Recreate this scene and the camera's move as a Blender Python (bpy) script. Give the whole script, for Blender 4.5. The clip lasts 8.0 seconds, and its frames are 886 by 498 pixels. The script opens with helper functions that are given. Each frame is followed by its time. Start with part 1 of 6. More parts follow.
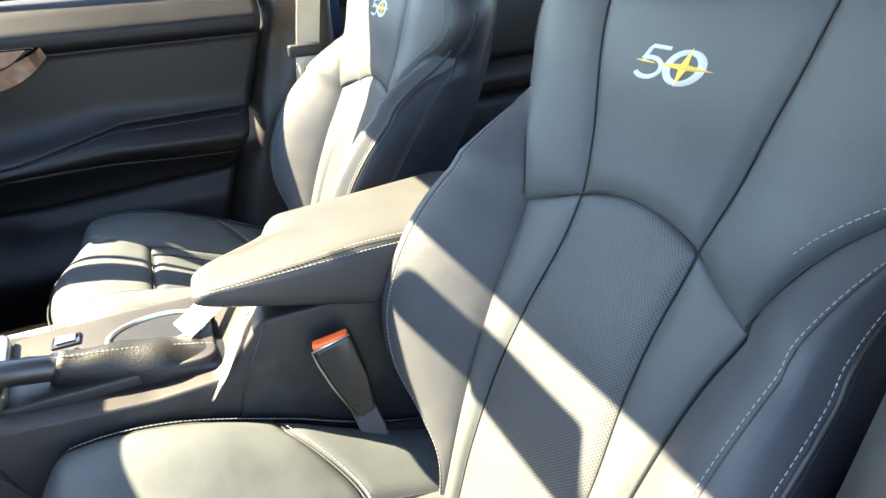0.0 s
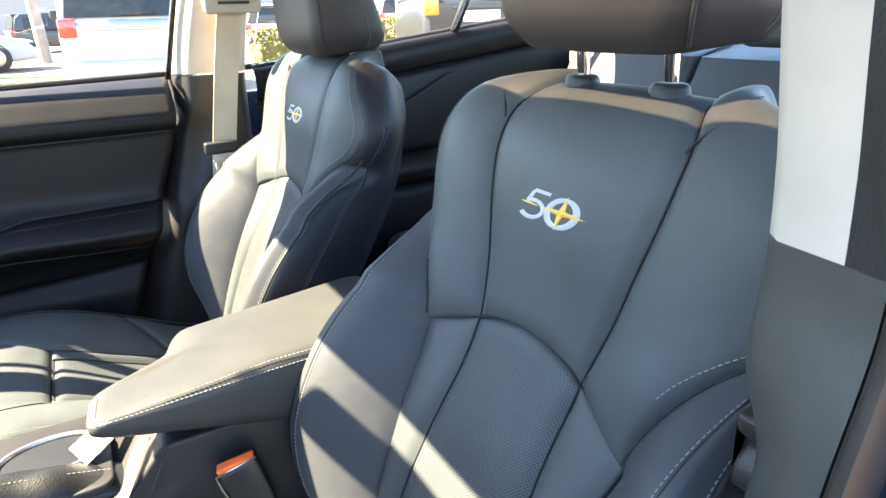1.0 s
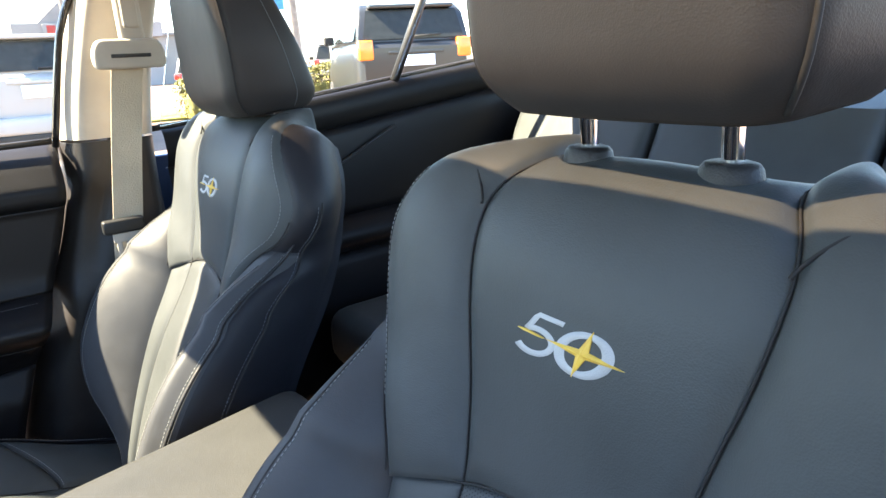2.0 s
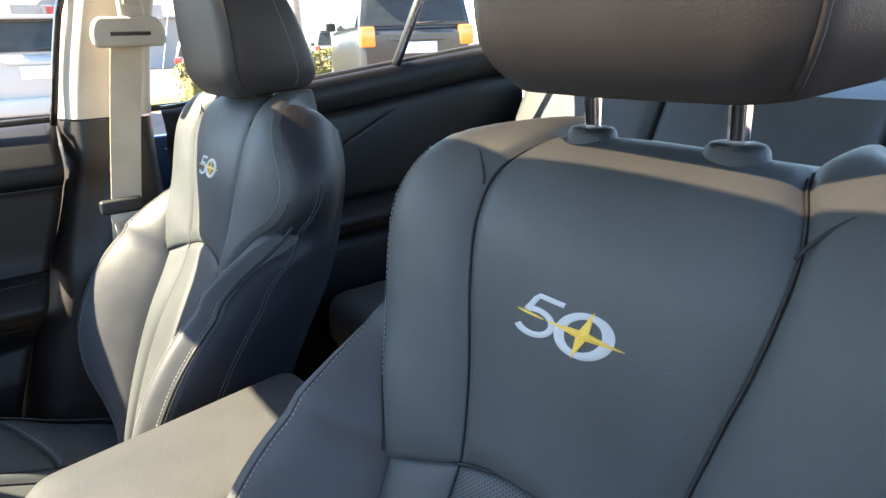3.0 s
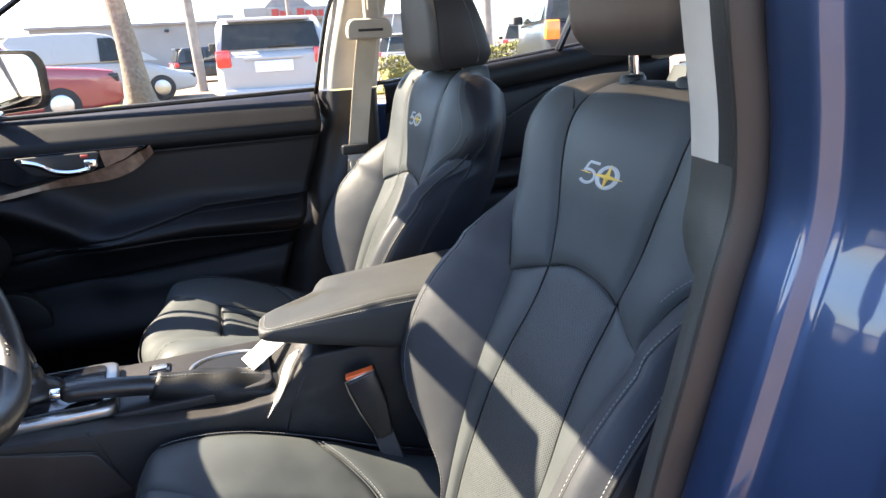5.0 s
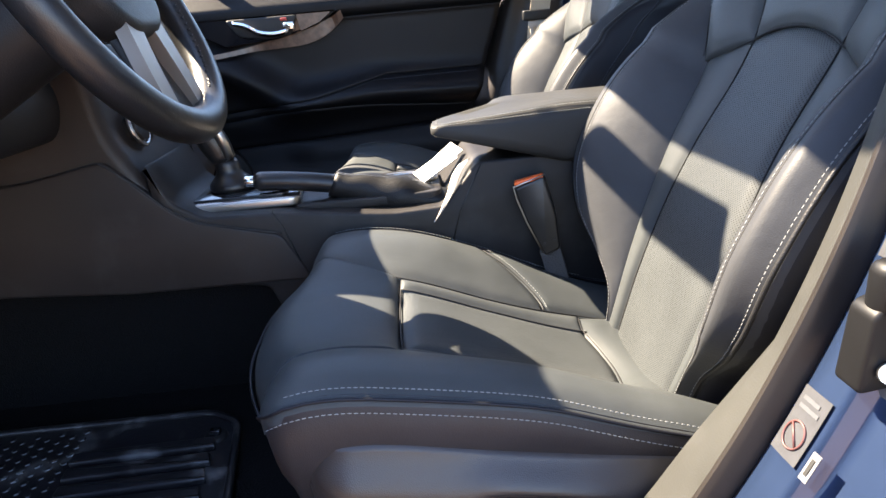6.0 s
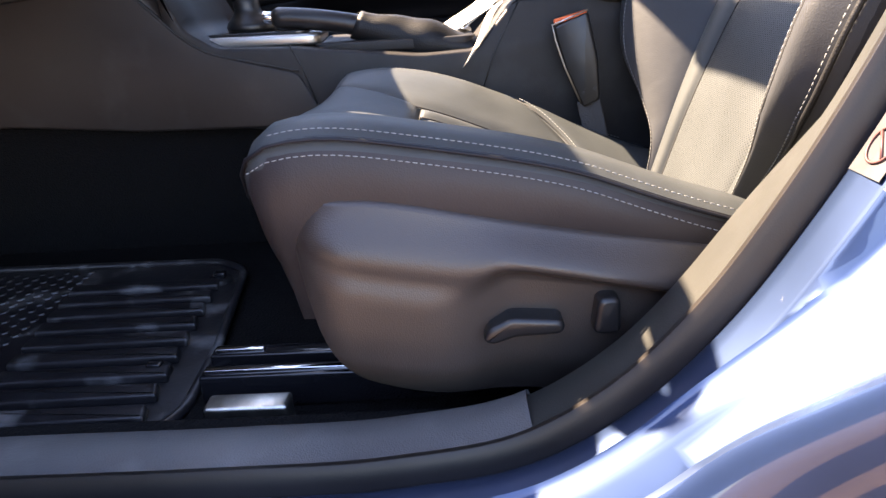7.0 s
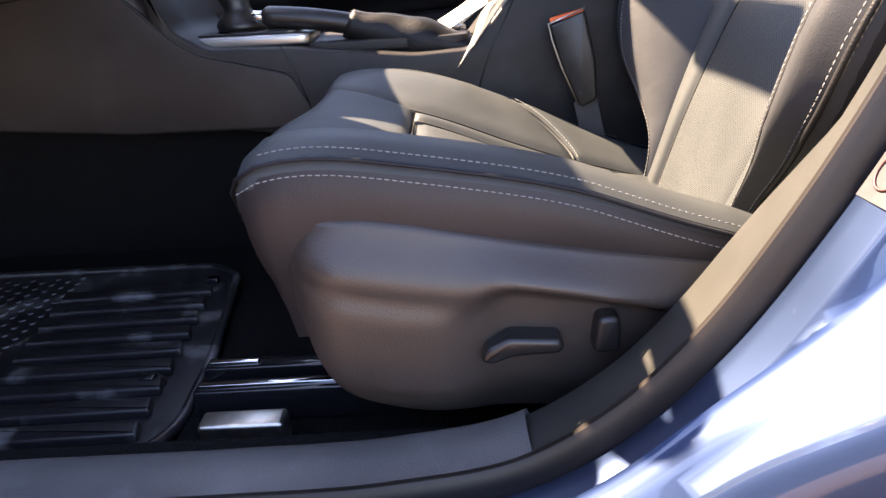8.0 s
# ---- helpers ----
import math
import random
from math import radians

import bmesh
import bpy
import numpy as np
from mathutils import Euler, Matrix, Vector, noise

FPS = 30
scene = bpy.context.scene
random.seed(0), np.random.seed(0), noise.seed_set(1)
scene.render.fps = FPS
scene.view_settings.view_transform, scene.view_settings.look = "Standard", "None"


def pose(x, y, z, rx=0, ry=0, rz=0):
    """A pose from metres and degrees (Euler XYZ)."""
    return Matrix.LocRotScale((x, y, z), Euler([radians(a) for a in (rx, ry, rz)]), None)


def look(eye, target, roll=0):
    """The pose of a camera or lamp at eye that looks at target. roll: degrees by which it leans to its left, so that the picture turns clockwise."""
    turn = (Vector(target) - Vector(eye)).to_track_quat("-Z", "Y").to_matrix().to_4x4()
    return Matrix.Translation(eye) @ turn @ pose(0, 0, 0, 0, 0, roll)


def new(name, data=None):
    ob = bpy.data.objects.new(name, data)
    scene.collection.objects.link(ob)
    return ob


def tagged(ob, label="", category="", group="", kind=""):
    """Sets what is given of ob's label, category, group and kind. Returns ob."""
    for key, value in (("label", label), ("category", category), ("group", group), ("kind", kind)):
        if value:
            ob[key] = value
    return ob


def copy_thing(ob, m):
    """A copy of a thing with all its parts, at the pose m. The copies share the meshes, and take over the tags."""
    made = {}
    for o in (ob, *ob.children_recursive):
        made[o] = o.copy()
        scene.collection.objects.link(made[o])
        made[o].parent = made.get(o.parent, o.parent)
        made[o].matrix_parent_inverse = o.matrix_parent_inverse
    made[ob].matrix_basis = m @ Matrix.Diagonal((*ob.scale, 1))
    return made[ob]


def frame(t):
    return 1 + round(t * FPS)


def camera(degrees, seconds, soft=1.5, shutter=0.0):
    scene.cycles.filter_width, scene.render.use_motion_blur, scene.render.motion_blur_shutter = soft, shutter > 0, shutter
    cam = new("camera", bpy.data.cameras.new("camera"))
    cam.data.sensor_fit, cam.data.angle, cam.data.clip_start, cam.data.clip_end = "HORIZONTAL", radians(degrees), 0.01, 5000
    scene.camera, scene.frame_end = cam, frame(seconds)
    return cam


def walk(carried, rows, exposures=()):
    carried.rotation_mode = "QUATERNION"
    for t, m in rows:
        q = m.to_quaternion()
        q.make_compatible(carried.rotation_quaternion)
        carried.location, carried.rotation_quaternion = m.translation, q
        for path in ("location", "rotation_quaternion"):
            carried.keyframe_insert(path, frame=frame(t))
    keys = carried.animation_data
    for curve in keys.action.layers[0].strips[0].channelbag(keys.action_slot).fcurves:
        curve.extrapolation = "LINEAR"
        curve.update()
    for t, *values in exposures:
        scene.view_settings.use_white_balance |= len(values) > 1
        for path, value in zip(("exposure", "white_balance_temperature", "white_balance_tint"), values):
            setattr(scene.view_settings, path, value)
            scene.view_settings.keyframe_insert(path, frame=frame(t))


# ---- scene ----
cam = camera(70.0, 8.0)
PATH = [
    (0, (-0.151, -0.409, 1.108), (0.548, 1.245, 0.228), -3.5),
    (0.5, (-0.138, -0.424, 1.129), (0.707, 1.206, 0.337), -1.4),
    (1, (-0.121, -0.422, 1.177), (0.813, 1.198, 0.469), -1.6),
    (1.5, (-0.1, -0.393, 1.206), (0.914, 1.216, 0.589), -1.6),
    (2, (-0.025, -0.242, 1.183), (1.079, 1.315, 0.586), -2.9),
    (2.2, (-0.009, -0.212, 1.168), (1.152, 1.291, 0.542), -2.0),
    (3.3, (-0.051, -0.284, 1.187), (1.006, 1.298, 0.569), -2.3),
    (3.5, (-0.082, -0.345, 1.207), (0.938, 1.266, 0.603), -2.8),
    (4, (-0.113, -0.465, 1.225), (0.767, 1.233, 0.642), -3.3),
    (4.2, (-0.107, -0.499, 1.225), (0.765, 1.212, 0.666), -1.1),
    (5.3, (-0.209, -0.661, 1.117), (0.319, 1.14, 0.426), -4.1),
    (5.5, (-0.211, -0.663, 1.075), (0.245, 1.136, 0.33), -4.0),
    (5.7, (-0.212, -0.674, 1.026), (0.064, 1.168, 0.293), -4.8),
    (5.8, (-0.213, -0.677, 1.0), (-0.006, 1.176, 0.274), -5.2),
    (6, (-0.21, -0.679, 0.923), (-0.129, 1.199, 0.238), -5.2),
    (6.1, (-0.2, -0.671, 0.896), (-0.178, 1.206, 0.197), -5.5),
    (6.2, (-0.199, -0.67, 0.858), (-0.19, 1.203, 0.149), -4.4),
    (6.5, (-0.202, -0.678, 0.777), (-0.218, 1.191, 0.065), -3.0),
    (7, (-0.2, -0.671, 0.74), (-0.245, 1.171, -0.039), -3.3),
    (7.5, (-0.197, -0.658, 0.74), (-0.244, 1.177, -0.053), -3.3),
    (8, (-0.199, -0.652, 0.758), (-0.234, 1.172, -0.062), -3.7),
]
walk(cam, [(t, look(eye, target, roll)) for t, eye, target, roll in PATH], [(0.0, 5.05, 7150, 8), (0.5, 4.92, 6950, 9), (1.0, 4.72, 6850, 10), (1.5, 4.4, 6800, 10), (2.0, 4.25, 6800, 10), (3.5, 4.18, 6800, 11), (4.2, 4.14, 6400, 12), (5.3, 3.72, 6550, 16), (6.0, 3.87, 6700, 18), (6.5, 4.15, 7250, 22), (7.0, 4.2, 7450, 25), (8.0, 4.05, 7600, 27)])

# ---- light ----
SUN_FROM = Vector((-0.60, 0.33, 0.72)).normalized()
world = bpy.data.worlds.new("sky_world")
scene.world = world
world.use_nodes = True
wn = world.node_tree
sky = wn.nodes.new("ShaderNodeTexSky")
sky.sky_type = "NISHITA"
sky.sun_disc = False
sky.sun_elevation = math.asin(SUN_FROM.z)
sky.sun_rotation = math.atan2(SUN_FROM.x, SUN_FROM.y)
sky.air_density, sky.dust_density, sky.ozone_density = 1.0, 0.5, 3.0
bg = wn.nodes["Background"]
bg.inputs["Strength"].default_value = 0.078
wn.links.new(sky.outputs[0], bg.inputs["Color"])
sun_data = bpy.data.lights.new("sun", "SUN")
sun_data.energy, sun_data.angle, sun_data.color = 4.0, radians(0.5), (1.0, 0.85, 0.65)
sun = new("sun", sun_data)
sun.matrix_world = look((0, 0, 30), Vector((0, 0, 30)) - SUN_FROM)


# ---- materials ----
def material(name, color, rough=0.5, metal=0.0, grain=0.0, grain_size=0.002, vary=0.12, vary_size=0.08, coat=0.0, spec=0.5, wear=0.0, sheen=0.0, bump2=0.0, bump2_size=0.03, island=0.0):
    m = bpy.data.materials.new(name)
    m.use_nodes = True
    nt = m.node_tree
    n, l = nt.nodes, nt.links
    b = n["Principled BSDF"]
    b.inputs["Roughness"].default_value = rough
    b.inputs["Metallic"].default_value = metal
    b.inputs["Specular IOR Level"].default_value = spec
    b.inputs["Coat Weight"].default_value = coat
    b.inputs["Coat Roughness"].default_value = 0.03
    b.inputs["Sheen Weight"].default_value = sheen
    tc = n.new("ShaderNodeTexCoord")
    big = n.new("ShaderNodeTexNoise")
    big.inputs["Scale"].default_value, big.inputs["Detail"].default_value = 1.0 / vary_size, 5
    l.new(tc.outputs["Object"], big.inputs["Vector"])
    ramp = n.new("ShaderNodeValToRGB")
    lo, hi = 1 - vary, 1 + vary
    ramp.color_ramp.elements[0].position, ramp.color_ramp.elements[1].position = 0.3, 0.7
    ramp.color_ramp.elements[0].color = (color[0] * lo, color[1] * lo, color[2] * lo, 1)
    ramp.color_ramp.elements[1].color = (min(1, color[0] * hi), min(1, color[1] * hi), min(1, color[2] * hi), 1)
    l.new(big.outputs["Fac"], ramp.inputs["Fac"])
    out = ramp.outputs["Color"]
    if island:
        geo = n.new("ShaderNodeNewGeometry")
        hsv = n.new("ShaderNodeHueSaturation")
        mp = n.new("ShaderNodeMapRange")
        mp.inputs["To Min"].default_value, mp.inputs["To Max"].default_value = 1 - island, 1 + island
        l.new(geo.outputs["Random Per Island"], mp.inputs["Value"])
        l.new(mp.outputs["Result"], hsv.inputs["Value"])
        l.new(out, hsv.inputs["Color"])
        out = hsv.outputs["Color"]
    if wear:
        w = n.new("ShaderNodeTexNoise")
        w.inputs["Scale"].default_value, w.inputs["Detail"].default_value = 14, 8
        l.new(tc.outputs["Object"], w.inputs["Vector"])
        wr = n.new("ShaderNodeValToRGB")
        wr.color_ramp.elements[0].position, wr.color_ramp.elements[1].position = 0.56, 0.78
        l.new(w.outputs["Fac"], wr.inputs["Fac"])
        mix = n.new("ShaderNodeMix")
        mix.data_type = "RGBA"
        l.new(wr.outputs["Color"], mix.inputs["Factor"])
        l.new(out, mix.inputs[6])
        mix.inputs[7].default_value = tuple(c + (0.45 - c) * wear for c in color) + (1,)
        out = mix.outputs[2]
    l.new(out, b.inputs["Base Color"])
    rr = n.new("ShaderNodeMapRange")
    rr.inputs["To Min"].default_value, rr.inputs["To Max"].default_value = max(0.0, rough * 0.85), min(1.0, rough * 1.15)
    l.new(big.outputs["Fac"], rr.inputs["Value"])
    l.new(rr.outputs["Result"], b.inputs["Roughness"])
    last = None
    if grain:
        g = n.new("ShaderNodeTexVoronoi")
        g.inputs["Scale"].default_value = 1.0 / grain_size
        l.new(tc.outputs["Object"], g.inputs["Vector"])
        bp = n.new("ShaderNodeBump")
        bp.inputs["Strength"].default_value = grain
        bp.inputs["Distance"].default_value = grain_size * 0.5
        l.new(g.outputs["Distance"], bp.inputs["Height"])
        last = bp
    if bump2:
        g2 = n.new("ShaderNodeTexNoise")
        g2.inputs["Scale"].default_value, g2.inputs["Detail"].default_value = 1.0 / bump2_size, 4
        l.new(tc.outputs["Object"], g2.inputs["Vector"])
        bp2 = n.new("ShaderNodeBump")
        bp2.inputs["Strength"].default_value, bp2.inputs["Distance"].default_value = bump2, bump2_size * 0.2
        l.new(g2.outputs["Fac"], bp2.inputs["Height"])
        if last:
            l.new(last.outputs["Normal"], bp2.inputs["Normal"])
        last = bp2
    if last:
        l.new(last.outputs["Normal"], b.inputs["Normal"])
    return m


def perforated(name, color, rough, pitch, axes):
    """Leather with rows of small round holes, pitch metres apart, across two axes of the object."""
    m = material(name, color, rough, grain=0.25, grain_size=0.0012, spec=0.22)
    nt = m.node_tree
    n, l = nt.nodes, nt.links
    b = n["Principled BSDF"]
    tc = n.new("ShaderNodeTexCoord")
    sp = n.new("ShaderNodeSeparateXYZ")
    l.new(tc.outputs["Object"], sp.inputs[0])

    def m1(op, a, c=None):
        k = n.new("ShaderNodeMath")
        k.operation = op
        l.new(a, k.inputs[0])
        if c is not None:
            if isinstance(c, (int, float)):
                k.inputs[1].default_value = c
            else:
                l.new(c, k.inputs[1])
        return k.outputs[0]

    u = m1("MULTIPLY", sp.outputs[axes[0]], 1 / pitch)
    v = m1("MULTIPLY", sp.outputs[axes[1]], 1 / pitch)
    p, q = m1("ADD", u, v), m1("SUBTRACT", u, v)
    fp, fq = m1("SUBTRACT", m1("FRACT", p), 0.5), m1("SUBTRACT", m1("FRACT", q), 0.5)
    d = m1("SQRT", m1("ADD", m1("MULTIPLY", fp, fp), m1("MULTIPLY", fq, fq)))
    hole = m1("LESS_THAN", d, 0.20)
    src = b.inputs["Base Color"].links[0].from_socket
    mix = n.new("ShaderNodeMix")
    mix.data_type = "RGBA"
    l.new(hole, mix.inputs["Factor"])
    l.new(src, mix.inputs[6])
    mix.inputs[7].default_value = (0.012, 0.012, 0.013, 1)
    l.new(mix.outputs[2], b.inputs["Base Color"])
    sm = m1("MULTIPLY", m1("SUBTRACT", hole, 1.0), -0.22)
    l.new(sm, b.inputs["Specular IOR Level"])
    return m


def pane_material(name, tint, gloss=1.0):
    """Thin car glass: light goes straight through, tinted, with a mirror gloss that grows towards the edge."""
    m = bpy.data.materials.new(name)
    m.use_nodes = True
    n, l = m.node_tree.nodes, m.node_tree.links
    n.remove(n["Principled BSDF"])
    t, g, mx, f, pw = (n.new("ShaderNode" + k) for k in ("BsdfTransparent", "BsdfGlossy", "MixShader", "LayerWeight", "MapRange"))
    t.inputs["Color"].default_value = tint + (1,)
    g.inputs["Roughness"].default_value = 0.01
    f.inputs["Blend"].default_value = 0.5
    pw.interpolation_type = "SMOOTHERSTEP"
    pw.inputs["From Min"].default_value, pw.inputs["To Min"].default_value, pw.inputs["To Max"].default_value = 0.35, 0.035 * gloss, 0.8 * gloss
    l.new(f.outputs["Facing"], pw.inputs["Value"])
    l.new(pw.outputs["Result"], mx.inputs[0])
    l.new(t.outputs[0], mx.inputs[1])
    l.new(g.outputs[0], mx.inputs[2])
    l.new(mx.outputs[0], n["Material Output"].inputs["Surface"])
    return m


LEATHER = material("charcoal_leather", (0.043, 0.048, 0.050), 0.52, spec=0.24, grain=0.16, grain_size=0.0012, vary=0.10, vary_size=0.05, bump2=0.10, bump2_size=0.05)
LEATHER_SMOOTH = material("charcoal_leather_smooth", (0.041, 0.046, 0.048), 0.50, spec=0.24, grain=0.18, grain_size=0.0013, vary=0.10, bump2=0.08, bump2_size=0.06)
PERF_BACK = perforated("perforated_leather_back", (0.046, 0.051, 0.053), 0.5, 0.0036, ("Y", "Z"))
PERF_SEAT = perforated("perforated_leather_seat", (0.046, 0.051, 0.053), 0.5, 0.0036, ("X", "Y"))
# seat leather darkened in its colour for the weak light on the sides
SHADED_SIDE_LEATHER = material("shaded_side_leather", (0.0125, 0.0130, 0.0165), 0.50, spec=0.20, grain=0.16, grain_size=0.0012, vary=0.10, vary_size=0.05, bump2=0.10, bump2_size=0.05)
BOLSTER_LEATHER = material("dark_bolster_leather", (0.0365, 0.0385, 0.0425), 0.50, spec=0.22, grain=0.16, grain_size=0.0012, vary=0.10, vary_size=0.05, bump2=0.12, bump2_size=0.05)
HEAD_LEATHER = material("dark_headrest_leather", (0.023, 0.022, 0.023), 0.52, spec=0.20, grain=0.16, grain_size=0.0012, vary=0.10, bump2=0.08, bump2_size=0.06)
SKIRT_LEATHER = material("brown_black_skirt_vinyl", (0.0255, 0.0222, 0.0228), 0.46, spec=0.28, grain=0.2, grain_size=0.0013, vary=0.10, bump2=0.10, bump2_size=0.06)
ARM_LEATHER = material("dark_armrest_leather", (0.031, 0.0315, 0.031), 0.50, spec=0.24, grain=0.18, grain_size=0.0012, vary=0.10, bump2=0.10, bump2_size=0.05)
BOOT_LEATHER = material("soft_black_boot_leather", (0.007, 0.007, 0.0075), 0.5, spec=0.3, grain=0.3, grain_size=0.002)
THREAD = material("pale_thread", (0.21, 0.22, 0.22), 0.8)
DARK_THREAD = material("dark_thread", (0.10, 0.11, 0.13), 0.8)
SILVER_THREAD = material("silver_embroidery", (0.34, 0.35, 0.36), 0.6, grain=0.6, grain_size=0.0007, spec=0.4)
GOLD_THREAD = material("gold_embroidery", (0.62, 0.40, 0.06), 0.55, grain=0.6, grain_size=0.0007)
BLACK_LEATHER = material("black_leather", (0.011, 0.011, 0.012), 0.36, grain=0.14, grain_size=0.0012, bump2=0.15, bump2_size=0.02)
SILL_PLASTIC = material("grey_black_sill_plastic", (0.105, 0.104, 0.104), 0.40, grain=0.35, grain_size=0.0014, wear=0.16)
SHIELD_PLASTIC = material("brown_black_shield_plastic", (0.038, 0.0305, 0.0265), 0.36, grain=0.30, grain_size=0.0010, spec=0.48)
BLACK_PLASTIC = material("black_grained_plastic", (0.0165, 0.0150, 0.0150), 0.46, spec=0.30, grain=0.35, grain_size=0.0012, wear=0.04)
CONSOLE_PLASTIC = material("brown_black_console_plastic", (0.0225, 0.0182, 0.0168), 0.44, spec=0.30, grain=0.30, grain_size=0.0012, wear=0.03)
SPOKE_METAL = material("satin_brown_grey_trim", (0.20, 0.165, 0.14), 0.42, metal=0.7, vary=0.06)
SOFT_PLASTIC = material("soft_black_plastic", (0.012, 0.012, 0.013), 0.5, spec=0.35, grain=0.3, grain_size=0.0015)
SHINY_PLASTIC = material("glossy_black_plastic", (0.010, 0.010, 0.012), 0.10, spec=0.6)
PALE_TRIM = material("pale_grey_trim", (0.37, 0.335, 0.29), 0.7, grain=0.10, grain_size=0.0015)
BELT = material("grey_belt_webbing", (0.42, 0.355, 0.27), 0.85, grain=0.5, grain_size=0.0025)
DARK_BELT = material("dark_belt_webbing", (0.05, 0.05, 0.05), 0.85, grain=0.5, grain_size=0.0025)
CHROME = material("chrome", (0.80, 0.80, 0.80), 0.08, metal=1.0, vary=0.04)
SATIN = material("satin_silver", (0.46, 0.45, 0.43), 0.32, metal=1.0, vary=0.06)
ZINC = material("zinc_steel", (0.62, 0.60, 0.55), 0.32, metal=1.0, vary=0.15, vary_size=0.01)
BLUE = material("metallic_blue_paint", (0.026, 0.048, 0.110), 0.38, metal=0.70, coat=1.0, vary=0.05)
BLUE.node_tree.nodes["Principled BSDF"].inputs["Coat Roughness"].default_value = 0.04
DOOR_PLASTIC = material("dark_door_plastic", (0.0055, 0.0055, 0.0068), 0.46, grain=0.25, grain_size=0.0013, spec=0.20)
DOOR_LEATHER = material("dark_door_leather", (0.0050, 0.0050, 0.0064), 0.44, grain=0.25, grain_size=0.0013, spec=0.22)
COPPER = material("brown_patterned_trim", (0.115, 0.062, 0.038), 0.30, vary=0.45, vary_size=0.018, spec=0.6)
RUBBER = material("black_rubber_seal", (0.018, 0.0153, 0.0142), 0.42, spec=0.35, grain=0.08, grain_size=0.0012, vary=0.2)
DARK_RUBBER = material("rubber_mat", (0.016, 0.015, 0.017), 0.34, vary=0.3, vary_size=0.03, wear=0.50, bump2=0.25, bump2_size=0.006)
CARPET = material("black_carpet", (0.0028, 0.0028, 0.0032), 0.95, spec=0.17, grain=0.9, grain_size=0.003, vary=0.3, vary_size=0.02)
HAZE_TREE = material("hazy_far_trees", (0.34, 0.30, 0.26), 0.95, vary=0.3, vary_size=2.0, island=0.3)
HEADLINER = material("pale_headliner", (0.52, 0.51, 0.48), 0.9, grain=0.3, grain_size=0.002)
ORANGE = material("orange_button", (0.85, 0.14, 0.03), 0.35)
WHITE_PAPER = material("white_paper", (0.82, 0.82, 0.80), 0.6)
YELLOW = material("yellow_ink", (0.36, 0.26, 0.012), 0.5)
LABEL_WHITE = material("white_label_film", (0.17, 0.17, 0.175), 0.4, vary=0.03)
STOP_RUBBER = material("matt_black_rubber", (0.004, 0.004, 0.0045), 0.5, spec=0.3)
PILLAR_PLASTIC = material("grey_black_pillar_plastic", (0.036, 0.0365, 0.034), 0.42, grain=0.07, grain_size=0.0018, spec=0.4, wear=0.03)
RED = material("red_ink", (0.30, 0.03, 0.022), 0.5)
# red ink with the sun glare on the sticker put into its dull colour
GLARE_RED = material("glare_dulled_red_ink", (0.075, 0.028, 0.028), 0.5)
SEAM = material("dark_seam", (0.008, 0.008, 0.009), 0.8)
INK = material("black_ink", (0.02, 0.02, 0.02), 0.5)
GREY_PAPER = material("grey_sticker", (0.034, 0.036, 0.042), 0.5, vary=0.1, vary_size=0.01)
DULL_YELLOW = material("dull_yellow_ink", (0.075, 0.065, 0.015), 0.5)
GREY_INK = material("grey_ink", (0.06, 0.064, 0.072), 0.5)
WINDOW = pane_material("clear_car_glass", (0.93, 0.95, 0.935))
ROOF_GLASS = pane_material("smoked_roof_glass", (0.43, 0.395, 0.355), 0.5)
MIRROR = material("mirror_glass", (0.9, 0.9, 0.9), 0.02, metal=1.0, vary=0.0)


# ---- building helpers ----
def mesh(name, verts, faces, mat, parent=None, label="", smooth=True, base=(0, 0, 0)):
    me = bpy.data.meshes.new(name)
    me.from_pydata([tuple(v) for v in verts], [], faces)
    me.materials.append(mat)
    if smooth:
        me.shade_smooth()
    me.validate()
    ob = new(name, me)
    if parent is not None:
        ob.parent = parent
        ob.matrix_parent_inverse = Matrix.Translation(-parent.location)
    if label:
        tagged(ob, label)
    return ob


def part(name, bm, mat, parent, label="", smooth=True):
    bmesh.ops.recalc_face_normals(bm, faces=bm.faces)
    bm.verts.ensure_lookup_table()
    v = [x.co.copy() for x in bm.verts]
    bm.verts.index_update()
    f = [[x.index for x in y.verts] for y in bm.faces]
    bm.free()
    ob = mesh(name, v, f, mat, parent, label, False)
    if smooth:
        flat_by_angle(ob)
    return ob


def flat_by_angle(ob, degrees=38):
    me = ob.data
    me.shade_smooth()
    me.set_sharp_from_angle(angle=radians(degrees))


def thing(name, label, category, at=(0, 0, 0), group="", kind=""):
    ob = new(name)
    ob.location = at
    ob.empty_display_size = 0.05
    return tagged(ob, label, category, group, kind)


def bm_box(x0, x1, y0, y1, z0, z1, bevel=0.0, segs=3):
    bm = bmesh.new()
    bmesh.ops.create_cube(bm, size=1)
    for v in bm.verts:
        v.co = Vector(((x0 + x1) / 2 + v.co.x * (x1 - x0), (y0 + y1) / 2 + v.co.y * (y1 - y0), (z0 + z1) / 2 + v.co.z * (z1 - z0)))
    if bevel:
        bmesh.ops.bevel(bm, geom=bm.edges[:] + bm.verts[:], offset=bevel, segments=segs, profile=0.5, affect="EDGES")
    return bm


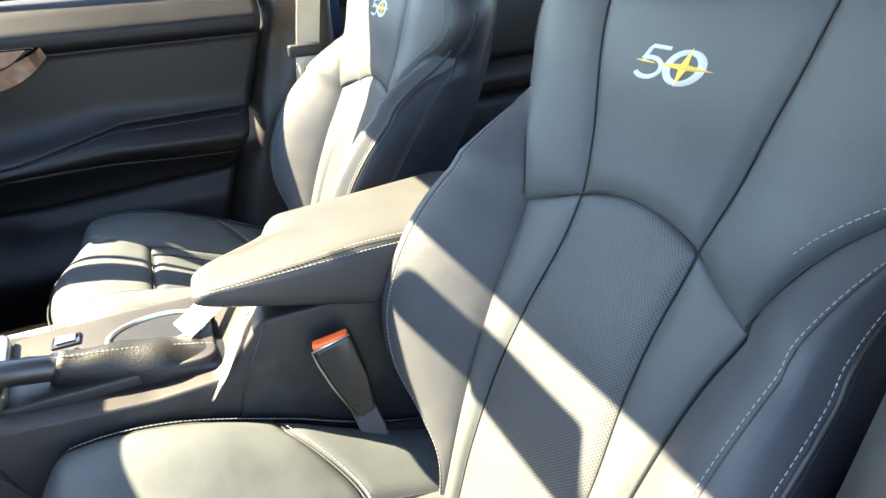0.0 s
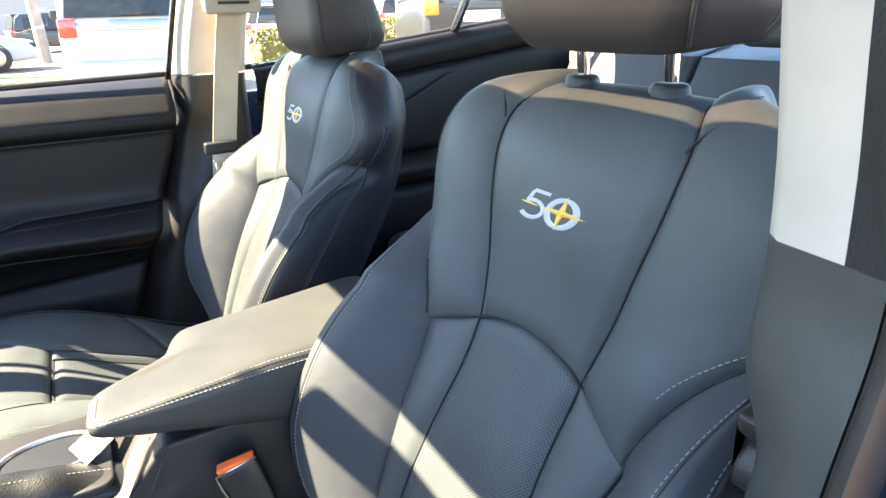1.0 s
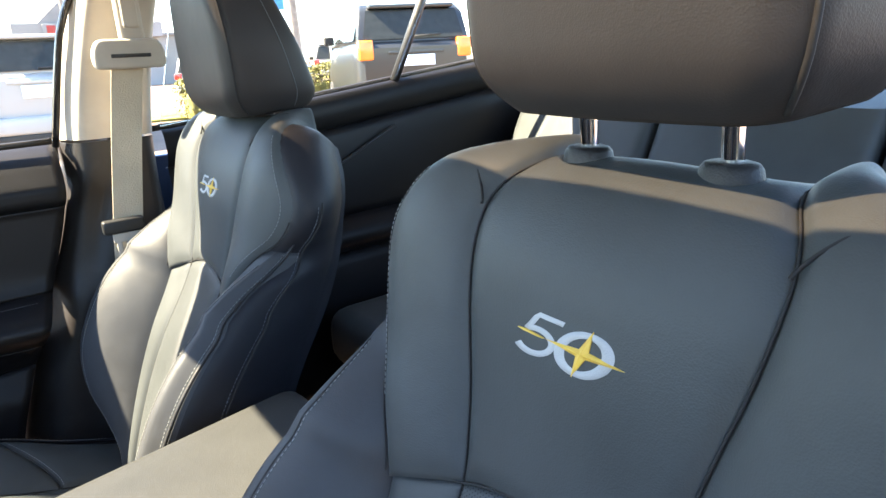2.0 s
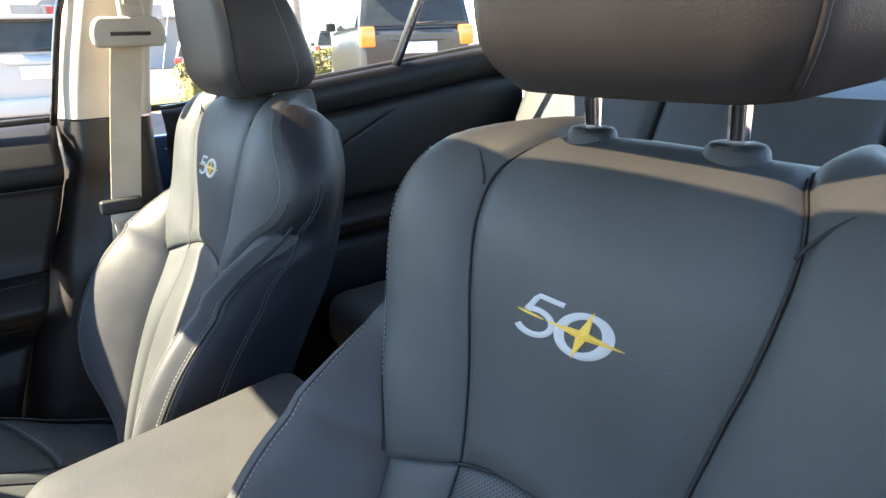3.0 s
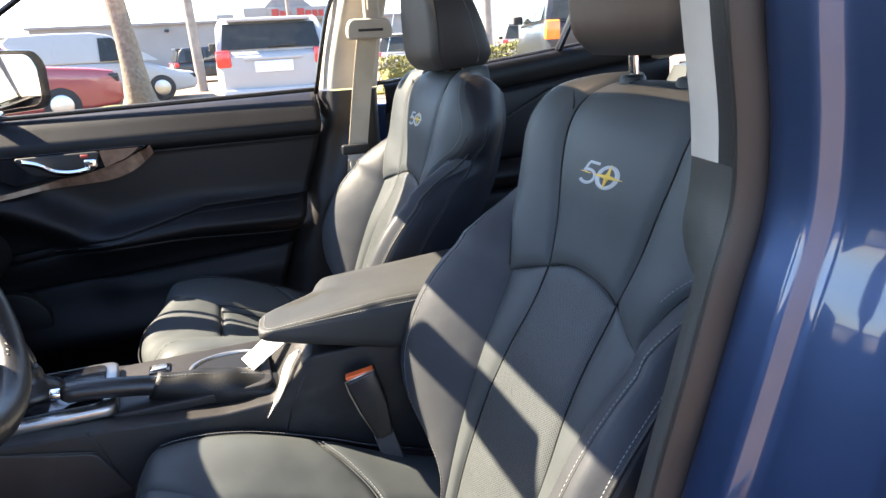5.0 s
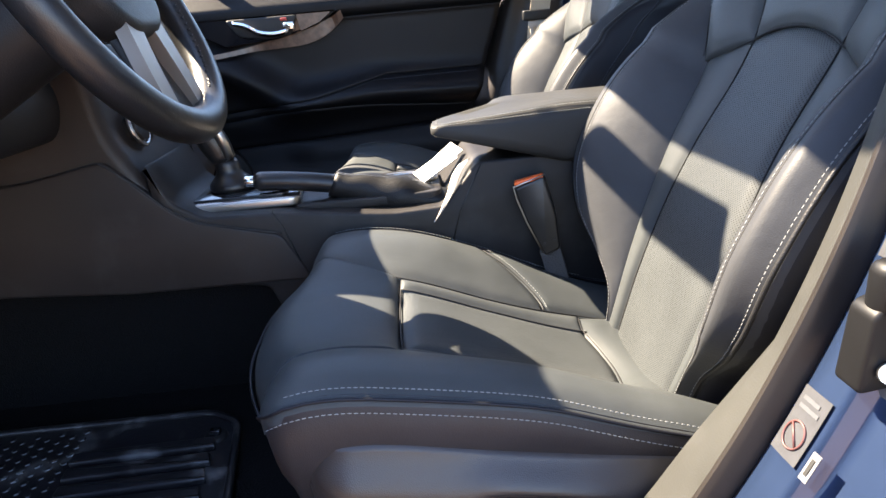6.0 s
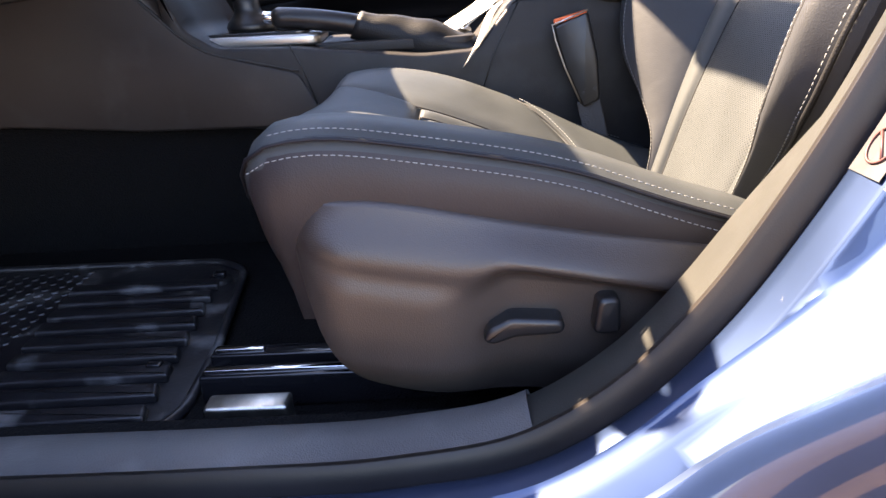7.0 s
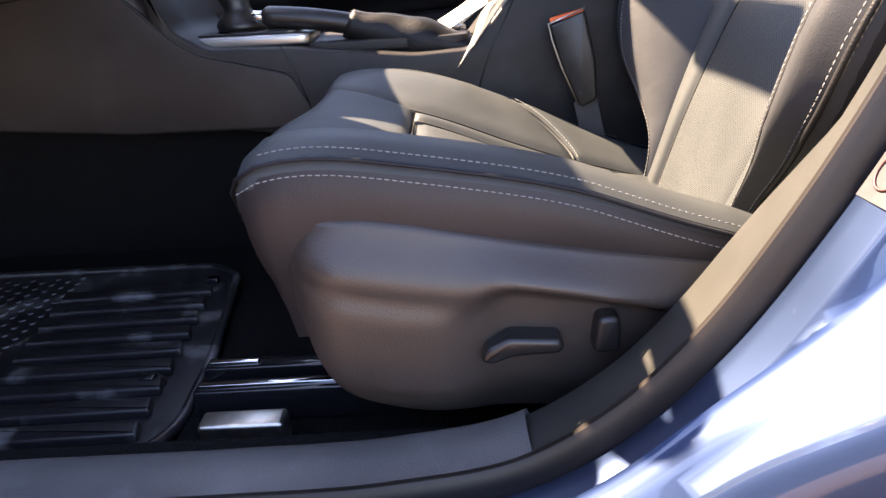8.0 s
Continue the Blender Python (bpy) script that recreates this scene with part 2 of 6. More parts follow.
def bm_prism(outline, axis, lo, hi, bevel=0.0, segs=3):
    """A flat outline of (p, q) pairs, stood up along an axis from lo to hi: x with (y, z), y with (x, z), z with (x, y)."""
    bm = bmesh.new()

    def put(p, q, h):
        return {"x": (h, p, q), "y": (p, h, q), "z": (p, q, h)}[axis]

    lows = [bm.verts.new(put(p, q, lo)) for p, q in outline]
    highs = [bm.verts.new(put(p, q, hi)) for p, q in outline]
    k = len(outline)
    bm.faces.new(lows)
    bm.faces.new(highs[::-1])
    for i in range(k):
        bm.faces.new((lows[i], highs[i], highs[(i + 1) % k], lows[(i + 1) % k]))
    bmesh.ops.recalc_face_normals(bm, faces=bm.faces)
    if bevel:
        caps = [e for e in bm.edges if len({f.index for f in e.link_faces}) and any(len(f.verts) == k for f in e.link_faces)]
        bmesh.ops.bevel(bm, geom=caps, offset=bevel, segments=segs, profile=0.5, affect="EDGES")
    return bm


def bm_cyl(p, q, r, r2=None, n=20, bevel=0.0):
    p, q = Vector(p), Vector(q)
    bm = bmesh.new()
    bmesh.ops.create_cone(bm, cap_ends=True, segments=n, radius1=r, radius2=r if r2 is None else r2, depth=(q - p).length)
    turn = (q - p).to_track_quat("Z", "Y").to_matrix().to_4x4()
    if bevel:
        rims = [e for e in bm.edges if any(len(f.verts) > 4 for f in e.link_faces)]
        bmesh.ops.bevel(bm, geom=rims, offset=bevel, segments=2, profile=0.5, affect="EDGES")
    bmesh.ops.transform(bm, matrix=Matrix.Translation((p + q) / 2) @ turn, verts=bm.verts)
    return bm


def joined(*bms):
    out = bmesh.new()
    for bm in bms:
        me = bpy.data.meshes.new("tmp")
        bm.to_mesh(me)
        out.from_mesh(me)
        bpy.data.meshes.remove(me)
        bm.free()
    return out


def rounded(points, r, n=5):
    """A closed 2D outline with its corners rounded."""
    out = []
    k = len(points)
    for i in range(k):
        a, b, c = (Vector(points[(i + d) % k]) for d in (-1, 0, 1))
        rr = min(r, (a - b).length * 0.45, (c - b).length * 0.45)
        p, q = b + (a - b).normalized() * rr, b + (c - b).normalized() * rr
        for j in range(n + 1):
            t = j / n
            out.append(tuple((1 - t) ** 2 * p + 2 * t * (1 - t) * b + t * t * q))
    return out


def spline(xs, ys):
    """A smooth curve through points, held inside their range."""
    xs, ys = np.array(xs, float), np.array(ys, float)
    h, d = np.diff(xs), np.diff(ys) / np.diff(xs)
    m = np.r_[d[0], (d[:-1] + d[1:]) / 2, d[-1]]
    m[1:-1][np.sign(d[:-1]) != np.sign(d[1:])] = 0
    for i in range(len(d)):
        if d[i] == 0:
            m[i] = m[i + 1] = 0
        else:
            r = np.hypot(m[i] / d[i], m[i + 1] / d[i])
            if r > 3:
                m[i], m[i + 1] = 3 * m[i] / r, 3 * m[i + 1] / r

    def at(x):
        x = min(max(x, xs[0]), xs[-1])
        i = min(int(np.searchsorted(xs, x, side="right")) - 1, len(h) - 1)
        t = (x - xs[i]) / h[i]
        return float((1 + 2 * t) * (1 - t) ** 2 * ys[i] + t * (1 - t) ** 2 * h[i] * m[i] + t * t * (3 - 2 * t) * ys[i + 1] + t * t * (t - 1) * h[i] * m[i + 1])

    return at


def smooth_path(points, n):
    """n points along a smooth curve through the given ones."""
    pts = [Vector(p) for p in points]
    d = [0.0]
    for a, b in zip(pts, pts[1:]):
        d.append(d[-1] + (b - a).length)
    d = np.array(d)
    out = []
    P = np.array([tuple(p) for p in pts])
    tang = np.gradient(P, d, axis=0) if len(pts) > 2 else np.array([(P[1] - P[0]) / d[1]] * 2)
    for s in np.linspace(0, d[-1], n):
        i = min(int(np.searchsorted(d, s, side="right")) - 1, len(d) - 2)
        h = d[i + 1] - d[i]
        t = (s - d[i]) / h
        out.append(Vector((1 + 2 * t) * (1 - t) ** 2 * P[i] + t * (1 - t) ** 2 * h * tang[i] + t * t * (3 - 2 * t) * P[i + 1] + t * t * (t - 1) * h * tang[i + 1]))
    return out


def tube(points, r, n=8, closed=False):
    """Vertices and faces of a round cord along points; r may be a list."""
    pts = [Vector(p) for p in points]
    k = len(pts)
    rs = [float(r)] * k if isinstance(r, (int, float)) else [float(x) for x in r]
    verts, faces = [], []
    ref = None
    for i in range(k):
        a = pts[i - 1] if (i or closed) else pts[i]
        b = pts[(i + 1) % k] if (i < k - 1 or closed) else pts[i]
        t = (b - a).normalized()
        if ref is None:
            ref = Vector((0, 0, 1)) if abs(t.z) < 0.9 else Vector((1, 0, 0))
        side = t.cross(ref).normalized()
        up = side.cross(t)
        ref = up
        for j in range(n):
            w = 2 * math.pi * j / n
            verts.append(pts[i] + rs[i] * (math.cos(w) * side + math.sin(w) * up))
    for i in range(k if closed else k - 1):
        for j in range(n):
            i2 = (i + 1) % k
            faces.append((i * n + j, i * n + (j + 1) % n, i2 * n + (j + 1) % n, i2 * n + j))
    if not closed:
        faces.append(tuple(range(n))[::-1])
        faces.append(tuple(range((k - 1) * n, k * n)))
    return verts, faces


def loft(sections, closed_ends=True):
    """Vertices and faces through rings of equal length."""
    verts, faces = [], []
    k = len(sections[0])
    for s in sections:
        verts += [Vector(p) for p in s]
    for i in range(len(sections) - 1):
        for j in range(k):
            faces.append((i * k + j, i * k + (j + 1) % k, (i + 1) * k + (j + 1) % k, (i + 1) * k + j))
    if closed_ends:
        faces.append(tuple(range(k))[::-1])
        faces.append(tuple(range((len(sections) - 1) * k, len(sections) * k)))
    return verts, faces


def ease(t):
    t = min(max(t, 0.0), 1.0)
    return t * t * (3 - 2 * t)


def strip(points, widths, normal_of, thick):
    """A band along points: widths is a list of side vectors (half width), thickness along normal_of(i)."""
    verts, faces = [], []
    k = len(points)
    for i, p in enumerate(points):
        w, nn = widths[i], normal_of(i) * thick / 2
        p = Vector(p)
        verts += [p - w - nn, p + w - nn, p + w + nn, p - w + nn]
    for i in range(k - 1):
        for j in range(4):
            faces.append((i * 4 + j, i * 4 + (j + 1) % 4, i * 4 + 4 + (j + 1) % 4, i * 4 + 4 + j))
    faces += [(3, 2, 1, 0), (4 * k - 4, 4 * k - 3, 4 * k - 2, 4 * k - 1)]
    return verts, faces


def stitches(lines, pitch=0.0052, length=0.0036, r=0.00042):
    """Short thread pieces along each line of points."""
    verts, faces = [], []
    for pts in lines:
        pts = [Vector(p) for p in pts]
        d = [0.0]
        for a, b in zip(pts, pts[1:]):
            d.append(d[-1] + (b - a).length)
        P = np.array([tuple(p) for p in pts])

        def at(s):
            return Vector([float(np.interp(s, d, P[:, c])) for c in range(3)])

        s = 0.001
        while s + length < d[-1]:
            a, b = at(s), at(s + length)
            v, f = tube([a, a * 0.7 + b * 0.3, a * 0.3 + b * 0.7, b], [r * 0.6, r, r, r * 0.6], 5)
            faces += [tuple(i + len(verts) for i in q) for q in f]
            verts += v
            s += pitch
    return verts, faces


# ---- front seats ----
SEAT_Y = 0.01
BACK_LINE = [(0.020, 0.40), (0.038, 0.45), (0.060, 0.515), (0.099, 0.63), (0.149, 0.75), (0.210, 0.86), (0.232, 0.92), (0.250, 1.0), (0.268, 1.055), (0.293, 1.089), (0.335, 1.104), (0.385, 1.100)]
SEAT_LINE = [(-0.372, 0.44), (-0.398, 0.51), (-0.408, 0.560), (-0.397, 0.592), (-0.365, 0.606), (-0.310, 0.604), (-0.238, 0.588), (-0.12, 0.540), (-0.04, 0.510), (0.05, 0.484), (0.12, 0.470)]


class Sheet:
    """A surface drawn out sideways (y) from a line in the x, z plane, with a height f above it."""

    def __init__(self, line, flip):
        self.p = [Vector((x, 0, z)) for x, z in line]
        d = [0.0]
        for a, b in zip(self.p, self.p[1:]):
            d.append(d[-1] + (b - a).length)
        self.d, self.flip = d, flip
        self.fx = spline(d, [v.x for v in self.p])
        self.fz = spline(d, [v.z for v in self.p])
        self.end = d[-1]
        self.s_z = lambda z: float(np.interp(z, [v.z for v in self.p[:-1]], d[:-1]))
        self.s_x = lambda x: float(np.interp(x, [v.x for v in self.p[2:]], d[2:]))

    def at(self, a, s, f=0.0):
        e = 0.002
        p = Vector((self.fx(s), SEAT_Y + a, self.fz(s)))
        t = Vector((self.fx(s + e) - self.fx(s - e), 0, self.fz(s + e) - self.fz(s - e))).normalized()
        n = Vector((-t.z, 0, t.x)) * self.flip
        return p + n * f


BACK, SEAT = Sheet(BACK_LINE, 1), Sheet(SEAT_LINE, 1)


def spread(n):
    """Steps from 0 to 1, closer together at both ends."""
    return [0.45 * t + 0.55 * (0.5 - 0.5 * math.cos(math.pi * t)) for t in (i / n for i in range(n + 1))]


def panel(name, sheet, fn, lu, lv, nu, nv, mat, parent, sink=0.0052, r=0.0072, edges=(1, 1, 1, 1), puff=0.0, label=""):
    """One upholstery panel: fn(u, v) gives (a, s, f) on the sheet; its edges (u0, u1, v0, v1) dip into the seams."""
    us, vs = spread(nu), spread(nv)

    def point(u, v, extra=0.0):
        a, s, f = fn(u, v)
        d = [u * lu, (1 - u) * lu, v * lv, (1 - v) * lv]
        dip = max(math.exp(-((x / r) ** 1.6)) if e else 0.0 for x, e in zip(d, edges))
        f += puff * 16 * u * (1 - u) * v * (1 - v) - sink * dip - extra
        return sheet.at(a, s, f)

    rows = []
    for j, v in enumerate([0.0, *vs, 1.0]):
        ring_v = j in (0, len(vs) + 1)
        rows.append([point(u, v, 0.018 if ring_v or i in (0, len(us) + 1) else 0.0) for i, u in enumerate([0.0, *us, 1.0])])
    k = len(rows[0])
    verts = [p for row in rows for p in row]
    faces = [(j * k + i, j * k + i + 1, (j + 1) * k + i + 1, (j + 1) * k + i) for j in range(len(rows) - 1) for i in range(k - 1)]
    return mesh(name, verts, faces, mat, parent, label)


# half widths by height
A_CENTRE = spline([0.84, 0.868, 0.92, 0.965, 1.025, 1.06, 1.089, 1.105], [0.076, 0.079, 0.091, 0.101, 0.114, 0.117, 0.110, 0.094])
A_INSERT = spline([0.40, 0.50, 0.58, 0.66, 0.75, 0.82, 0.868, 0.90], [0.074, 0.084, 0.090, 0.090, 0.082, 0.077, 0.079, 0.076])
A_STRIP = spline([0.40, 0.50, 0.58, 0.66, 0.75, 0.80, 0.845, 0.90], [0.098, 0.106, 0.118, 0.129, 0.138, 0.144, 0.155, 0.160])
A_SHOULDER = spline([0.835, 0.875, 0.915, 0.94, 0.965, 1.005, 1.05, 1.08, 1.105], [0.152, 0.168, 0.190, 0.210, 0.236, 0.251, 0.234, 0.207, 0.178])
A_OUTER = spline([0.42, 0.50, 0.545, 0.58, 0.61, 0.64, 0.69, 0.74, 0.80, 0.85, 0.89, 0.94, 0.97, 1.02], [0.104, 0.112, 0.132, 0.176, 0.218, 0.243, 0.258, 0.260, 0.256, 0.247, 0.240, 0.237, 0.244, 0.253])
LIFT = spline([0.42, 0.50, 0.545, 0.58, 0.62, 0.70, 0.78, 0.84, 0.89, 0.93, 0.955, 1.02], [0.004, 0.008, 0.018, 0.038, 0.068, 0.090, 0.084, 0.066, 0.034, 0.004, -0.008, -0.028])


def z_of(s):
    return BACK.fz(s)


def shoulder_f(a, z):
    """How the upper back falls away towards its sides."""
    c = A_CENTRE(z)
    t = max(0.0, (abs(a) - c) / 0.13)
    rise = 0.014 * ease(t / 0.7) * math.exp(-(((z - 0.895) / 0.055) ** 2))
    return rise + 0.012 * math.sin(min(t, 1) * math.pi * 0.8) - 0.020 * min(t, 1.25) ** 2.6


def bolster_section(t, z):
    """Across the side bolster from its inner seam (t 0) to its outer piping (t 1)."""
    a0 = A_STRIP(z) if z < 0.845 else A_SHOULDER(z) - 0.004
    a1 = max(A_OUTER(z), a0 + 0.004)
    h = LIFT(z)
    a = a0 + (a1 - a0) * t
    f = h * (1 - (1 - min(t / 0.86, 1)) ** 1.9) - (0.018 * ease((t - 0.80) / 0.20))
    base = 0.7 * max(0.0, shoulder_f(a0, z)) * ease((z - 0.83) / 0.03)
    return a, f + base - 0.002


def rear_z(z):
    return z if z < 0.98 else 0.98 + (z - 0.98) * 0.72


def rear_x(z):
    return BACK.fx(BACK.s_z(min(z, 0.98))) + 0.118 + 0.25 * max(0.0, z - 0.98)


def rear_w(z):
    return 0.212 - 0.012 * ease((0.55 - z) / 0.1) - 0.055 * max(0.0, (z - 0.98) / 0.09) ** 2


def seam_cord(sheet, pts, parent, depth=0.0038, r=0.0009):
    v, f = tube([sheet.at(a, s, f_ - depth) for a, s, f_ in pts], r, 6)
    return mesh("seam", v, f, SEAM, parent)


def build_front_seat(seat):
    zs = BACK.s_z
    # centre panel that carries the emblem, up and over the top
    arc = lambda u: 0.868 + 0.016 * (1 - (2 * u - 1) ** 2)
    s_top = BACK.end - 0.01

    def centre(u, v):
        s0 = zs(arc(u))
        s = s0 + (s_top - s0) * v
        z = z_of(s) if s < zs(1.10) else 1.105
        a = A_CENTRE(z) * (2 * u - 1)
        return a, s, 0.004 * (1 - (2 * u - 1) ** 2) - 0.012 * ease((v - 0.80) / 0.2) * (1 - (2 * u - 1) ** 4)

    upper = panel("centre_panel", BACK, centre, 0.21, 0.28, 34, 40, LEATHER_SMOOTH, seat, puff=0.004, sink=0.0056, edges=(1, 1, 1, 0))

    def insert(u, v):
        s1 = zs(arc(u)) - 0.001
        s = zs(0.42) + (s1 - zs(0.42)) * v
        return A_INSERT(z_of(s)) * (2 * u - 1), s, 0.0
    panel("backrest_insert", BACK, insert, 0.18, 0.46, 26, 44, PERF_BACK, seat, puff=0.003, label="perforated dark leather insert")

    lines, dark, rear_edges = [], [], []
    for side in (1, -1):
        def strip_fn(u, v, side=side):
            z = 0.42 + ((0.868 - 0.026 * u) - 0.42) * v
            a = A_INSERT(z) + (A_STRIP(z) - A_INSERT(z)) * u
            return side * a, zs(z), 0.006 * u
        panel("side_strip", BACK, strip_fn, 0.05, 0.46, 12, 36, LEATHER_SMOOTH, seat, puff=0.002)

        def bolster(u, v, side=side):
            z = 0.42 + 0.528 * v
            a, f = bolster_section(u, z)
            return side * a, zs(z), f
        panel("bolster", BACK, bolster, 0.12, 0.6, 26, 48, BOLSTER_LEATHER, seat, sink=0.005)

        def shoulder(u, v, side=side):
            z0 = 0.868 - 0.030 * u
            s = zs(z0) + (s_top - zs(z0)) * v
            z = z_of(s) if s < zs(1.10) else 1.105
            back = ease((s - zs(1.085)) / (s_top - zs(1.085)))
            a0, a1 = A_CENTRE(z), max(A_SHOULDER(z) - 0.050 * back, A_CENTRE(z) + 0.01)
            a = a0 + (a1 - a0) * u
            top = ease((v - 0.78) / 0.22)
            return side * a, s, shoulder_f(a, z) + 0.011 * top * math.sin(math.pi * min(u * 1.1 + 0.05, 1)) - 0.020 * back * u * u
        branch = []
        for q in np.linspace(0, 1, 14):
            z = 1.068 + 0.034 * q
            a = A_CENTRE(1.068) + (0.158 - A_CENTRE(1.068)) * q ** 1.35
            u = (a - A_CENTRE(z)) / max(A_SHOULDER(z) - A_CENTRE(z), 0.01)
            v_ = (zs(z) - zs(0.868 - 0.03 * u)) / (s_top - zs(0.868 - 0.03 * u))
            branch.append(shoulder(u, v_))
        seam_cord(BACK, branch, seat, -0.0012, 0.0012)
        panel("shoulder_panel", BACK, shoulder, 0.13, 0.27, 26, 36, LEATHER, seat, sink=0.0056, puff=0.004, edges=(1, 1, 1, 0))

        # outer side of the backrest, from the bolster's piping back to the rear shell
        def front_edge(s):
            z = z_of(s) if s < zs(1.10) else 1.105
            k = ease((z - 0.900) / 0.060)
            b = bolster_section(1.0, min(z, 1.02))
            back = ease((s - zs(1.085)) / (s_top - zs(1.085)))
            a1 = A_SHOULDER(z) - 0.050 * back
            return BACK.at(side * (b[0] * (1 - k) + k * a1), s, b[1] * (1 - k) + k * shoulder_f(a1, z) - 0.003 - 0.026 * back)

        rows = []
        for s in np.linspace(zs(0.42), s_top - 0.002, 78):
            p0 = front_edge(s)
            fade = ease((p0.z - 0.88) / 0.12)
            over = ease((s - zs(1.03)) / (s_top - zs(1.03)))
            zr = rear_z(p0.z) - 0.012 * over
            w = min(rear_w(zr), abs(p0.y - SEAT_Y) - 0.004)
            p1 = Vector((max(rear_x(zr), p0.x + 0.02), SEAT_Y + side * w, zr))
            row = []
            for u in np.linspace(0, 1, 15):
                p = p0.lerp(p1, u)
                p.y += side * ((0.016 + 0.016 * fade) * math.sin(math.pi * min(1, u * 1.10)) ** 0.75 * (1 - 0.75 * over) - 0.004 * math.exp(-((u / 0.05) ** 2)))
                p.z += 0.012 * over * math.sin(math.pi * u)
                row.append(p)
            rows.append([row[0] + Vector((0, -side * 0.012, -0.010 * over))] + row)
        rear_edges.append([r_[-1] for r_ in rows])
        k = len(rows[0])
        # the side's shade is carried by this darker leather colour
        mesh("backrest_side", [p for r_ in rows for p in r_], [(j * k + i, j * k + i + 1, (j + 1) * k + i + 1, (j + 1) * k + i) for j in range(len(rows) - 1) for i in range(k - 1)], SHADED_SIDE_LEATHER, seat)
        side_seam = [Vector(r_[6]) + Vector((0, side * 0.0008, 0)) for r_ in rows[4:62]]
        v, f = tube(side_seam, 0.0016, 6)
        mesh("side_seam", v, f, SEAM, seat)
        dark.append([Vector(r_[6]) + Vector((-0.006, side * 0.0012, 0)) for r_ in rows[4:62]])

        edge = [BACK.at(side * bolster_section(1.0, z)[0], zs(z), bolster_section(1.0, z)[1] - 0.001) for z in np.linspace(0.44, 0.96, 60)]
        v, f = tube(edge, 0.0022, 6)
        mesh("piping", v, f, SOFT_PLASTIC, seat, "black piping along the bolster")
        seam_cord(BACK, [(side * bolster_section(0.735, z)[0], zs(z), bolster_section(0.735, z)[1]) for z in np.linspace(0.47, 0.93, 50)], seat, 0.0004, 0.0011)
        for t, zz in ((0.70, (0.46, 0.93)), (0.965, (0.46, 0.95))):
            lines.append([BACK.at(side * bolster_section(t, z)[0], zs(z), bolster_section(t, z)[1] + 0.0006) for z in np.linspace(*zz, 60)])
        lines.append([BACK.at(side * (A_SHOULDER(z) - 0.012), zs(z), shoulder_f(A_SHOULDER(z) - 0.012, z) + 0.002) for z in np.linspace(0.90, 1.085, 30)])
    for ln in lines:
        v, f = stitches([ln])
        mesh("stitching", v, f, THREAD, seat, "pale stitching along the seam")

    # rear shell
    rows = []
    for a, b in zip(*rear_edges):
        rows.append([b.lerp(a, (t + 1) / 2) + Vector((0.018 * (1 - t * t), 0, 0)) for t in np.linspace(-1, 1, 13)])
    rows.append([BACK.at(0.12 * t, s_top - 0.004, -0.010) for t in np.linspace(-1, 1, 13)])
    k = 13
    verts = [p for r_ in rows for p in r_]
    faces = [(j * k + i, j * k + i + 1, (j + 1) * k + i + 1, (j + 1) * k + i) for j in range(len(rows) - 1) for i in range(k - 1)]
    mesh("rear_shell", verts, faces, BLACK_PLASTIC, seat)
    # rounded body behind the upper panels
    secs = []
    for z in [*np.linspace(0.88, 1.055, 12), 1.066, 1.074]:
        w = min(A_SHOULDER(z) - 0.05, rear_w(z) - 0.04)
        x0 = BACK.fx(zs(min(z, 1.08))) + 0.026 + 0.026 * ease((z - 1.06) / 0.045)
        x1 = rear_x(min(z, 1.07)) - 0.012 - 0.022 * ease((z - 1.06) / 0.045) ** 2
        ring = rounded([(x0, -w * 0.975), (x0, w * 0.975), (x0 + 0.030, w), (x0 + 0.075, w * 0.97), (x1, w * 0.78), (x1, -w * 0.78), (x0 + 0.075, -w * 0.97), (x0 + 0.030, -w)], 0.022, 4)
        secs.append([(x, SEAT_Y + y, z) for x, y in ring])
    v, f = loft(secs)
    body = mesh("upper_body", v, f, BOLSTER_LEATHER, seat)
    flat_by_angle(body, 60)

    # seams
    for side in (1, -1):
        cs = np.linspace(zs(0.868), s_top - 0.004, 40)
        zz = lambda s: z_of(s) if s < zs(1.10) else 1.105
        seam_cord(BACK, [(side * A_CENTRE(zz(s)), s, 0) for s in cs], seat)
        seam_cord(BACK, [(side * A_INSERT(z), zs(z), 0) for z in np.linspace(0.45, 0.868, 40)], seat)
        seam_cord(BACK, [(side * A_STRIP(z), zs(z), 0.003) for z in np.linspace(0.45, 0.842, 40)], seat)
        seam_cord(BACK, [(side * (A_CENTRE(0.868) + (0.156 - A_CENTRE(0.868)) * t), zs(0.868 - 0.028 * t), 0.004 * t) for t in np.linspace(0, 1, 10)], seat)
        seam_cord(BACK, [(side * A_SHOULDER(z), zs(z), shoulder_f(A_SHOULDER(z), z) + 0.002) for z in np.linspace(0.842, 0.99, 24)], seat)
    seam_cord(BACK, [(A_CENTRE(arc(u)) * (2 * u - 1), zs(arc(u)), 0.001) for u in np.linspace(0, 1, 20)], seat)
    for ln in dark:
        v, f = stitches([ln])
        mesh("side_stitching", v, f, DARK_THREAD, seat)

    build_headrest(seat)
    build_emblem(upper)
    build_cushion(seat)


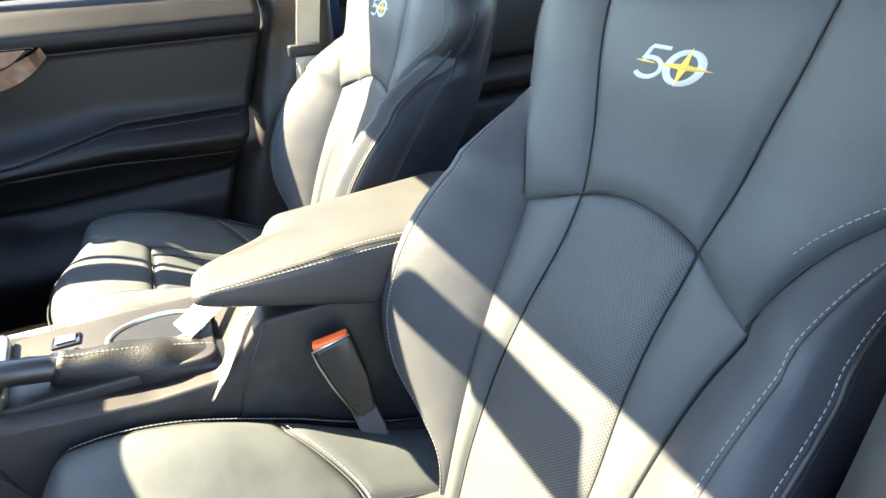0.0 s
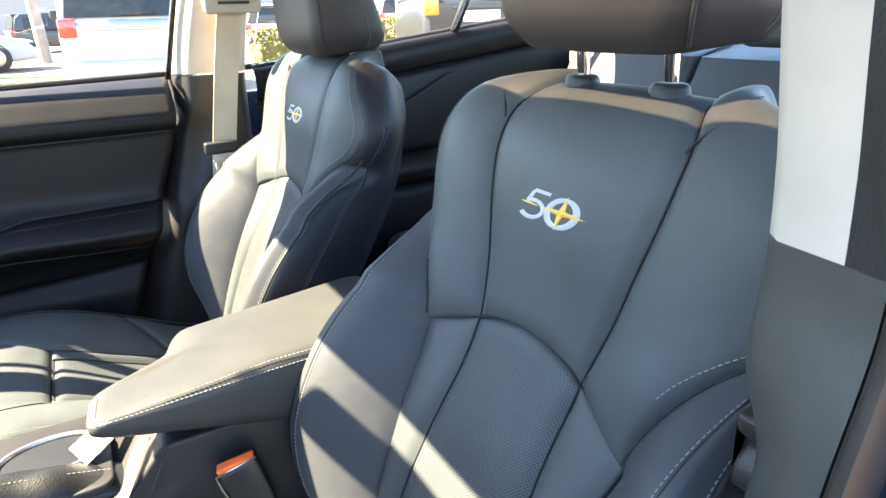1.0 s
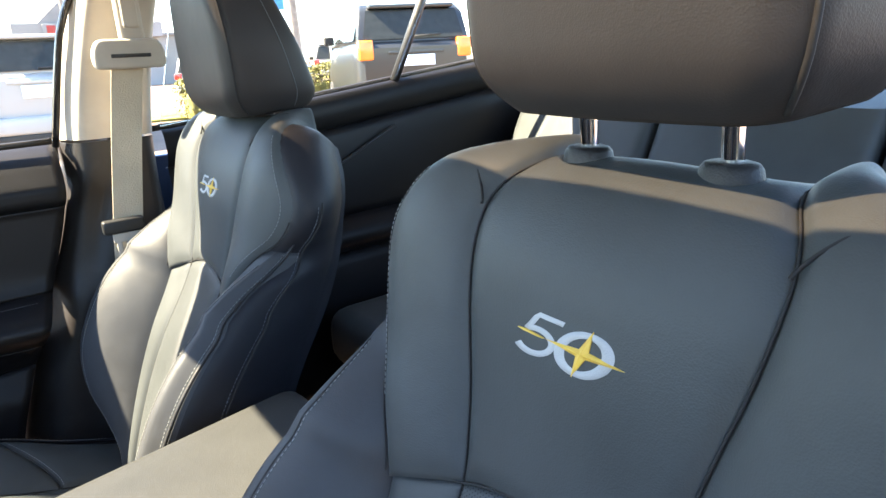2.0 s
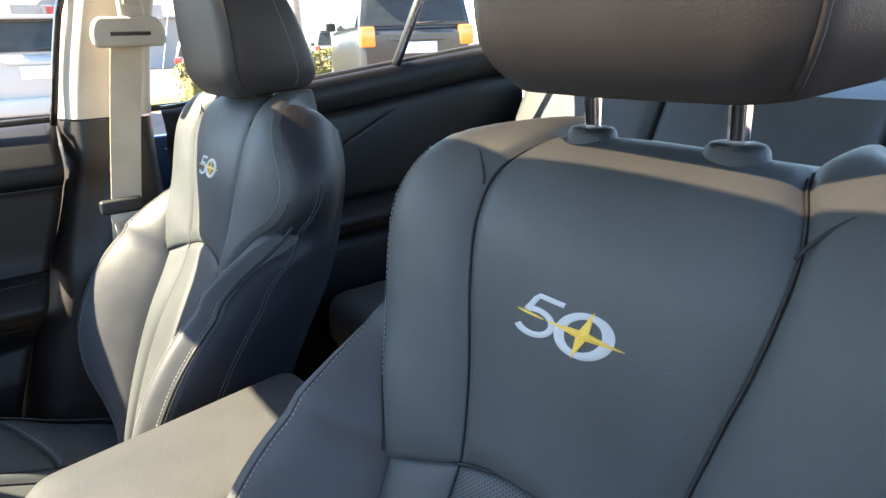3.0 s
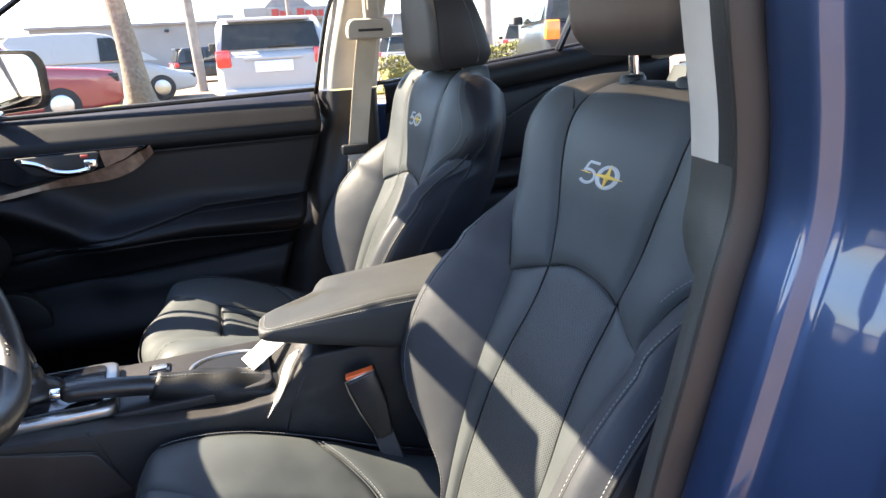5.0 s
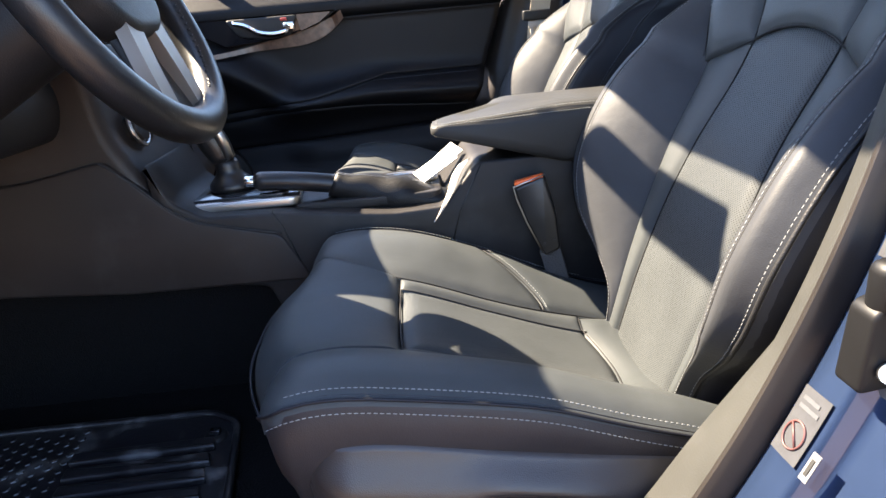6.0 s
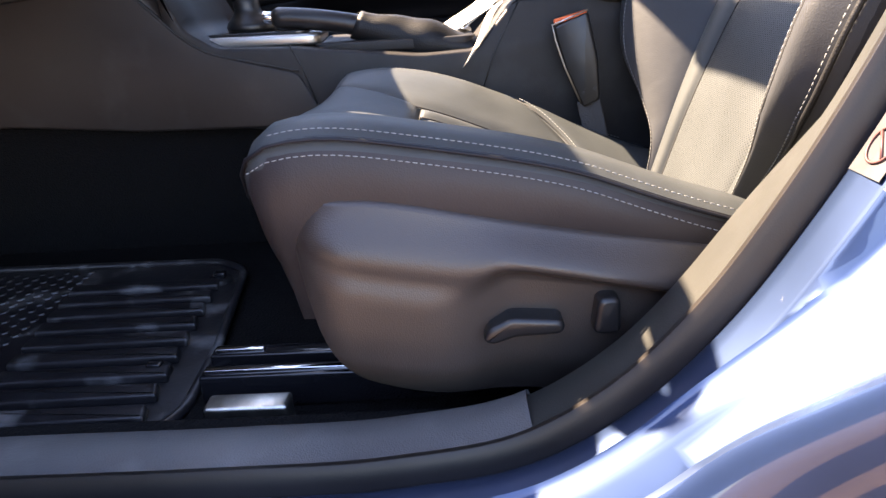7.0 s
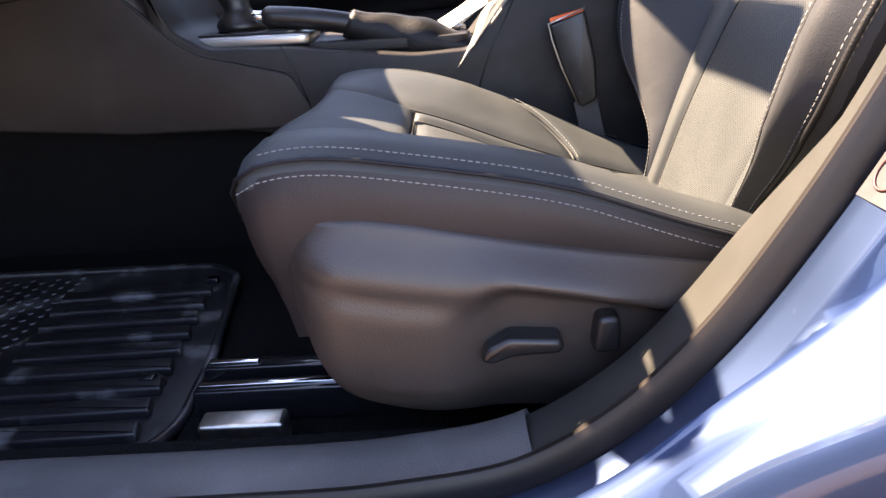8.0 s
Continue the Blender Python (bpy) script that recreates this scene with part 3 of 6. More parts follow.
def build_headrest(seat):
    secs = []
    for t in [0.0, 0.008, 0.02, 0.04, 0.065, 0.095, 0.13, *np.linspace(0.18, 0.72, 10), 0.78, 0.83, 0.88, 0.92, 0.955, 0.98, 0.994, 1.0]:
        z = 1.148 + 0.212 * t
        low, high = max(0.0, 1 - t / 0.17), max(0.0, (t - 0.66) / 0.34)
        shut = (1 - 0.30 * low ** 2.4) * math.sqrt(max(0.05, 1 - 0.93 * high ** 3.2))
        w0 = (0.113 + 0.010 * math.sin(math.pi * min(1, t * 0.9 + 0.1)) - 0.022 * ease((t - 0.35) / 0.65)) * (1 - 0.15 * low ** 2.2) * math.sqrt(max(0.1, 1 - 0.55 * high ** 3))
        w1 = w0 + 0.012 - 0.008 * t
        front, rear = 0.256 - 0.010 * t, 0.396 - 0.078 * t ** 1.15
        cx = (front + rear) / 2
        hx = (rear - front) / 2 * shut
        ring = []
        outline = [(cx - hx - 0.004, 0.0), (cx - hx, w0 * 0.80), (cx - hx + 0.012, w0 * 0.975), (cx + hx * 0.2, w1), (cx + hx, w1 * 0.90), (cx + hx, -w1 * 0.90), (cx + hx * 0.2, -w1), (cx - hx + 0.012, -w0 * 0.975), (cx - hx, -w0 * 0.80)]
        for x, y in rounded(outline, 0.026, 5):
            ring.append((x, SEAT_Y - 0.004 + y, z - 0.008 * low * max(0.0, (cx - x) / hx)))
        secs.append(ring)
    v, f = loft(secs)
    head = mesh("headrest", v, f, HEAD_LEATHER, seat, "smooth dark leather headrest")
    flat_by_angle(head, 65)
    for side in (1, -1):
        corner = 15 if side > 0 else 45
        for k, (shift, r, m) in enumerate(((0, 0.0019, SEAM), (8, 0.0005, DARK_THREAD))):
            seam = [Vector(sec[(corner + side * shift) % len(sec)]) + Vector((-0.0004, side * 0.0004, 0)) for sec in secs[2:-2]]
            vv, ff = tube(seam, r, 6)
            mesh("headrest_seam", vv, ff, m, head)
        px, pz, y = 0.324, 1.099, SEAT_Y + side * 0.054
        part("headrest_post", bm_cyl((px + 0.004, y, pz - 0.03), (px - 0.004, y, 1.19), 0.0066, n=20), CHROME, head, "polished chrome post")
        collar = bm_cyl((px, y, pz - 0.006), (px, y, pz + 0.015), 0.0165, 0.0130, n=28, bevel=0.004)
        bmesh.ops.scale(collar, vec=(1.05, 1.35, 1), verts=collar.verts, space=Matrix.Translation((-px, -y, 0)))
        part("post_collar", collar, SOFT_PLASTIC, seat, "black plastic collar")


def build_emblem(upper):
    """A stitched 5, a 0 and a four-pointed star over the 0."""
    s0 = BACK.s_z(1.0)

    def on(p, q, up=0.0):
        p, q = p * 1.10 - 0.001, q * 1.08
        p, q = 1.08 * p + 0.26 * q, 0.72 * q
        return BACK.at(-p, s0 + q, 0.0052 + up + 0.004 * (1 - (p / 0.105) ** 2) - 0.002)

    def ribbon(pts, widths, h):
        verts, faces = [], []
        k = len(pts)
        for i, (x, y) in enumerate(pts):
            a, b = Vector(pts[max(i - 1, 0)]), Vector(pts[min(i + 1, k - 1)])
            t = (b - a).normalized() if (b - a).length > 1e-9 else Vector((1, 0))
            nn = Vector((-t.y, t.x)) * widths[i] / 2
            verts += [on(x - nn.x, y - nn.y, 0), on(x - nn.x * 0.7, y - nn.y * 0.7, h), on(x + nn.x * 0.7, y + nn.y * 0.7, h), on(x + nn.x, y + nn.y, 0)]
        for i in range(k - 1):
            for j in range(3):
                faces.append((i * 4 + j, i * 4 + j + 1, i * 4 + j + 5, i * 4 + j + 4))
        return verts, faces

    ring = [(0.014 + 0.0150 * math.cos(w), 0.0165 * math.sin(w)) for w in np.linspace(0, 2 * math.pi, 41)]
    wide = [0.0062 + 0.002 * abs(math.cos(w)) for w in np.linspace(0, 2 * math.pi, 41)]
    v, f = ribbon(ring, wide, 0.0012)
    mesh("digit_zero", v, f, SILVER_THREAD, upper, "silver embroidered digit 0")
    bowl = [(-0.0195 + 0.0135 * math.cos(w), -0.0058 + 0.0108 * math.sin(w)) for w in np.linspace(radians(135), radians(-140), 26)]
    five = [(-0.0050, 0.0172), (-0.0150, 0.0172), (-0.0235, 0.0172), (-0.0250, 0.0145), (-0.0268, 0.0068), (-0.0282, 0.0022)] + bowl[1:]
    v, f = ribbon(five, [0.0052] * 5 + [0.0048] + [0.0056] * 25, 0.0012)
    mesh("digit_five", v, f, SILVER_THREAD, upper, "silver embroidered digit 5")
    pts = []
    for i in range(8):
        w = math.pi / 4 * i
        r = (0.026 if i % 4 == 0 else 0.0205) if i % 2 == 0 else 0.0044
        pts.append((0.014 + r * math.cos(w + 0.02), 0.0005 + r * math.sin(w + 0.02)))
    verts = [on(0.014, 0.0005, 0.0035)] + [on(x, y, 0.0014) for x, y in pts] + [on(x, y, -0.001) for x, y in pts]
    faces = [(0, i + 1, (i + 1) % 8 + 1) for i in range(8)] + [(i + 1, i + 9, (i + 1) % 8 + 9, (i + 1) % 8 + 1) for i in range(8)]
    ob = mesh("star", verts, faces, GOLD_THREAD, upper, "gold embroidered four-pointed star", smooth=False)
    v, f = ribbon([(-0.034, 0.0002), (-0.028, 0.0001), (-0.018, -0.0001), (-0.013, -0.0003)], [0.0004, 0.0022, 0.0016, 0.0004], 0.0022)
    mesh("star_tail", v, f, GOLD_THREAD, upper, "gold embroidered tail")


A_EDGE = lambda x: 0.245 - 0.092 * ease((-0.338 - x) / 0.054)
A_SINS = lambda x: 0.084
A_SBOL = spline([-0.41, -0.36, -0.30, -0.24, -0.12, 0.0, 0.12], [0.150, 0.155, 0.128, 0.106, 0.106, 0.116, 0.120])


SEAT_EDGE = spline([-0.41, -0.385, -0.337, -0.235, -0.12, -0.02, 0.10], [0.0, 0.016, 0.042, 0.058, 0.078, 0.078, 0.060])


INNER_EDGE = spline([-0.41, -0.385, -0.337, -0.235, -0.12, -0.02, 0.10], [0.0, 0.010, 0.025, 0.040, 0.045, 0.036, 0.028])


def seat_lift(a, x):
    edge = INNER_EDGE(x) if a > 0 else SEAT_EDGE(x)
    a = abs(a)
    nose = 0.034 * ease((-0.335 - x) / 0.06) * min(1.5, (a / 0.15) ** 2.6)
    return -nose + edge * (0.25 * ease((a - 0.02) / 0.10) + 0.75 * ease((a - 0.08) / 0.125)) - 0.005 * ease((a - 0.215) / 0.03)


INSERT_END = 0.024


def build_cushion(seat):
    sx = SEAT.s_x
    lines = []

    def insert(u, v):
        x = -0.236 + (INSERT_END - 0.018 * (2 * u - 1) ** 2 + 0.236) * v
        return A_SINS(x) * (2 * u - 1), sx(x), seat_lift(A_SINS(x) * (2 * u - 1), x)
    panel("cushion_insert", SEAT, insert, 0.17, 0.25, 24, 30, PERF_SEAT, seat, puff=0.006, sink=0.008, label="perforated dark leather seat insert")

    def roll(u, v):
        q = 2 * u - 1
        x0 = INSERT_END - 0.018 * min(1.0, abs(q) * 1.3) ** 2
        x = x0 + (0.105 - x0) * v
        a = (A_SBOL(x) - 0.001) * q
        return a, sx(x), seat_lift(a, x) + 0.004 * math.sin(math.pi * v)
    panel("rear_roll", SEAT, roll, 0.23, 0.09, 26, 14, LEATHER_SMOOTH, seat, sink=0.006, r=0.009, puff=0.004)
    seam_cord(SEAT, [(0.112 * q, sx(INSERT_END - 0.018 * min(1.0, abs(q) * 1.3) ** 2), seat_lift(0.112 * q, 0.01)) for q in np.linspace(-1, 1, 20)], seat, 0.004)

    s_front = 0.135

    def front(u, v):
        s = s_front + (sx(-0.240) - s_front) * v
        x = SEAT.fx(s)
        w = A_SBOL(x) if x > -0.405 else 0.150
        a = w * (2 * u - 1)
        return a, s, seat_lift(a, x)
    panel("front_panel", SEAT, front, 0.24, 0.2, 30, 24, LEATHER, seat, sink=0.006, edges=(0, 0, 1, 1), puff=0.003)

    for side in (1, -1):
        def strip_fn(u, v, side=side):
            x = -0.238 + (INSERT_END - 0.018 + 0.238) * v
            a = A_SINS(x) + (A_SBOL(x) - A_SINS(x)) * u
            return side * a, sx(x), seat_lift(side * a, x)
        panel("cushion_strip", SEAT, strip_fn, 0.025, 0.33, 8, 26, LEATHER, seat, sink=0.004, r=0.006)


        def bol(u, v, side=side):
            x0 = -0.395
            x1 = -0.045 - 0.085 * ease(u) if side > 0 else 0.10
            x = x0 + (x1 - x0) * v
            a0, a1 = A_SBOL(x), A_EDGE(x)
            a = a0 + (max(a1, a0 + 0.002) - a0) * u
            return side * a, sx(x), seat_lift(side * a, x)
        panel("cushion_bolster", SEAT, bol, 0.12, 0.32, 26, 40, LEATHER, seat, sink=0.005, r=0.008)

        def rear(u, v, side=side):
            x0 = -0.045 - 0.085 * ease(u)
            x = x0 + (0.10 - x0) * v
            a0, a1 = A_SBOL(x), A_EDGE(x) - 0.02 * v
            a = a0 + (a1 - a0) * u
            return side * a, sx(x), seat_lift(side * a, x) - 0.006 * v
        if side < 0:
            continue
        panel("rear_bolster", SEAT, rear, 0.12, 0.18, 24, 24, LEATHER_SMOOTH, seat, sink=0.006, r=0.008, puff=0.004)
        lines.append([SEAT.at(side * (A_SBOL(-0.045 - 0.085 * ease(u)) * (1 - u) + 0.243 * u), sx(-0.041 - 0.085 * ease(u)), seat_lift(side * (A_SBOL(-0.05) * (1 - u) + 0.243 * u), -0.1 if side < 0 else -0.045 - 0.085 * ease(u)) + 0.0012) for u in np.linspace(0.02, 0.86 if side > 0 else 0.72, 20)])

    for side in (1, -1):
        seam_cord(SEAT, [(side * 0.084, sx(x), seat_lift(side * 0.084, x)) for x in np.linspace(-0.236, INSERT_END - 0.012, 24)], seat)
        seam_cord(SEAT, [(side * A_SBOL(x), sx(x), seat_lift(side * A_SBOL(x), x)) for x in np.linspace(-0.375, 0.08, 30)], seat, 0.003)
        if side < 0:
            continue
        seam_cord(SEAT, [(side * (A_SBOL(-0.045 - 0.085 * ease(u)) * (1 - u) + 0.243 * u), sx(-0.045 - 0.085 * ease(u)), seat_lift(side * (A_SBOL(-0.05) * (1 - u) + 0.243 * u), -0.045 - 0.085 * ease(u))) for u in np.linspace(0, 0.92 if side > 0 else 0.78, 20)], seat, 0.002)
    seam_cord(SEAT, [(a, sx(-0.238), seat_lift(a, -0.238)) for a in np.linspace(-0.105, 0.105, 20)], seat, 0.005)

    # outer skirt round the cushion: a path along the top edge, then down
    top = []
    for x in np.linspace(0.10, -0.392, 34):
        a = A_EDGE(x)
        top.append((SEAT.at(a, sx(x), seat_lift(a, x) - 0.003), Vector((0, 1, 0)) if x > -0.30 else Vector((-1.6 * ease((-0.335 - x) / 0.05), 1, 0)).normalized()))
    for t in np.linspace(0.94, -0.94, 16):
        top.append((SEAT.at(0.150 * t, 0.150 - 0.008 * (1 - abs(t)), seat_lift(0.150 * t, -0.40) + 0.002), Vector((-1, 0.35 * t, 0)).normalized()))
    for p, n_ in list(top[:34])[::-1]:
        x = 0.10 - 0.492 * (33 - len(top) + 50) / 33
        top.append((SEAT.at(-A_EDGE(x), sx(x), seat_lift(-A_EDGE(x), x) - 0.003), Vector((n_.x, -n_.y, 0))))
    rows = []
    for v_ in np.linspace(0, 1, 10):
        row = []
        for p, n_ in top:
            fore = max(0.0, -n_.x)
            bottom = 0.485 + 0.030 * fore
            z = p.z + (bottom - p.z) * v_
            bulge = (0.008 - 0.007 * fore) * math.sin(math.pi * min(1, v_ * 1.5)) - (0.030 + 0.050 * fore) * v_ ** 1.7 - (0.004 if v_ == 0 else 0)
            q = p + n_ * bulge
            row.append(Vector((q.x, q.y, z)))
        rows.append(row)
    k = len(top)
    mesh("cushion_skirt", [p for r_ in rows for p in r_], [(j * k + i, j * k + i + 1, (j + 1) * k + i + 1, (j + 1) * k + i) for j in range(9) for i in range(k - 1)], SKIRT_LEATHER, seat)
    edge = [p + n_ * 0.0026 + Vector((0, 0, -0.001)) for p, n_ in top]
    v, f = tube(edge, 0.0016, 6)
    mesh("cushion_piping", v, f, SHADED_SIDE_LEATHER, seat, "black piping round the cushion")
    lines.append([p + n_ * 0.0075 + Vector((0, 0, -0.011)) for p, n_ in top[4:31]])
    lines.append([p + n_ * 0.0075 + Vector((0, 0, -0.011)) for p, n_ in top[-31:-4]])
    lines.append([p - n_ * 0.005 + Vector((0, 0, 0.0052)) for p, n_ in top[4:30]])
    lines.append([p - n_ * 0.005 + Vector((0, 0, 0.0052)) for p, n_ in top[-30:-4]])
    for ln in lines:
        v, f = stitches([ln])
        mesh("cushion_stitching", v, f, THREAD, seat, "pale stitching round the cushion")

    # plastic side shields
    for side in (1, -1):
        topz = spline([-0.324, -0.316, -0.303, -0.272, -0.24, -0.163, -0.092, -0.03, 0.10], [0.578, 0.594, 0.602, 0.602, 0.598, 0.580, 0.566, 0.556, 0.535])
        botz = spline([-0.324, -0.316, -0.309, -0.288, -0.254, -0.20, -0.10, 0.10], [0.562, 0.530, 0.502, 0.462, 0.440, 0.430, 0.424, 0.420])
        crease = spline([-0.324, -0.285, -0.245, -0.205, -0.184, -0.168, -0.123, -0.045, 0.10], [0.566, 0.554, 0.545, 0.540, 0.543, 0.548, 0.541, 0.525, 0.505])
        rows = []
        for x in np.linspace(-0.324, 0.10, 84):
            row = []
            upper_z = topz(x) if side < 0 else max(topz(x) - 0.05, botz(x) + 0.006)
            zc = min(crease(x), upper_z - 0.004)
            for t in spread(43):
                z = upper_z + (botz(x) - upper_z) * t
                front_round = 0.030 * max(0.0, (-0.278 - x) / 0.046) ** 2.4
                h = (upper_z - z) / max(upper_z - zc, 0.004)
                ledge = 0.004 + 0.020 * ease(min(h, 1.0) * 0.9 + 0.06) - 0.010 * (1 - ease(h / 0.10))
                deep = ease((x + 0.225) / 0.075)
                below = max(0.0, zc - z)
                valley = 0.0035 * math.exp(-(((z - zc + 0.004) / 0.010) ** 2)) * (1 - deep)
                hollow = deep * 0.015 * ease(below / (0.010 + 0.020 * (1 - deep))) + 0.010 * (1 - deep) * ease((below - 0.05) / 0.09)
                foot = 0.014 * ease((below - 0.075) / 0.05)
                y = 0.246 + ledge - valley - hollow - front_round - foot
                row.append(Vector((x, SEAT_Y + side * y, z)))
            row.append(row[-1] + Vector((0, -side * 0.05, 0.004)))
            row.insert(0, row[0] + Vector((0, -side * 0.05, 0.0)))
            rows.append(row)
        k = len(rows[0])
        mesh("side_shield", [p for r_ in rows for p in r_], [(j * k + i, j * k + i + 1, (j + 1) * k + i + 1, (j + 1) * k + i) for j in range(len(rows) - 1) for i in range(k - 1)], SHIELD_PLASTIC, seat, "brownish black plastic side shield")


driver_seat = thing("car_seat", "charcoal leather driver seat with pale stitching and embroidered emblem", "car seat", (0, SEAT_Y, 0.40), "front seats")
build_front_seat(driver_seat)
passenger_seat = copy_thing(driver_seat, Matrix.Translation((0, 0.74 + SEAT_Y, 0.40)))
tagged(passenger_seat, "charcoal leather passenger seat beside the centre armrest")
for ob in passenger_seat.children:
    if ob.name.startswith("headrest"):
        ob.location.z -= 0.034
# power seat switches on the driver's outer shield
rows = [(-0.184, 0.490), (-0.180, 0.500), (-0.163, 0.509), (-0.126, 0.506), (-0.122, 0.500), (-0.126, 0.494), (-0.160, 0.493), (-0.176, 0.487)]
part("seat_slide_switch", bm_prism(rounded(rows, 0.004), "y", -0.264, -0.232, 0.004), BLACK_LEATHER, driver_seat, "black ribbed seat slide switch")
part("recline_switch", bm_prism(rounded([(-0.101, 0.490), (-0.098, 0.520), (-0.082, 0.520), (-0.080, 0.490)], 0.006), "y", -0.260, -0.232, 0.004), BLACK_LEATHER, driver_seat, "black upright recline switch")


# ---- the car's shell ----
def structure(name, bm, mat, label, category, smooth=True):
    return tagged(part(name, bm, mat, None, "", smooth), label, category, kind="structure")


def lean_in(z):
    """How far the car's side leans inward above the waist."""
    return 0.20 * max(0.0, z - 1.24) + 0.35 * max(0.0, z - 1.30)


OPENING = [(-1.02, 0.60), (-1.00, 0.50), (-0.93, 0.438), (-0.80, 0.430), (-0.53, 0.431), (-0.37, 0.431), (-0.25, 0.435), (-0.157, 0.453), (-0.098, 0.492), (-0.049, 0.548), (-0.008, 0.617), (0.028, 0.694), (0.056, 0.770), (0.088, 0.892), (0.113, 1.00), (0.126, 1.06), (0.123, 1.105), (0.112, 1.16), (0.102, 1.21), (0.082, 1.28), (0.048, 1.35), (-0.02, 1.40), (-0.15, 1.415), (-0.35, 1.395), (-0.55, 1.33), (-0.78, 1.19), (-0.98, 1.03), (-1.06, 0.90), (-1.05, 0.75)]


def ring_path():
    pts = smooth_path([(x, 0, z) for x, z in OPENING + OPENING[:1]], 320)[:-1]
    k = len(pts)
    out = []
    for i, p in enumerate(pts):
        t = (pts[(i + 1) % k] - pts[i - 1]).normalized()
        out.append((p, Vector((t.z, 0, -t.x))))
    return out


RING = ring_path()


def swept(name, profile, mat, label, category, keep=lambda p: True, flip=False, smooth_deg=50):
    """A band that follows the door opening. profile: (out of the opening, y) pairs."""
    verts, faces = [], []
    k = len(profile)
    n = len(RING)
    for p, nn in RING:
        for dn, y in profile:
            w = ease((0.64 - p.z) / 0.14) if y < -0.372 else 0.0
            if y > -0.290 and p.x > -0.1:
                dn += 0.046 * ease((1.04 - p.z) / 0.09) * ease((p.z - 0.56) / 0.26)
            dn, y = dn - 0.030 * w, y + min(0.60 * max(0.0, -0.382 - y), 0.034) * w
            verts.append(Vector((p.x + nn.x * dn, y + lean_in(p.z), p.z + nn.z * dn)))
    for i in range(n):
        i2 = (i + 1) % n
        if keep(RING[i][0]) and keep(RING[i2][0]):
            for j in range(k - 1):
                faces.append((i * k + j, i * k + j + 1, i2 * k + j + 1, i2 * k + j))
    used = sorted({v for f in faces for v in f})
    back = {v: i for i, v in enumerate(used)}
    ob = mesh(name, [verts[v] for v in used], [tuple(back[v] for v in f) for f in faces], mat)
    flat_by_angle(ob, smooth_deg)
    return tagged(ob, label, category, kind="structure")


upper = lambda p: p.z >= 1.078
sill = lambda p: p.x < -0.15 and p.z < 0.6
low_pillar = lambda p: p.x > -0.165 and p.z < 1.090
swept("sill_trim", [(0.05, -0.262), (0.006, -0.266), (0.000, -0.275), (-0.002, -0.30), (0.000, -0.321)], SILL_PLASTIC, "scuffed black plastic sill trim below the seat", "sill trim", sill)
swept("pillar_trim_lower", [(0.13, -0.248), (0.06, -0.254), (0.030, -0.258), (0.014, -0.264), (0.007, -0.272), (0.003, -0.303), (0.000, -0.321)], PILLAR_PLASTIC, "black grained plastic lower pillar trim", "pillar trim", low_pillar)
swept("pillar_trim_upper", [(0.12, -0.250), (0.06, -0.256), (0.030, -0.259), (0.014, -0.264), (0.007, -0.272), (0.003, -0.303)], PALE_TRIM, "pale grey upper pillar and roof rail trim", "pillar trim", upper)
swept("inner_lip", [(0.0032, -0.303), (0.001, -0.312), (0.000, -0.321)], SOFT_PLASTIC, "dark lip beside the door seal", "door lip", upper)
swept("seal_gap", [(0.003, -0.3195), (0.007, -0.3205), (0.007, -0.3225), (0.002, -0.3235)], SEAM, "dark gap beside the door seal", "door gap")
swept("door_seal", [(0.006, -0.3225), (-0.003, -0.3232), (-0.0075, -0.3268), (-0.0078, -0.331), (-0.003, -0.3345), (0.013, -0.3362)], RUBBER, "rounded black rubber door seal", "door seal")
swept("door_jamb", [(0.014, -0.334), (0.012, -0.337), (0.0105, -0.340), (0.011, -0.350), (0.013, -0.364), (0.0135, -0.367), (0.016, -0.370), (0.026, -0.3735), (0.0285, -0.376), (0.0295, -0.382), (0.0345, -0.405), (0.042, -0.434), (0.041, -0.440), (0.0385, -0.445), (0.042, -0.451), (0.053, -0.458), (0.080, -0.466), (0.12, -0.470)], BLUE, "glossy metallic blue painted door jamb", "door jamb")
# outer skin behind the pillar and under the sill
structure("rocker_panel", bm_prism(rounded([(-0.476, 0.40), (-0.478, 0.32), (-0.455, 0.22), (-0.40, 0.20), (-0.36, 0.22), (-0.36, 0.36)], 0.02), "x", -1.3, 1.9), BLUE, "metallic blue rocker panel along the car", "rocker panel")
structure("rear_side_panel", bm_box(0.14, 1.9, -0.482, -0.45, 0.35, 1.02, 0.01), BLUE, "metallic blue rear side of the car", "body panel")

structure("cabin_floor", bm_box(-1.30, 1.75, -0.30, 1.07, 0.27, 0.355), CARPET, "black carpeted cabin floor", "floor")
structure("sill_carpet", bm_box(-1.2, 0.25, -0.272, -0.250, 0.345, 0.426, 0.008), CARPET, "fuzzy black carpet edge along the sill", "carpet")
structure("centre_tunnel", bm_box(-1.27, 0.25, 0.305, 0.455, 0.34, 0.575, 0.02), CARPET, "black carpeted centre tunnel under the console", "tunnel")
structure("firewall", bm_box(-1.32, -1.27, -0.36, 1.14, 0.27, 1.03), CARPET, "dark carpeted bulkhead behind the pedals", "bulkhead")
structure("rear_bulkhead", bm_box(1.30, 1.34, -0.40, 1.16, 0.27, 1.06), CARPET, "dark bulkhead behind the rear seat", "bulkhead")
structure("passenger_side_skin", bm_box(-1.3, 1.9, 1.215, 1.235, 0.30, 1.00, 0.005), BLUE, "metallic blue outer skin of the far side", "body panel")

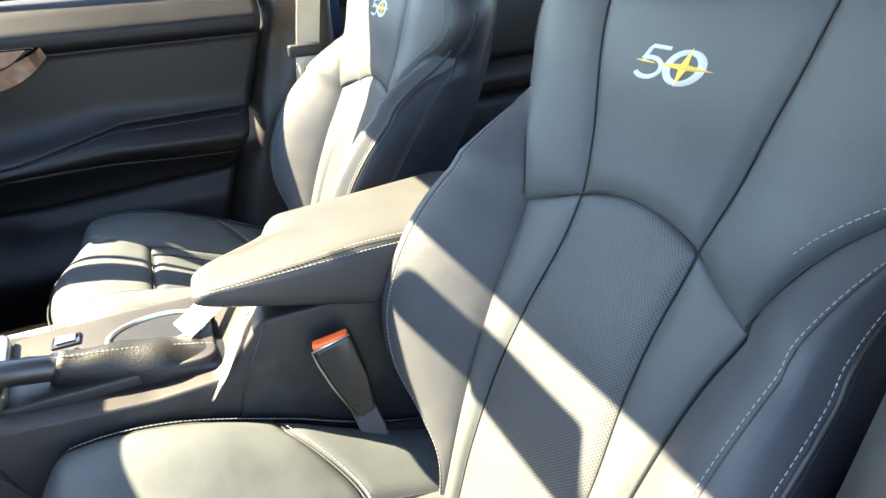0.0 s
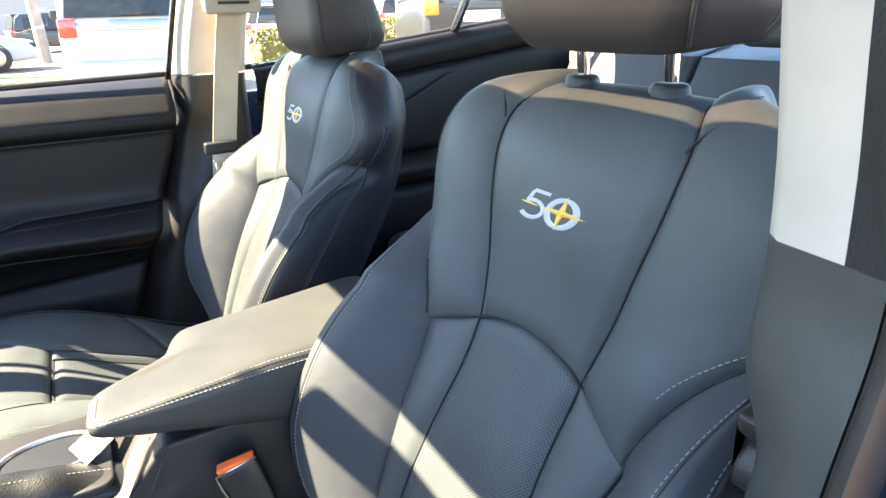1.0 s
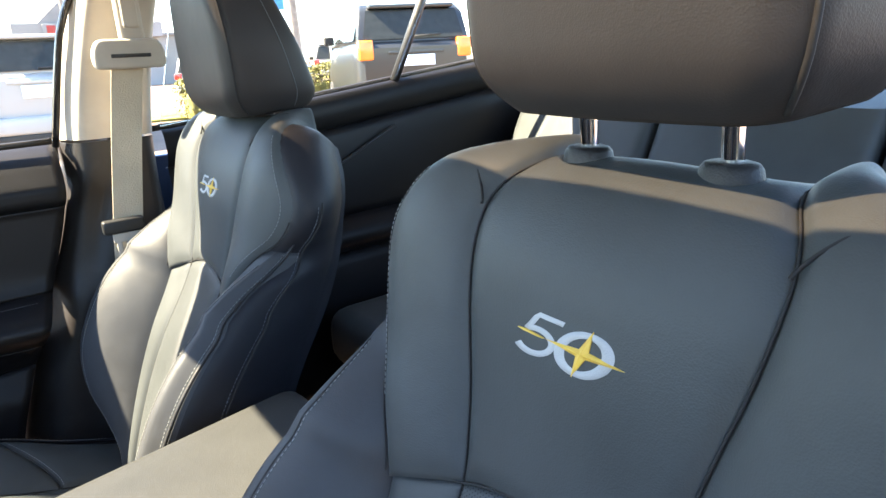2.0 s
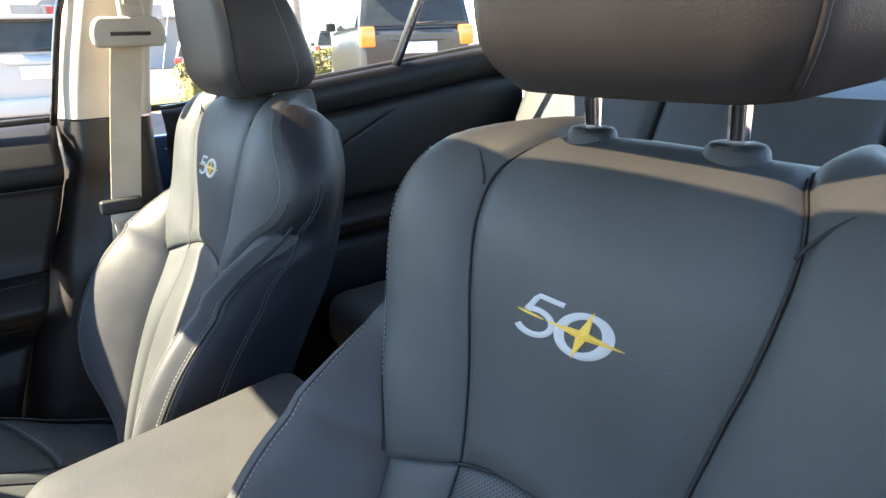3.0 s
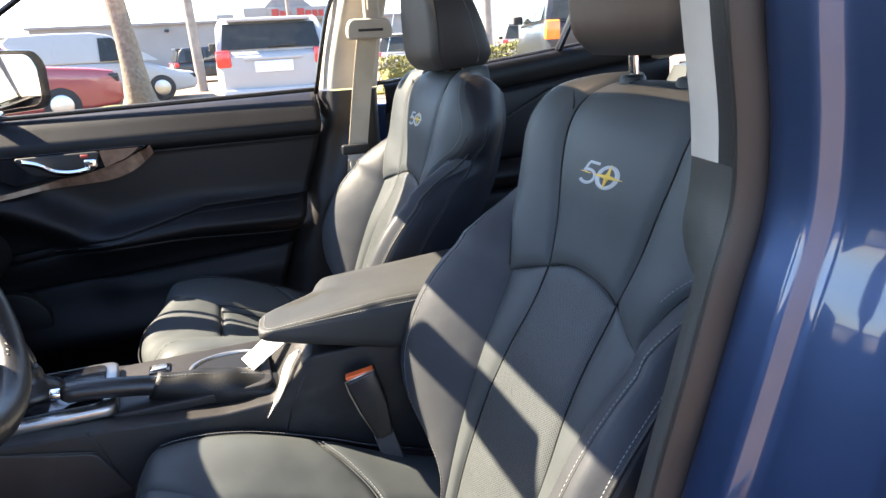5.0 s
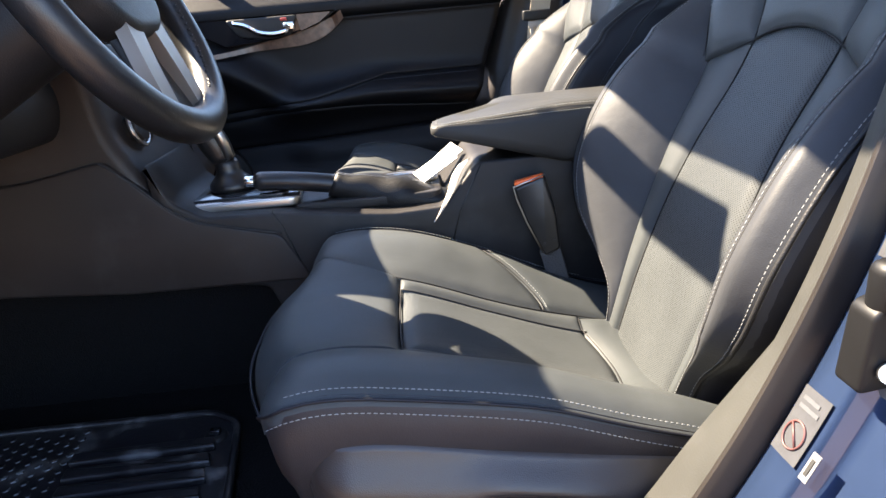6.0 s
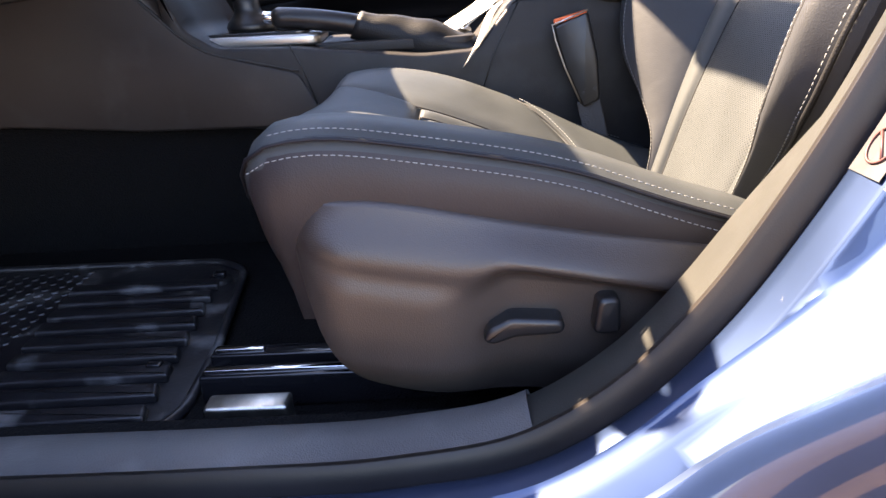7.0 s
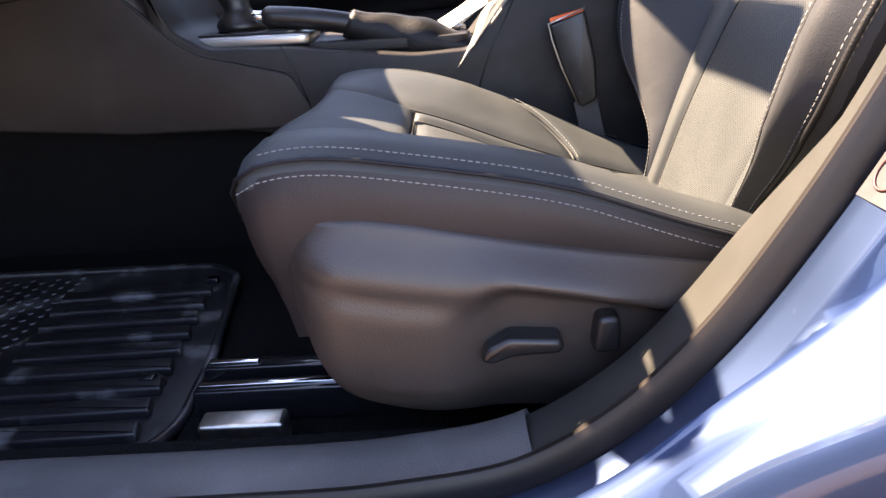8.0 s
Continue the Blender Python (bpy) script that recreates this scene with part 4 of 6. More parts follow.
# roof with the glass roof opening
ROOF_HOLE = (-0.034, 0.42, -0.02, 0.752)
rx0, rx1, ry0, ry1 = ROOF_HOLE
structure("roof_front", bm_box(-0.378, rx0, -0.21, 0.97, 1.435, 1.475, 0.012), HEADLINER, "pale roof lining behind the windscreen", "roof")
structure("roof_rear", bm_box(rx1, 1.25, -0.21, 0.97, 1.435, 1.475, 0.012), HEADLINER, "pale roof lining over the rear seat", "roof")
structure("roof_rail_near", bm_box(rx0, rx1, -0.21, ry0, 1.435, 1.475, 0.006), HEADLINER, "pale roof lining beside the glass roof", "roof")
structure("roof_rail_far", bm_box(rx0, rx1, ry1, 0.97, 1.435, 1.475, 0.006), HEADLINER, "pale roof lining beside the glass roof", "roof")
structure("roof_skin", joined(bm_box(-0.378, rx0 - 0.01, -0.24, 1.0, 1.480, 1.495), bm_box(rx1 + 0.01, 1.28, -0.24, 1.0, 1.480, 1.495), bm_box(rx0 - 0.01, rx1 + 0.01, -0.24, ry0 - 0.01, 1.480, 1.495), bm_box(rx0 - 0.01, rx1 + 0.01, ry1 + 0.01, 1.0, 1.480, 1.495)), BLUE, "metallic blue roof skin", "roof")
structure("glass_roof", bm_box(rx0 - 0.009, rx1 + 0.009, ry0 - 0.009, ry1 + 0.009, 1.481, 1.486), ROOF_GLASS, "smoked glass roof panel", "glass roof")


def quad(name, corners, mat, label, category, thick=0.004):
    a, b, c, d = (Vector(p) for p in corners)
    n = (b - a).cross(d - a).normalized() * thick
    v = [a, b, c, d, a + n, b + n, c + n, d + n]
    f = [(0, 1, 2, 3), (7, 6, 5, 4), (0, 4, 5, 1), (1, 5, 6, 2), (2, 6, 7, 3), (3, 7, 4, 0)]
    return tagged(mesh(name, v, f, mat, smooth=False), label, category, kind="structure")


quad("windscreen", [(-1.20, -0.27, 1.03), (-1.20, 1.03, 1.03), (-0.375, 0.96, 1.462), (-0.375, -0.20, 1.462)], WINDOW, "clear curved windscreen", "windscreen")


def beam(points, r, mat, name, label, category):
    v, f = tube(smooth_path(points, 16), r, 12)
    return tagged(mesh(name, v, f, mat), label, category, kind="structure")


beam([(-1.22, 1.06, 1.00), (-0.80, 1.04, 1.24), (-0.43, 0.99, 1.445)], 0.036, SOFT_PLASTIC, "windscreen_pillar_far", "dark windscreen pillar on the passenger side", "pillar")
beam([(-1.22, -0.30, 1.00), (-0.80, -0.28, 1.24), (-0.43, -0.225, 1.445)], 0.036, SOFT_PLASTIC, "windscreen_pillar_near", "dark windscreen pillar on the driver side", "pillar")
beam([(-0.45, 0.985, 1.43), (0.2, 0.985, 1.445), (0.9, 0.975, 1.43)], 0.032, PALE_TRIM, "roof_rail_trim", "pale trim along the far roof rail", "roof rail")

# the driver's door stands wide open, hinged at the front
driver_door = thing("driver_door", "metallic blue driver door standing wide open", "car door", (-1.06, -0.44, 0.36))
DOOR_TURN = pose(-1.06, -0.44, 0, 0, 0, -66)
door_shape = rounded([(0.0, 0.36), (0.0, 1.0), (1.08, 1.05), (1.12, 0.55), (0.98, 0.40)], 0.05)
for piece, lo, hi, grow, m, lab in (("door_shell", -0.05, 0.05, 1.0, BLUE, ""), ("inner_trim", 0.0502, 0.085, 0.94, DOOR_PLASTIC, "black inner door trim")):
    b = bm_prism([(0.54 + (x - 0.54) * grow, 0.70 + (z - 0.70) * grow) for x, z in door_shape], "y", lo, hi, 0.015)
    bmesh.ops.transform(b, matrix=DOOR_TURN, verts=b.verts)
    part(piece, b, m, driver_door, lab)
b = bm_box(0.35, 0.85, 0.0852, 0.13, 0.68, 0.75, 0.02)
bmesh.ops.transform(b, matrix=DOOR_TURN, verts=b.verts)
part("door_armrest", b, DOOR_LEATHER, driver_door)

# ---- passenger side pillar ----
pz = spline([0.40, 0.544, 0.775, 0.961, 1.06, 1.24, 1.44], [-0.10, -0.070, 0.018, 0.080, 0.088, 0.125, 0.185])
pr = spline([0.40, 0.544, 0.775, 0.961, 1.06, 1.24, 1.44], [0.26, 0.26, 0.25, 0.243, 0.246, 0.268, 0.320])


def pillar_piece(name, z0, z1, mat, label, recess):
    rows = []
    for z in np.linspace(z0, z1, 30):
        y0 = 1.075 - 0.5 * max(0.0, z - 1.06) * 0.55
        row = []
        x0, x1 = pz(z) + 0.006, pr(z)
        for t in np.linspace(0, 1, 22):
            x = x0 + (x1 - x0) * t
            y = y0 + 0.05 * math.exp(-((t / 0.10) ** 2)) + 0.02 * max(0.0, (t - 0.9) / 0.1) ** 2
            if recess:
                inx = math.exp(-(((x - (x0 + 0.045)) / 0.026) ** 4)) * math.exp(-(((z - 0.885) / 0.088) ** 6))
                y += 0.018 * inx
            row.append(Vector((x, y, z)))
        rows.append([row[0] + Vector((0, 0.07, 0))] + row + [row[-1] + Vector((0.0, 0.08, 0))])
    k = len(rows[0])
    v = [p for r_ in rows for p in r_]
    f = [(j * k + i, j * k + i + 1, (j + 1) * k + i + 1, (j + 1) * k + i) for j in range(len(rows) - 1) for i in range(k - 1)]
    return tagged(mesh(name, v, f, mat), label, "pillar trim", kind="structure")


pillar_piece("far_pillar_trim_lower", 0.38, 1.056, BLACK_PLASTIC, "black plastic lower pillar trim with a moulded hollow", True)
pillar_piece("far_pillar_trim_upper", 1.060, 1.45, PALE_TRIM, "pale grey upper pillar trim by the passenger seat", False)

# ---- passenger door ----
door = thing("passenger_door", "closed black front passenger door with padded armrest", "car door", (-0.4, 1.12, 0.40))
DOOR_X0 = -1.10


def pull_z(x):
    """Height of the swelling that runs from the handle down into the armrest."""
    return 0.735 + 0.125 * ease((-0.42 - x) / 0.32) + 0.02 * ease((-0.70 - x) / 0.2)


def door_y(x, z):
    """The inner face of the door, by height."""
    y = 1.078 + 0.85 * max(0.0, z - 0.985)
    y -= 0.022 * ease((z - 0.935) / 0.03) * (1 - ease((z - 1.02) / 0.04))
    k = ease((x + 0.60) / 0.18)
    arm = math.exp(-(((z - arm_mid(x)) / (0.046 if z < arm_mid(x) else 0.036)) ** 2))
    y -= 0.062 * arm * k
    swell = math.exp(-(((z - pull_z(x)) / 0.046) ** 2))
    y -= 0.050 * swell * (1 - 0.75 * k)
    y += 0.022 * math.exp(-(((z - 0.615) / 0.05) ** 2)) * math.exp(-(((x + 0.62) / 0.13) ** 4))
    y -= 0.020 * (1 - ease((z - 0.60) / 0.06))
    y -= 0.034 * math.exp(-(((z - 0.50) / 0.05) ** 2)) * ease((-0.12 - x) / 0.25)
    return y


def arm_mid(x):
    return (arm_top(x) + arm_bot(x)) / 2


def door_piece(name, zlo, zhi, mat, label, nx=70, nz=16, dip=0.004):
    rows = []
    for j, t in enumerate([0, *np.linspace(0, 1, nz), 1]):
        row = []
        for i, u in enumerate(np.linspace(0, 1, nx)):
            xr = pz(0.7) - 0.004
            x = DOOR_X0 + (xr - DOOR_X0) * u
            z = zlo(x) + (zhi(x) - zlo(x)) * t
            x = DOOR_X0 + (pz(z) - 0.004 - DOOR_X0) * u
            d = min(t, 1 - t) * (zhi(x) - zlo(x))
            y = door_y(x, z) + dip * math.exp(-((d / 0.006) ** 1.5)) + (0.02 if j in (0, nz + 1) else 0)
            row.append(Vector((x, y, z)))
        rows.append(row + [row[-1] + Vector((0, 0.07, 0))])
    k = len(rows[0])
    return mesh(name, [p for r_ in rows for p in r_], [(j * k + i, j * k + i + 1, (j + 1) * k + i + 1, (j + 1) * k + i) for j in range(len(rows) - 1) for i in range(k - 1)], mat, door, label)


belt_z = lambda x: 1.050 + 0.020 * (x + 0.3)
mid_z = lambda x: 0.948
arm_top = lambda x: 0.796 - 0.24 * max(0.0, -0.27 - x) + 0.14 * max(0.0, -0.46 - x)
arm_bot = lambda x: 0.704 + 0.024 * ease(-x / 0.40) - 0.10 * max(0.0, -0.46 - x)
low_z = lambda x: 0.664 - 0.05 * max(0.0, -x)
door_piece("upper_pad", mid_z, belt_z, DOOR_PLASTIC, "soft black upper door pad")
door_piece("door_insert", arm_top, mid_z, DOOR_LEATHER, "dark padded door insert", nz=30)
door_piece("door_armrest", arm_bot, arm_top, DOOR_LEATHER, "dark leather door armrest", nz=12)
door_piece("door_groove", low_z, arm_bot, DOOR_PLASTIC, "", nz=12)
door_piece("lower_panel", lambda x: 0.385, low_z, DOOR_PLASTIC, "black grained lower door panel", nz=26)
# silver sweep, handle bowl and handle
sweep = [(-0.98, 0.862), (-0.86, 0.868), (-0.78, 0.876), (-0.66, 0.878), (-0.58, 0.888), (-0.50, 0.898), (-0.43, 0.908), (-0.39, 0.922), (-0.36, 0.938), (-0.338, 0.954)]
sw = smooth_path([(x, door_y(x, z) - 0.010, z) for x, z in sweep], 40)
half = [0.006 + 0.020 * ease((18 - i) / 18) + 0.011 * ease((i - 22) / 10) * (1 - 0.7 * ease((i - 34) / 6)) for i in range(40)]
v, f = strip(sw, [Vector((0.3, 0, -1)).normalized() * h for h in half], lambda i: Vector((0, 1, 0)), 0.010)
o = mesh("brown_sweep", v, f, COPPER, door, "curved satin brown trim", smooth=False)
bowl = bm_prism(rounded([(-0.76, 0.966), (-0.64, 0.897), (-0.50, 0.908), (-0.405, 0.932), (-0.345, 0.966)], 0.012), "y", 1.046, 1.075, 0.004)
part("handle_bezel", bowl, SHINY_PLASTIC, door, "glossy dark patterned bezel")
hb = bm_prism(rounded([(-0.632, 0.962), (-0.60, 0.918), (-0.53, 0.908), (-0.470, 0.914), (-0.448, 0.962)], 0.014), "y", 1.040, 1.050, 0.004)
part("handle_bowl", hb, SOFT_PLASTIC, door)
part("bezel_pattern", bm_prism(rounded([(-0.452, 0.962), (-0.446, 0.922), (-0.395, 0.940), (-0.365, 0.962)], 0.004), "y", 1.0435, 1.048), COPPER, door, "brown patterned bezel end")
hl = smooth_path([(-0.610, 1.032, 0.953), (-0.580, 1.026, 0.945), (-0.545, 1.024, 0.925), (-0.51, 1.024, 0.920), (-0.475, 1.026, 0.925)], 20)
v, f = strip(hl, [Vector((0.2, 0, 1)).normalized() * 0.006] * 20, lambda i: Vector((0, 1, 0)), 0.008)
mesh("door_handle", v, f, CHROME, door, "polished chrome door handle")
part("lock_lever", bm_box(-0.486, -0.458, 1.026, 1.042, 0.926, 0.946, 0.004), CHROME, door, "chrome lock lever")
part("lock_mark", bm_box(-0.492, -0.476, 1.036, 1.042, 0.950, 0.957, 0.002), RED, door, "small red lock mark")
# arm rest stitch and speaker
v, f = stitches([[(x, door_y(x, arm_top(x) - 0.010) - 0.001, arm_top(x) - 0.010) for x in np.linspace(-0.60, 0.0, 60)]])
mesh("door_stitching", v, f, DARK_THREAD, door)
part("speaker_grille", bm_cyl((-0.72, 1.045, 0.56), (-0.72, 1.075, 0.56), 0.085, n=32, bevel=0.006), SOFT_PLASTIC, door)
# window
v, f = tube(smooth_path([(x, 1.112, belt_z(x) + 0.004) for x in np.linspace(-1.0, 0.078, 20)], 30), 0.006, 8)
mesh("window_seal", v, f, RUBBER, door, "black rubber window seal")
part("window_pane", bm_prism([(-0.98, 1.042), (0.088, 1.062), (0.125, 1.24), (0.165, 1.40), (-0.12, 1.415), (-0.36, 1.37), (-0.60, 1.26), (-0.96, 1.07)], "y", 1.118, 1.122), WINDOW, door, "clear side window pane")
for ob in door.children:
    if ob.name.startswith("window_pane"):
        for vv in ob.data.vertices:
            vv.co.y -= 0.30 * max(0.0, vv.co.z - 1.05)
fr = smooth_path([(0.083, 1.12, 1.05), (0.122, 1.07, 1.24), (0.165, 1.02, 1.40), (0.10, 1.005, 1.43), (-0.12, 1.00, 1.435), (-0.38, 1.01, 1.385), (-0.62, 1.05, 1.25), (-1.0, 1.11, 1.04)], 50)
v, f = tube(fr, 0.0065, 8)
mesh("window_frame", v, f, SHINY_PLASTIC, door, "black window frame")
v, f = tube([(-0.672, 1.115, 1.04), (-0.655, 1.085, 1.19), (-0.63, 1.06, 1.26)], 0.017, 8)
mesh("window_divider", v, f, SOFT_PLASTIC, door)

# outside mirror
mirror = thing("side_mirror", "dark outside mirror beyond the passenger window", "wing mirror", (-0.66, 1.26, 1.03))
MIRROR_AT = Matrix.Translation((-0.655, 1.255, 1.125)) @ Matrix((Vector((0.69, 0.72, 0)), Vector((0, 0, 1)), Vector((0.72, -0.69, 0)))).transposed().to_4x4()
shell = rounded([(-0.100, -0.078), (-0.108, 0.020), (-0.085, 0.078), (0.085, 0.074), (0.108, 0.040), (0.100, -0.072)], 0.035)
rings = []
for d, k in ((0.010, 0.985), (0.006, 1.0), (-0.020, 1.0), (-0.055, 0.94), (-0.085, 0.74), (-0.098, 0.42)):
    rings.append([MIRROR_AT @ Vector((u * k, w * k, d)) for u, w in shell])
v, f = loft(rings)
o = mesh("mirror_housing", v, f, SHINY_PLASTIC, mirror, "glossy dark mirror housing")
flat_by_angle(o, 50)
face = bm_prism([(-0.008 + u * 0.80, w * 0.86) for u, w in shell], "z", 0.0105, 0.0135, 0.001)
bmesh.ops.transform(face, matrix=MIRROR_AT, verts=face.verts)
part("mirror_glass", face, MIRROR, mirror, "silvered mirror glass", smooth=False)
part("mirror_foot", bm_box(-0.73, -0.66, 1.125, 1.21, 1.018, 1.062, 0.012), SHINY_PLASTIC, mirror)

# ---- rear door, rear seat, rear window ----
rear_door = thing("rear_door", "black trimmed rear door beyond the passenger seat", "car door", (0.65, 1.12, 0.40))
rb = lambda x: 1.062 + 0.115 * max(0.0, x - 0.28)


def rear_piece(name, zlo, zhi, mat, label="", bump=0.0):
    rows = []
    for j, t in enumerate([0, *np.linspace(0, 1, 12), 1]):
        row = []
        for x in np.linspace(0.262, 1.20, 40):
            z = zlo(x) + (zhi(x) - zlo(x)) * t
            y = 1.085 - bump * math.sin(math.pi * t) + (0.02 if j in (0, 13) else 0.0) + 0.004 * math.exp(-((min(t, 1 - t) * 14) ** 2))
            row.append(Vector((x, y, z)))
        rows.append(row)
    k = len(rows[0])
    return mesh(name, [p for r_ in rows for p in r_], [(j * k + i, j * k + i + 1, (j + 1) * k + i + 1, (j + 1) * k + i) for j in range(13) for i in range(k - 1)], mat, rear_door, label)


rear_piece("upper_pad", lambda x: rb(x) - 0.075, rb, DOOR_PLASTIC, "soft black upper pad", 0.012)
rear_piece("door_insert", lambda x: 0.80 + 0.03 * x, lambda x: rb(x) - 0.075, DOOR_LEATHER, "dark door insert", 0.006)
rear_piece("door_armrest", lambda x: 0.73, lambda x: 0.80 + 0.03 * x, DOOR_PLASTIC, "", 0.04)
rear_piece("lower_panel", lambda x: 0.36, lambda x: 0.73, DOOR_PLASTIC, "", 0.01)
v, f = tube([(0.45, 1.070, 0.985), (0.62, 1.066, 0.945), (0.78, 1.066, 1.02)], 0.004, 6)
mesh("pull_edge", v, f, SOFT_PLASTIC, rear_door)
v, f = tube([(x, 1.112, rb(x) + 0.003) for x in np.linspace(0.25, 1.10, 12)], 0.006, 8)
mesh("window_seal", v, f, RUBBER, rear_door)
part("window_pane", bm_prism([(0.262, 1.07), (0.80, 1.125), (0.905, 1.40), (0.33, 1.42)], "y", 1.09, 1.094), WINDOW, rear_door, "clear rear side pane")
part("quarter_pane", bm_prism([(0.82, 1.125), (1.12, 1.16), (1.05, 1.30), (0.92, 1.395)], "y", 1.09, 1.094), WINDOW, rear_door, "small clear quarter pane")
v, f = tube([(0.805, 1.095, 1.12), (0.855, 1.07, 1.25), (0.915, 1.04, 1.40)], 0.011, 8)
mesh("window_divider", v, f, SOFT_PLASTIC, rear_door, "dark upright window divider")
for ob in rear_door.children:
    if "pane" in ob.name:
        for vv in ob.data.vertices:
            vv.co.y -= 0.28 * max(0.0, vv.co.z - 1.10)
v, f = tube(smooth_path([(0.28, 1.01, 1.42), (0.6, 1.0, 1.43), (0.9, 1.005, 1.405), (1.05, 1.03, 1.31), (1.14, 1.06, 1.16)], 24), 0.012, 8)
mesh("window_frame", v, f, SHINY_PLASTIC, rear_door)

rear_seat = thing("rear_bench", "charcoal leather rear bench seat behind the front seats", "bench seat", (1.0, 0.38, 0.36))
for y0, y1 in ((-0.20, 0.16), (0.17, 0.59), (0.60, 1.02)):
    secs = []
    for t in np.linspace(0, 1, 16):
        z = 0.62 + 0.44 * t
        x = 0.98 + 0.17 * t
        r = 0.02
        o2 = rounded([(x, y0), (x, y1), (x + 0.14, y1), (x + 0.14, y0)], 0.03, 5)
        secs.append([(px - (0.018 * math.sin(math.pi * t)) * (1 if px < x + 0.05 else 0), py, z + (0.02 * t if px > x + 0.05 else 0)) for px, py in o2])
    v, f = loft(secs)
    o = mesh("backrest", v, f, LEATHER_SMOOTH, rear_seat)
    flat_by_angle(o, 50)
part("rear_cushion", bm_box(0.52, 1.02, -0.20, 1.02, 0.50, 0.64, 0.05, 5), LEATHER, rear_seat)
for yc in (0.0, 0.80):
    part("rear_headrest", bm_box(1.13, 1.23, yc - 0.13, yc + 0.13, 1.085, 1.21, 0.035, 5), LEATHER_SMOOTH, rear_seat, "low dark leather headrest")
part("rear_headrest", bm_box(1.13, 1.22, 0.27, 0.49, 1.085, 1.17, 0.03, 5), LEATHER_SMOOTH, rear_seat, "low dark leather headrest")
structure("parcel_shelf", bm_box(1.26, 1.80, -0.25, 1.03, 1.03, 1.06, 0.005), CARPET, "dark parcel shelf under the rear window", "shelf")
quad("rear_window", [(1.25, -0.16, 1.45), (1.25, 0.92, 1.45), (1.72, 0.98, 1.10), (1.72, -0.22, 1.10)], WINDOW, "clear sloping rear window", "rear window")
structure("boot_lid", bm_prism(rounded([(1.72, 1.05), (1.74, 1.10), (2.15, 1.12), (2.22, 1.05), (2.2, 0.6), (1.75, 0.6)], 0.03), "y", -0.30, 1.08, 0.02), BLUE, "metallic blue boot lid behind the rear window", "boot lid")
beam([(1.18, 1.08, 1.10), (1.10, 1.04, 1.28), (1.0, 0.99, 1.43)], 0.05, PALE_TRIM, "rear_pillar_far", "pale rear pillar trim", "pillar")
beam([(1.70, 1.03, 1.08), (1.45, 1.0, 1.28), (1.22, 0.97, 1.45)], 0.04, PALE_TRIM, "rear_pillar_back", "pale rear pillar trim beside the rear window", "pillar")

# ---- dashboard and steering wheel ----
dash = thing("dashboard", "black dashboard with brushed lower panels", "dashboard", (-0.95, 0.38, 0.36))
dp = rounded([(-0.84, 0.80), (-0.71, 0.80), (-0.69, 0.86), (-0.73, 0.965), (-0.84, 1.01), (-1.24, 1.02), (-1.24, 0.80)], 0.035)
part("glove_box", bm_prism(rounded([(-0.80, 0.60), (-0.67, 0.74), (-0.69, 0.802), (-1.2, 0.802), (-1.2, 0.60)], 0.03), "y", 0.605, 1.05, 0.02, 4), SOFT_PLASTIC, dash, "black glove box front")
part("upper_dash", bm_prism(dp, "y", -0.30, 1.05, 0.02, 4), SOFT_PLASTIC, dash)
stack = rounded([(-0.585, 0.690), (-0.640, 0.80), (-0.655, 0.94), (-0.80, 0.97), (-1.10, 0.97), (-1.10, 0.62), (-0.62, 0.62)], 0.02)
part("centre_fascia", bm_prism(stack, "y", 0.275, 0.60, 0.02, 4), CONSOLE_PLASTIC, dash, "brownish black centre stack")
for y, r in ((0.352, 0.027), (0.418, 0.019), (0.484, 0.027)):
    c = Vector((-0.640, y, 0.798))
    n_ = Vector((0.95, 0, 0.25)).normalized()
    kn = part("climate_knob", bm_cyl(c, c + n_ * 0.022, r * 0.8, n=28, bevel=0.002), BLACK_PLASTIC, dash, "round climate knob")
    v, f = tube([c + n_ * 0.016 + r * (math.cos(w) * Vector((0, 1, 0)) + math.sin(w) * Vector((-n_.z, 0, n_.x))) for w in np.linspace(0, 2 * math.pi, 28, endpoint=False)], 0.0035, 8, closed=True)
    mesh("knob_ring", v, f, SATIN, kn, "silver knob ring")
lowp = rounded([(-0.655, 0.768), (-0.615, 0.726), (-0.575, 0.684), (-0.545, 0.664), (-0.48, 0.646), (-0.417, 0.630), (-0.396, 0.588), (-0.378, 0.551), (-0.66, 0.556), (-0.855, 0.572), (-1.10, 0.56), (-1.10, 0.72), (-0.771, 0.748)], 0.012)
part("lower_side_panel", bm_prism(lowp, "y", 0.266, 0.30, 0.004), CONSOLE_PLASTIC, dash, "plain brownish black side panel by the footwell")
part("knee_panel", bm_prism(rounded([(-0.68, 0.72), (-0.72, 0.84), (-0.80, 0.84), (-0.90, 0.66), (-0.85, 0.64)], 0.02), "y", -0.28, 0.02, 0.015), BLACK_PLASTIC, dash, "black knee panel")
screen_o = bm_box(-0.672, -0.655, 0.30, 0.47, 0.855, 0.945, 0.004)
# unseen hood edge, added and sized to keep sun off the driver's cushion
part("shade_hood", bm_prism(rounded([(-0.650, 0.955), (-0.650, 1.045), (-0.68, 1.078), (-0.95, 1.05), (-0.95, 0.94)], 0.015), "y", -0.19, -0.071, 0.012, 4), SOFT_PLASTIC, dash, "unseen low black hood edge added to shade the cushion")
# the other two hoods are also shaped by the shadows they cast
part("instrument_hood", bm_prism(rounded([(-0.630, 0.985), (-0.632, 1.085), (-0.66, 1.120), (-0.72, 1.130), (-0.95, 1.03), (-0.95, 0.96), (-0.72, 0.93)], 0.02), "y", -0.07, 0.236, 0.02, 4), SOFT_PLASTIC, dash, "black instrument hood")
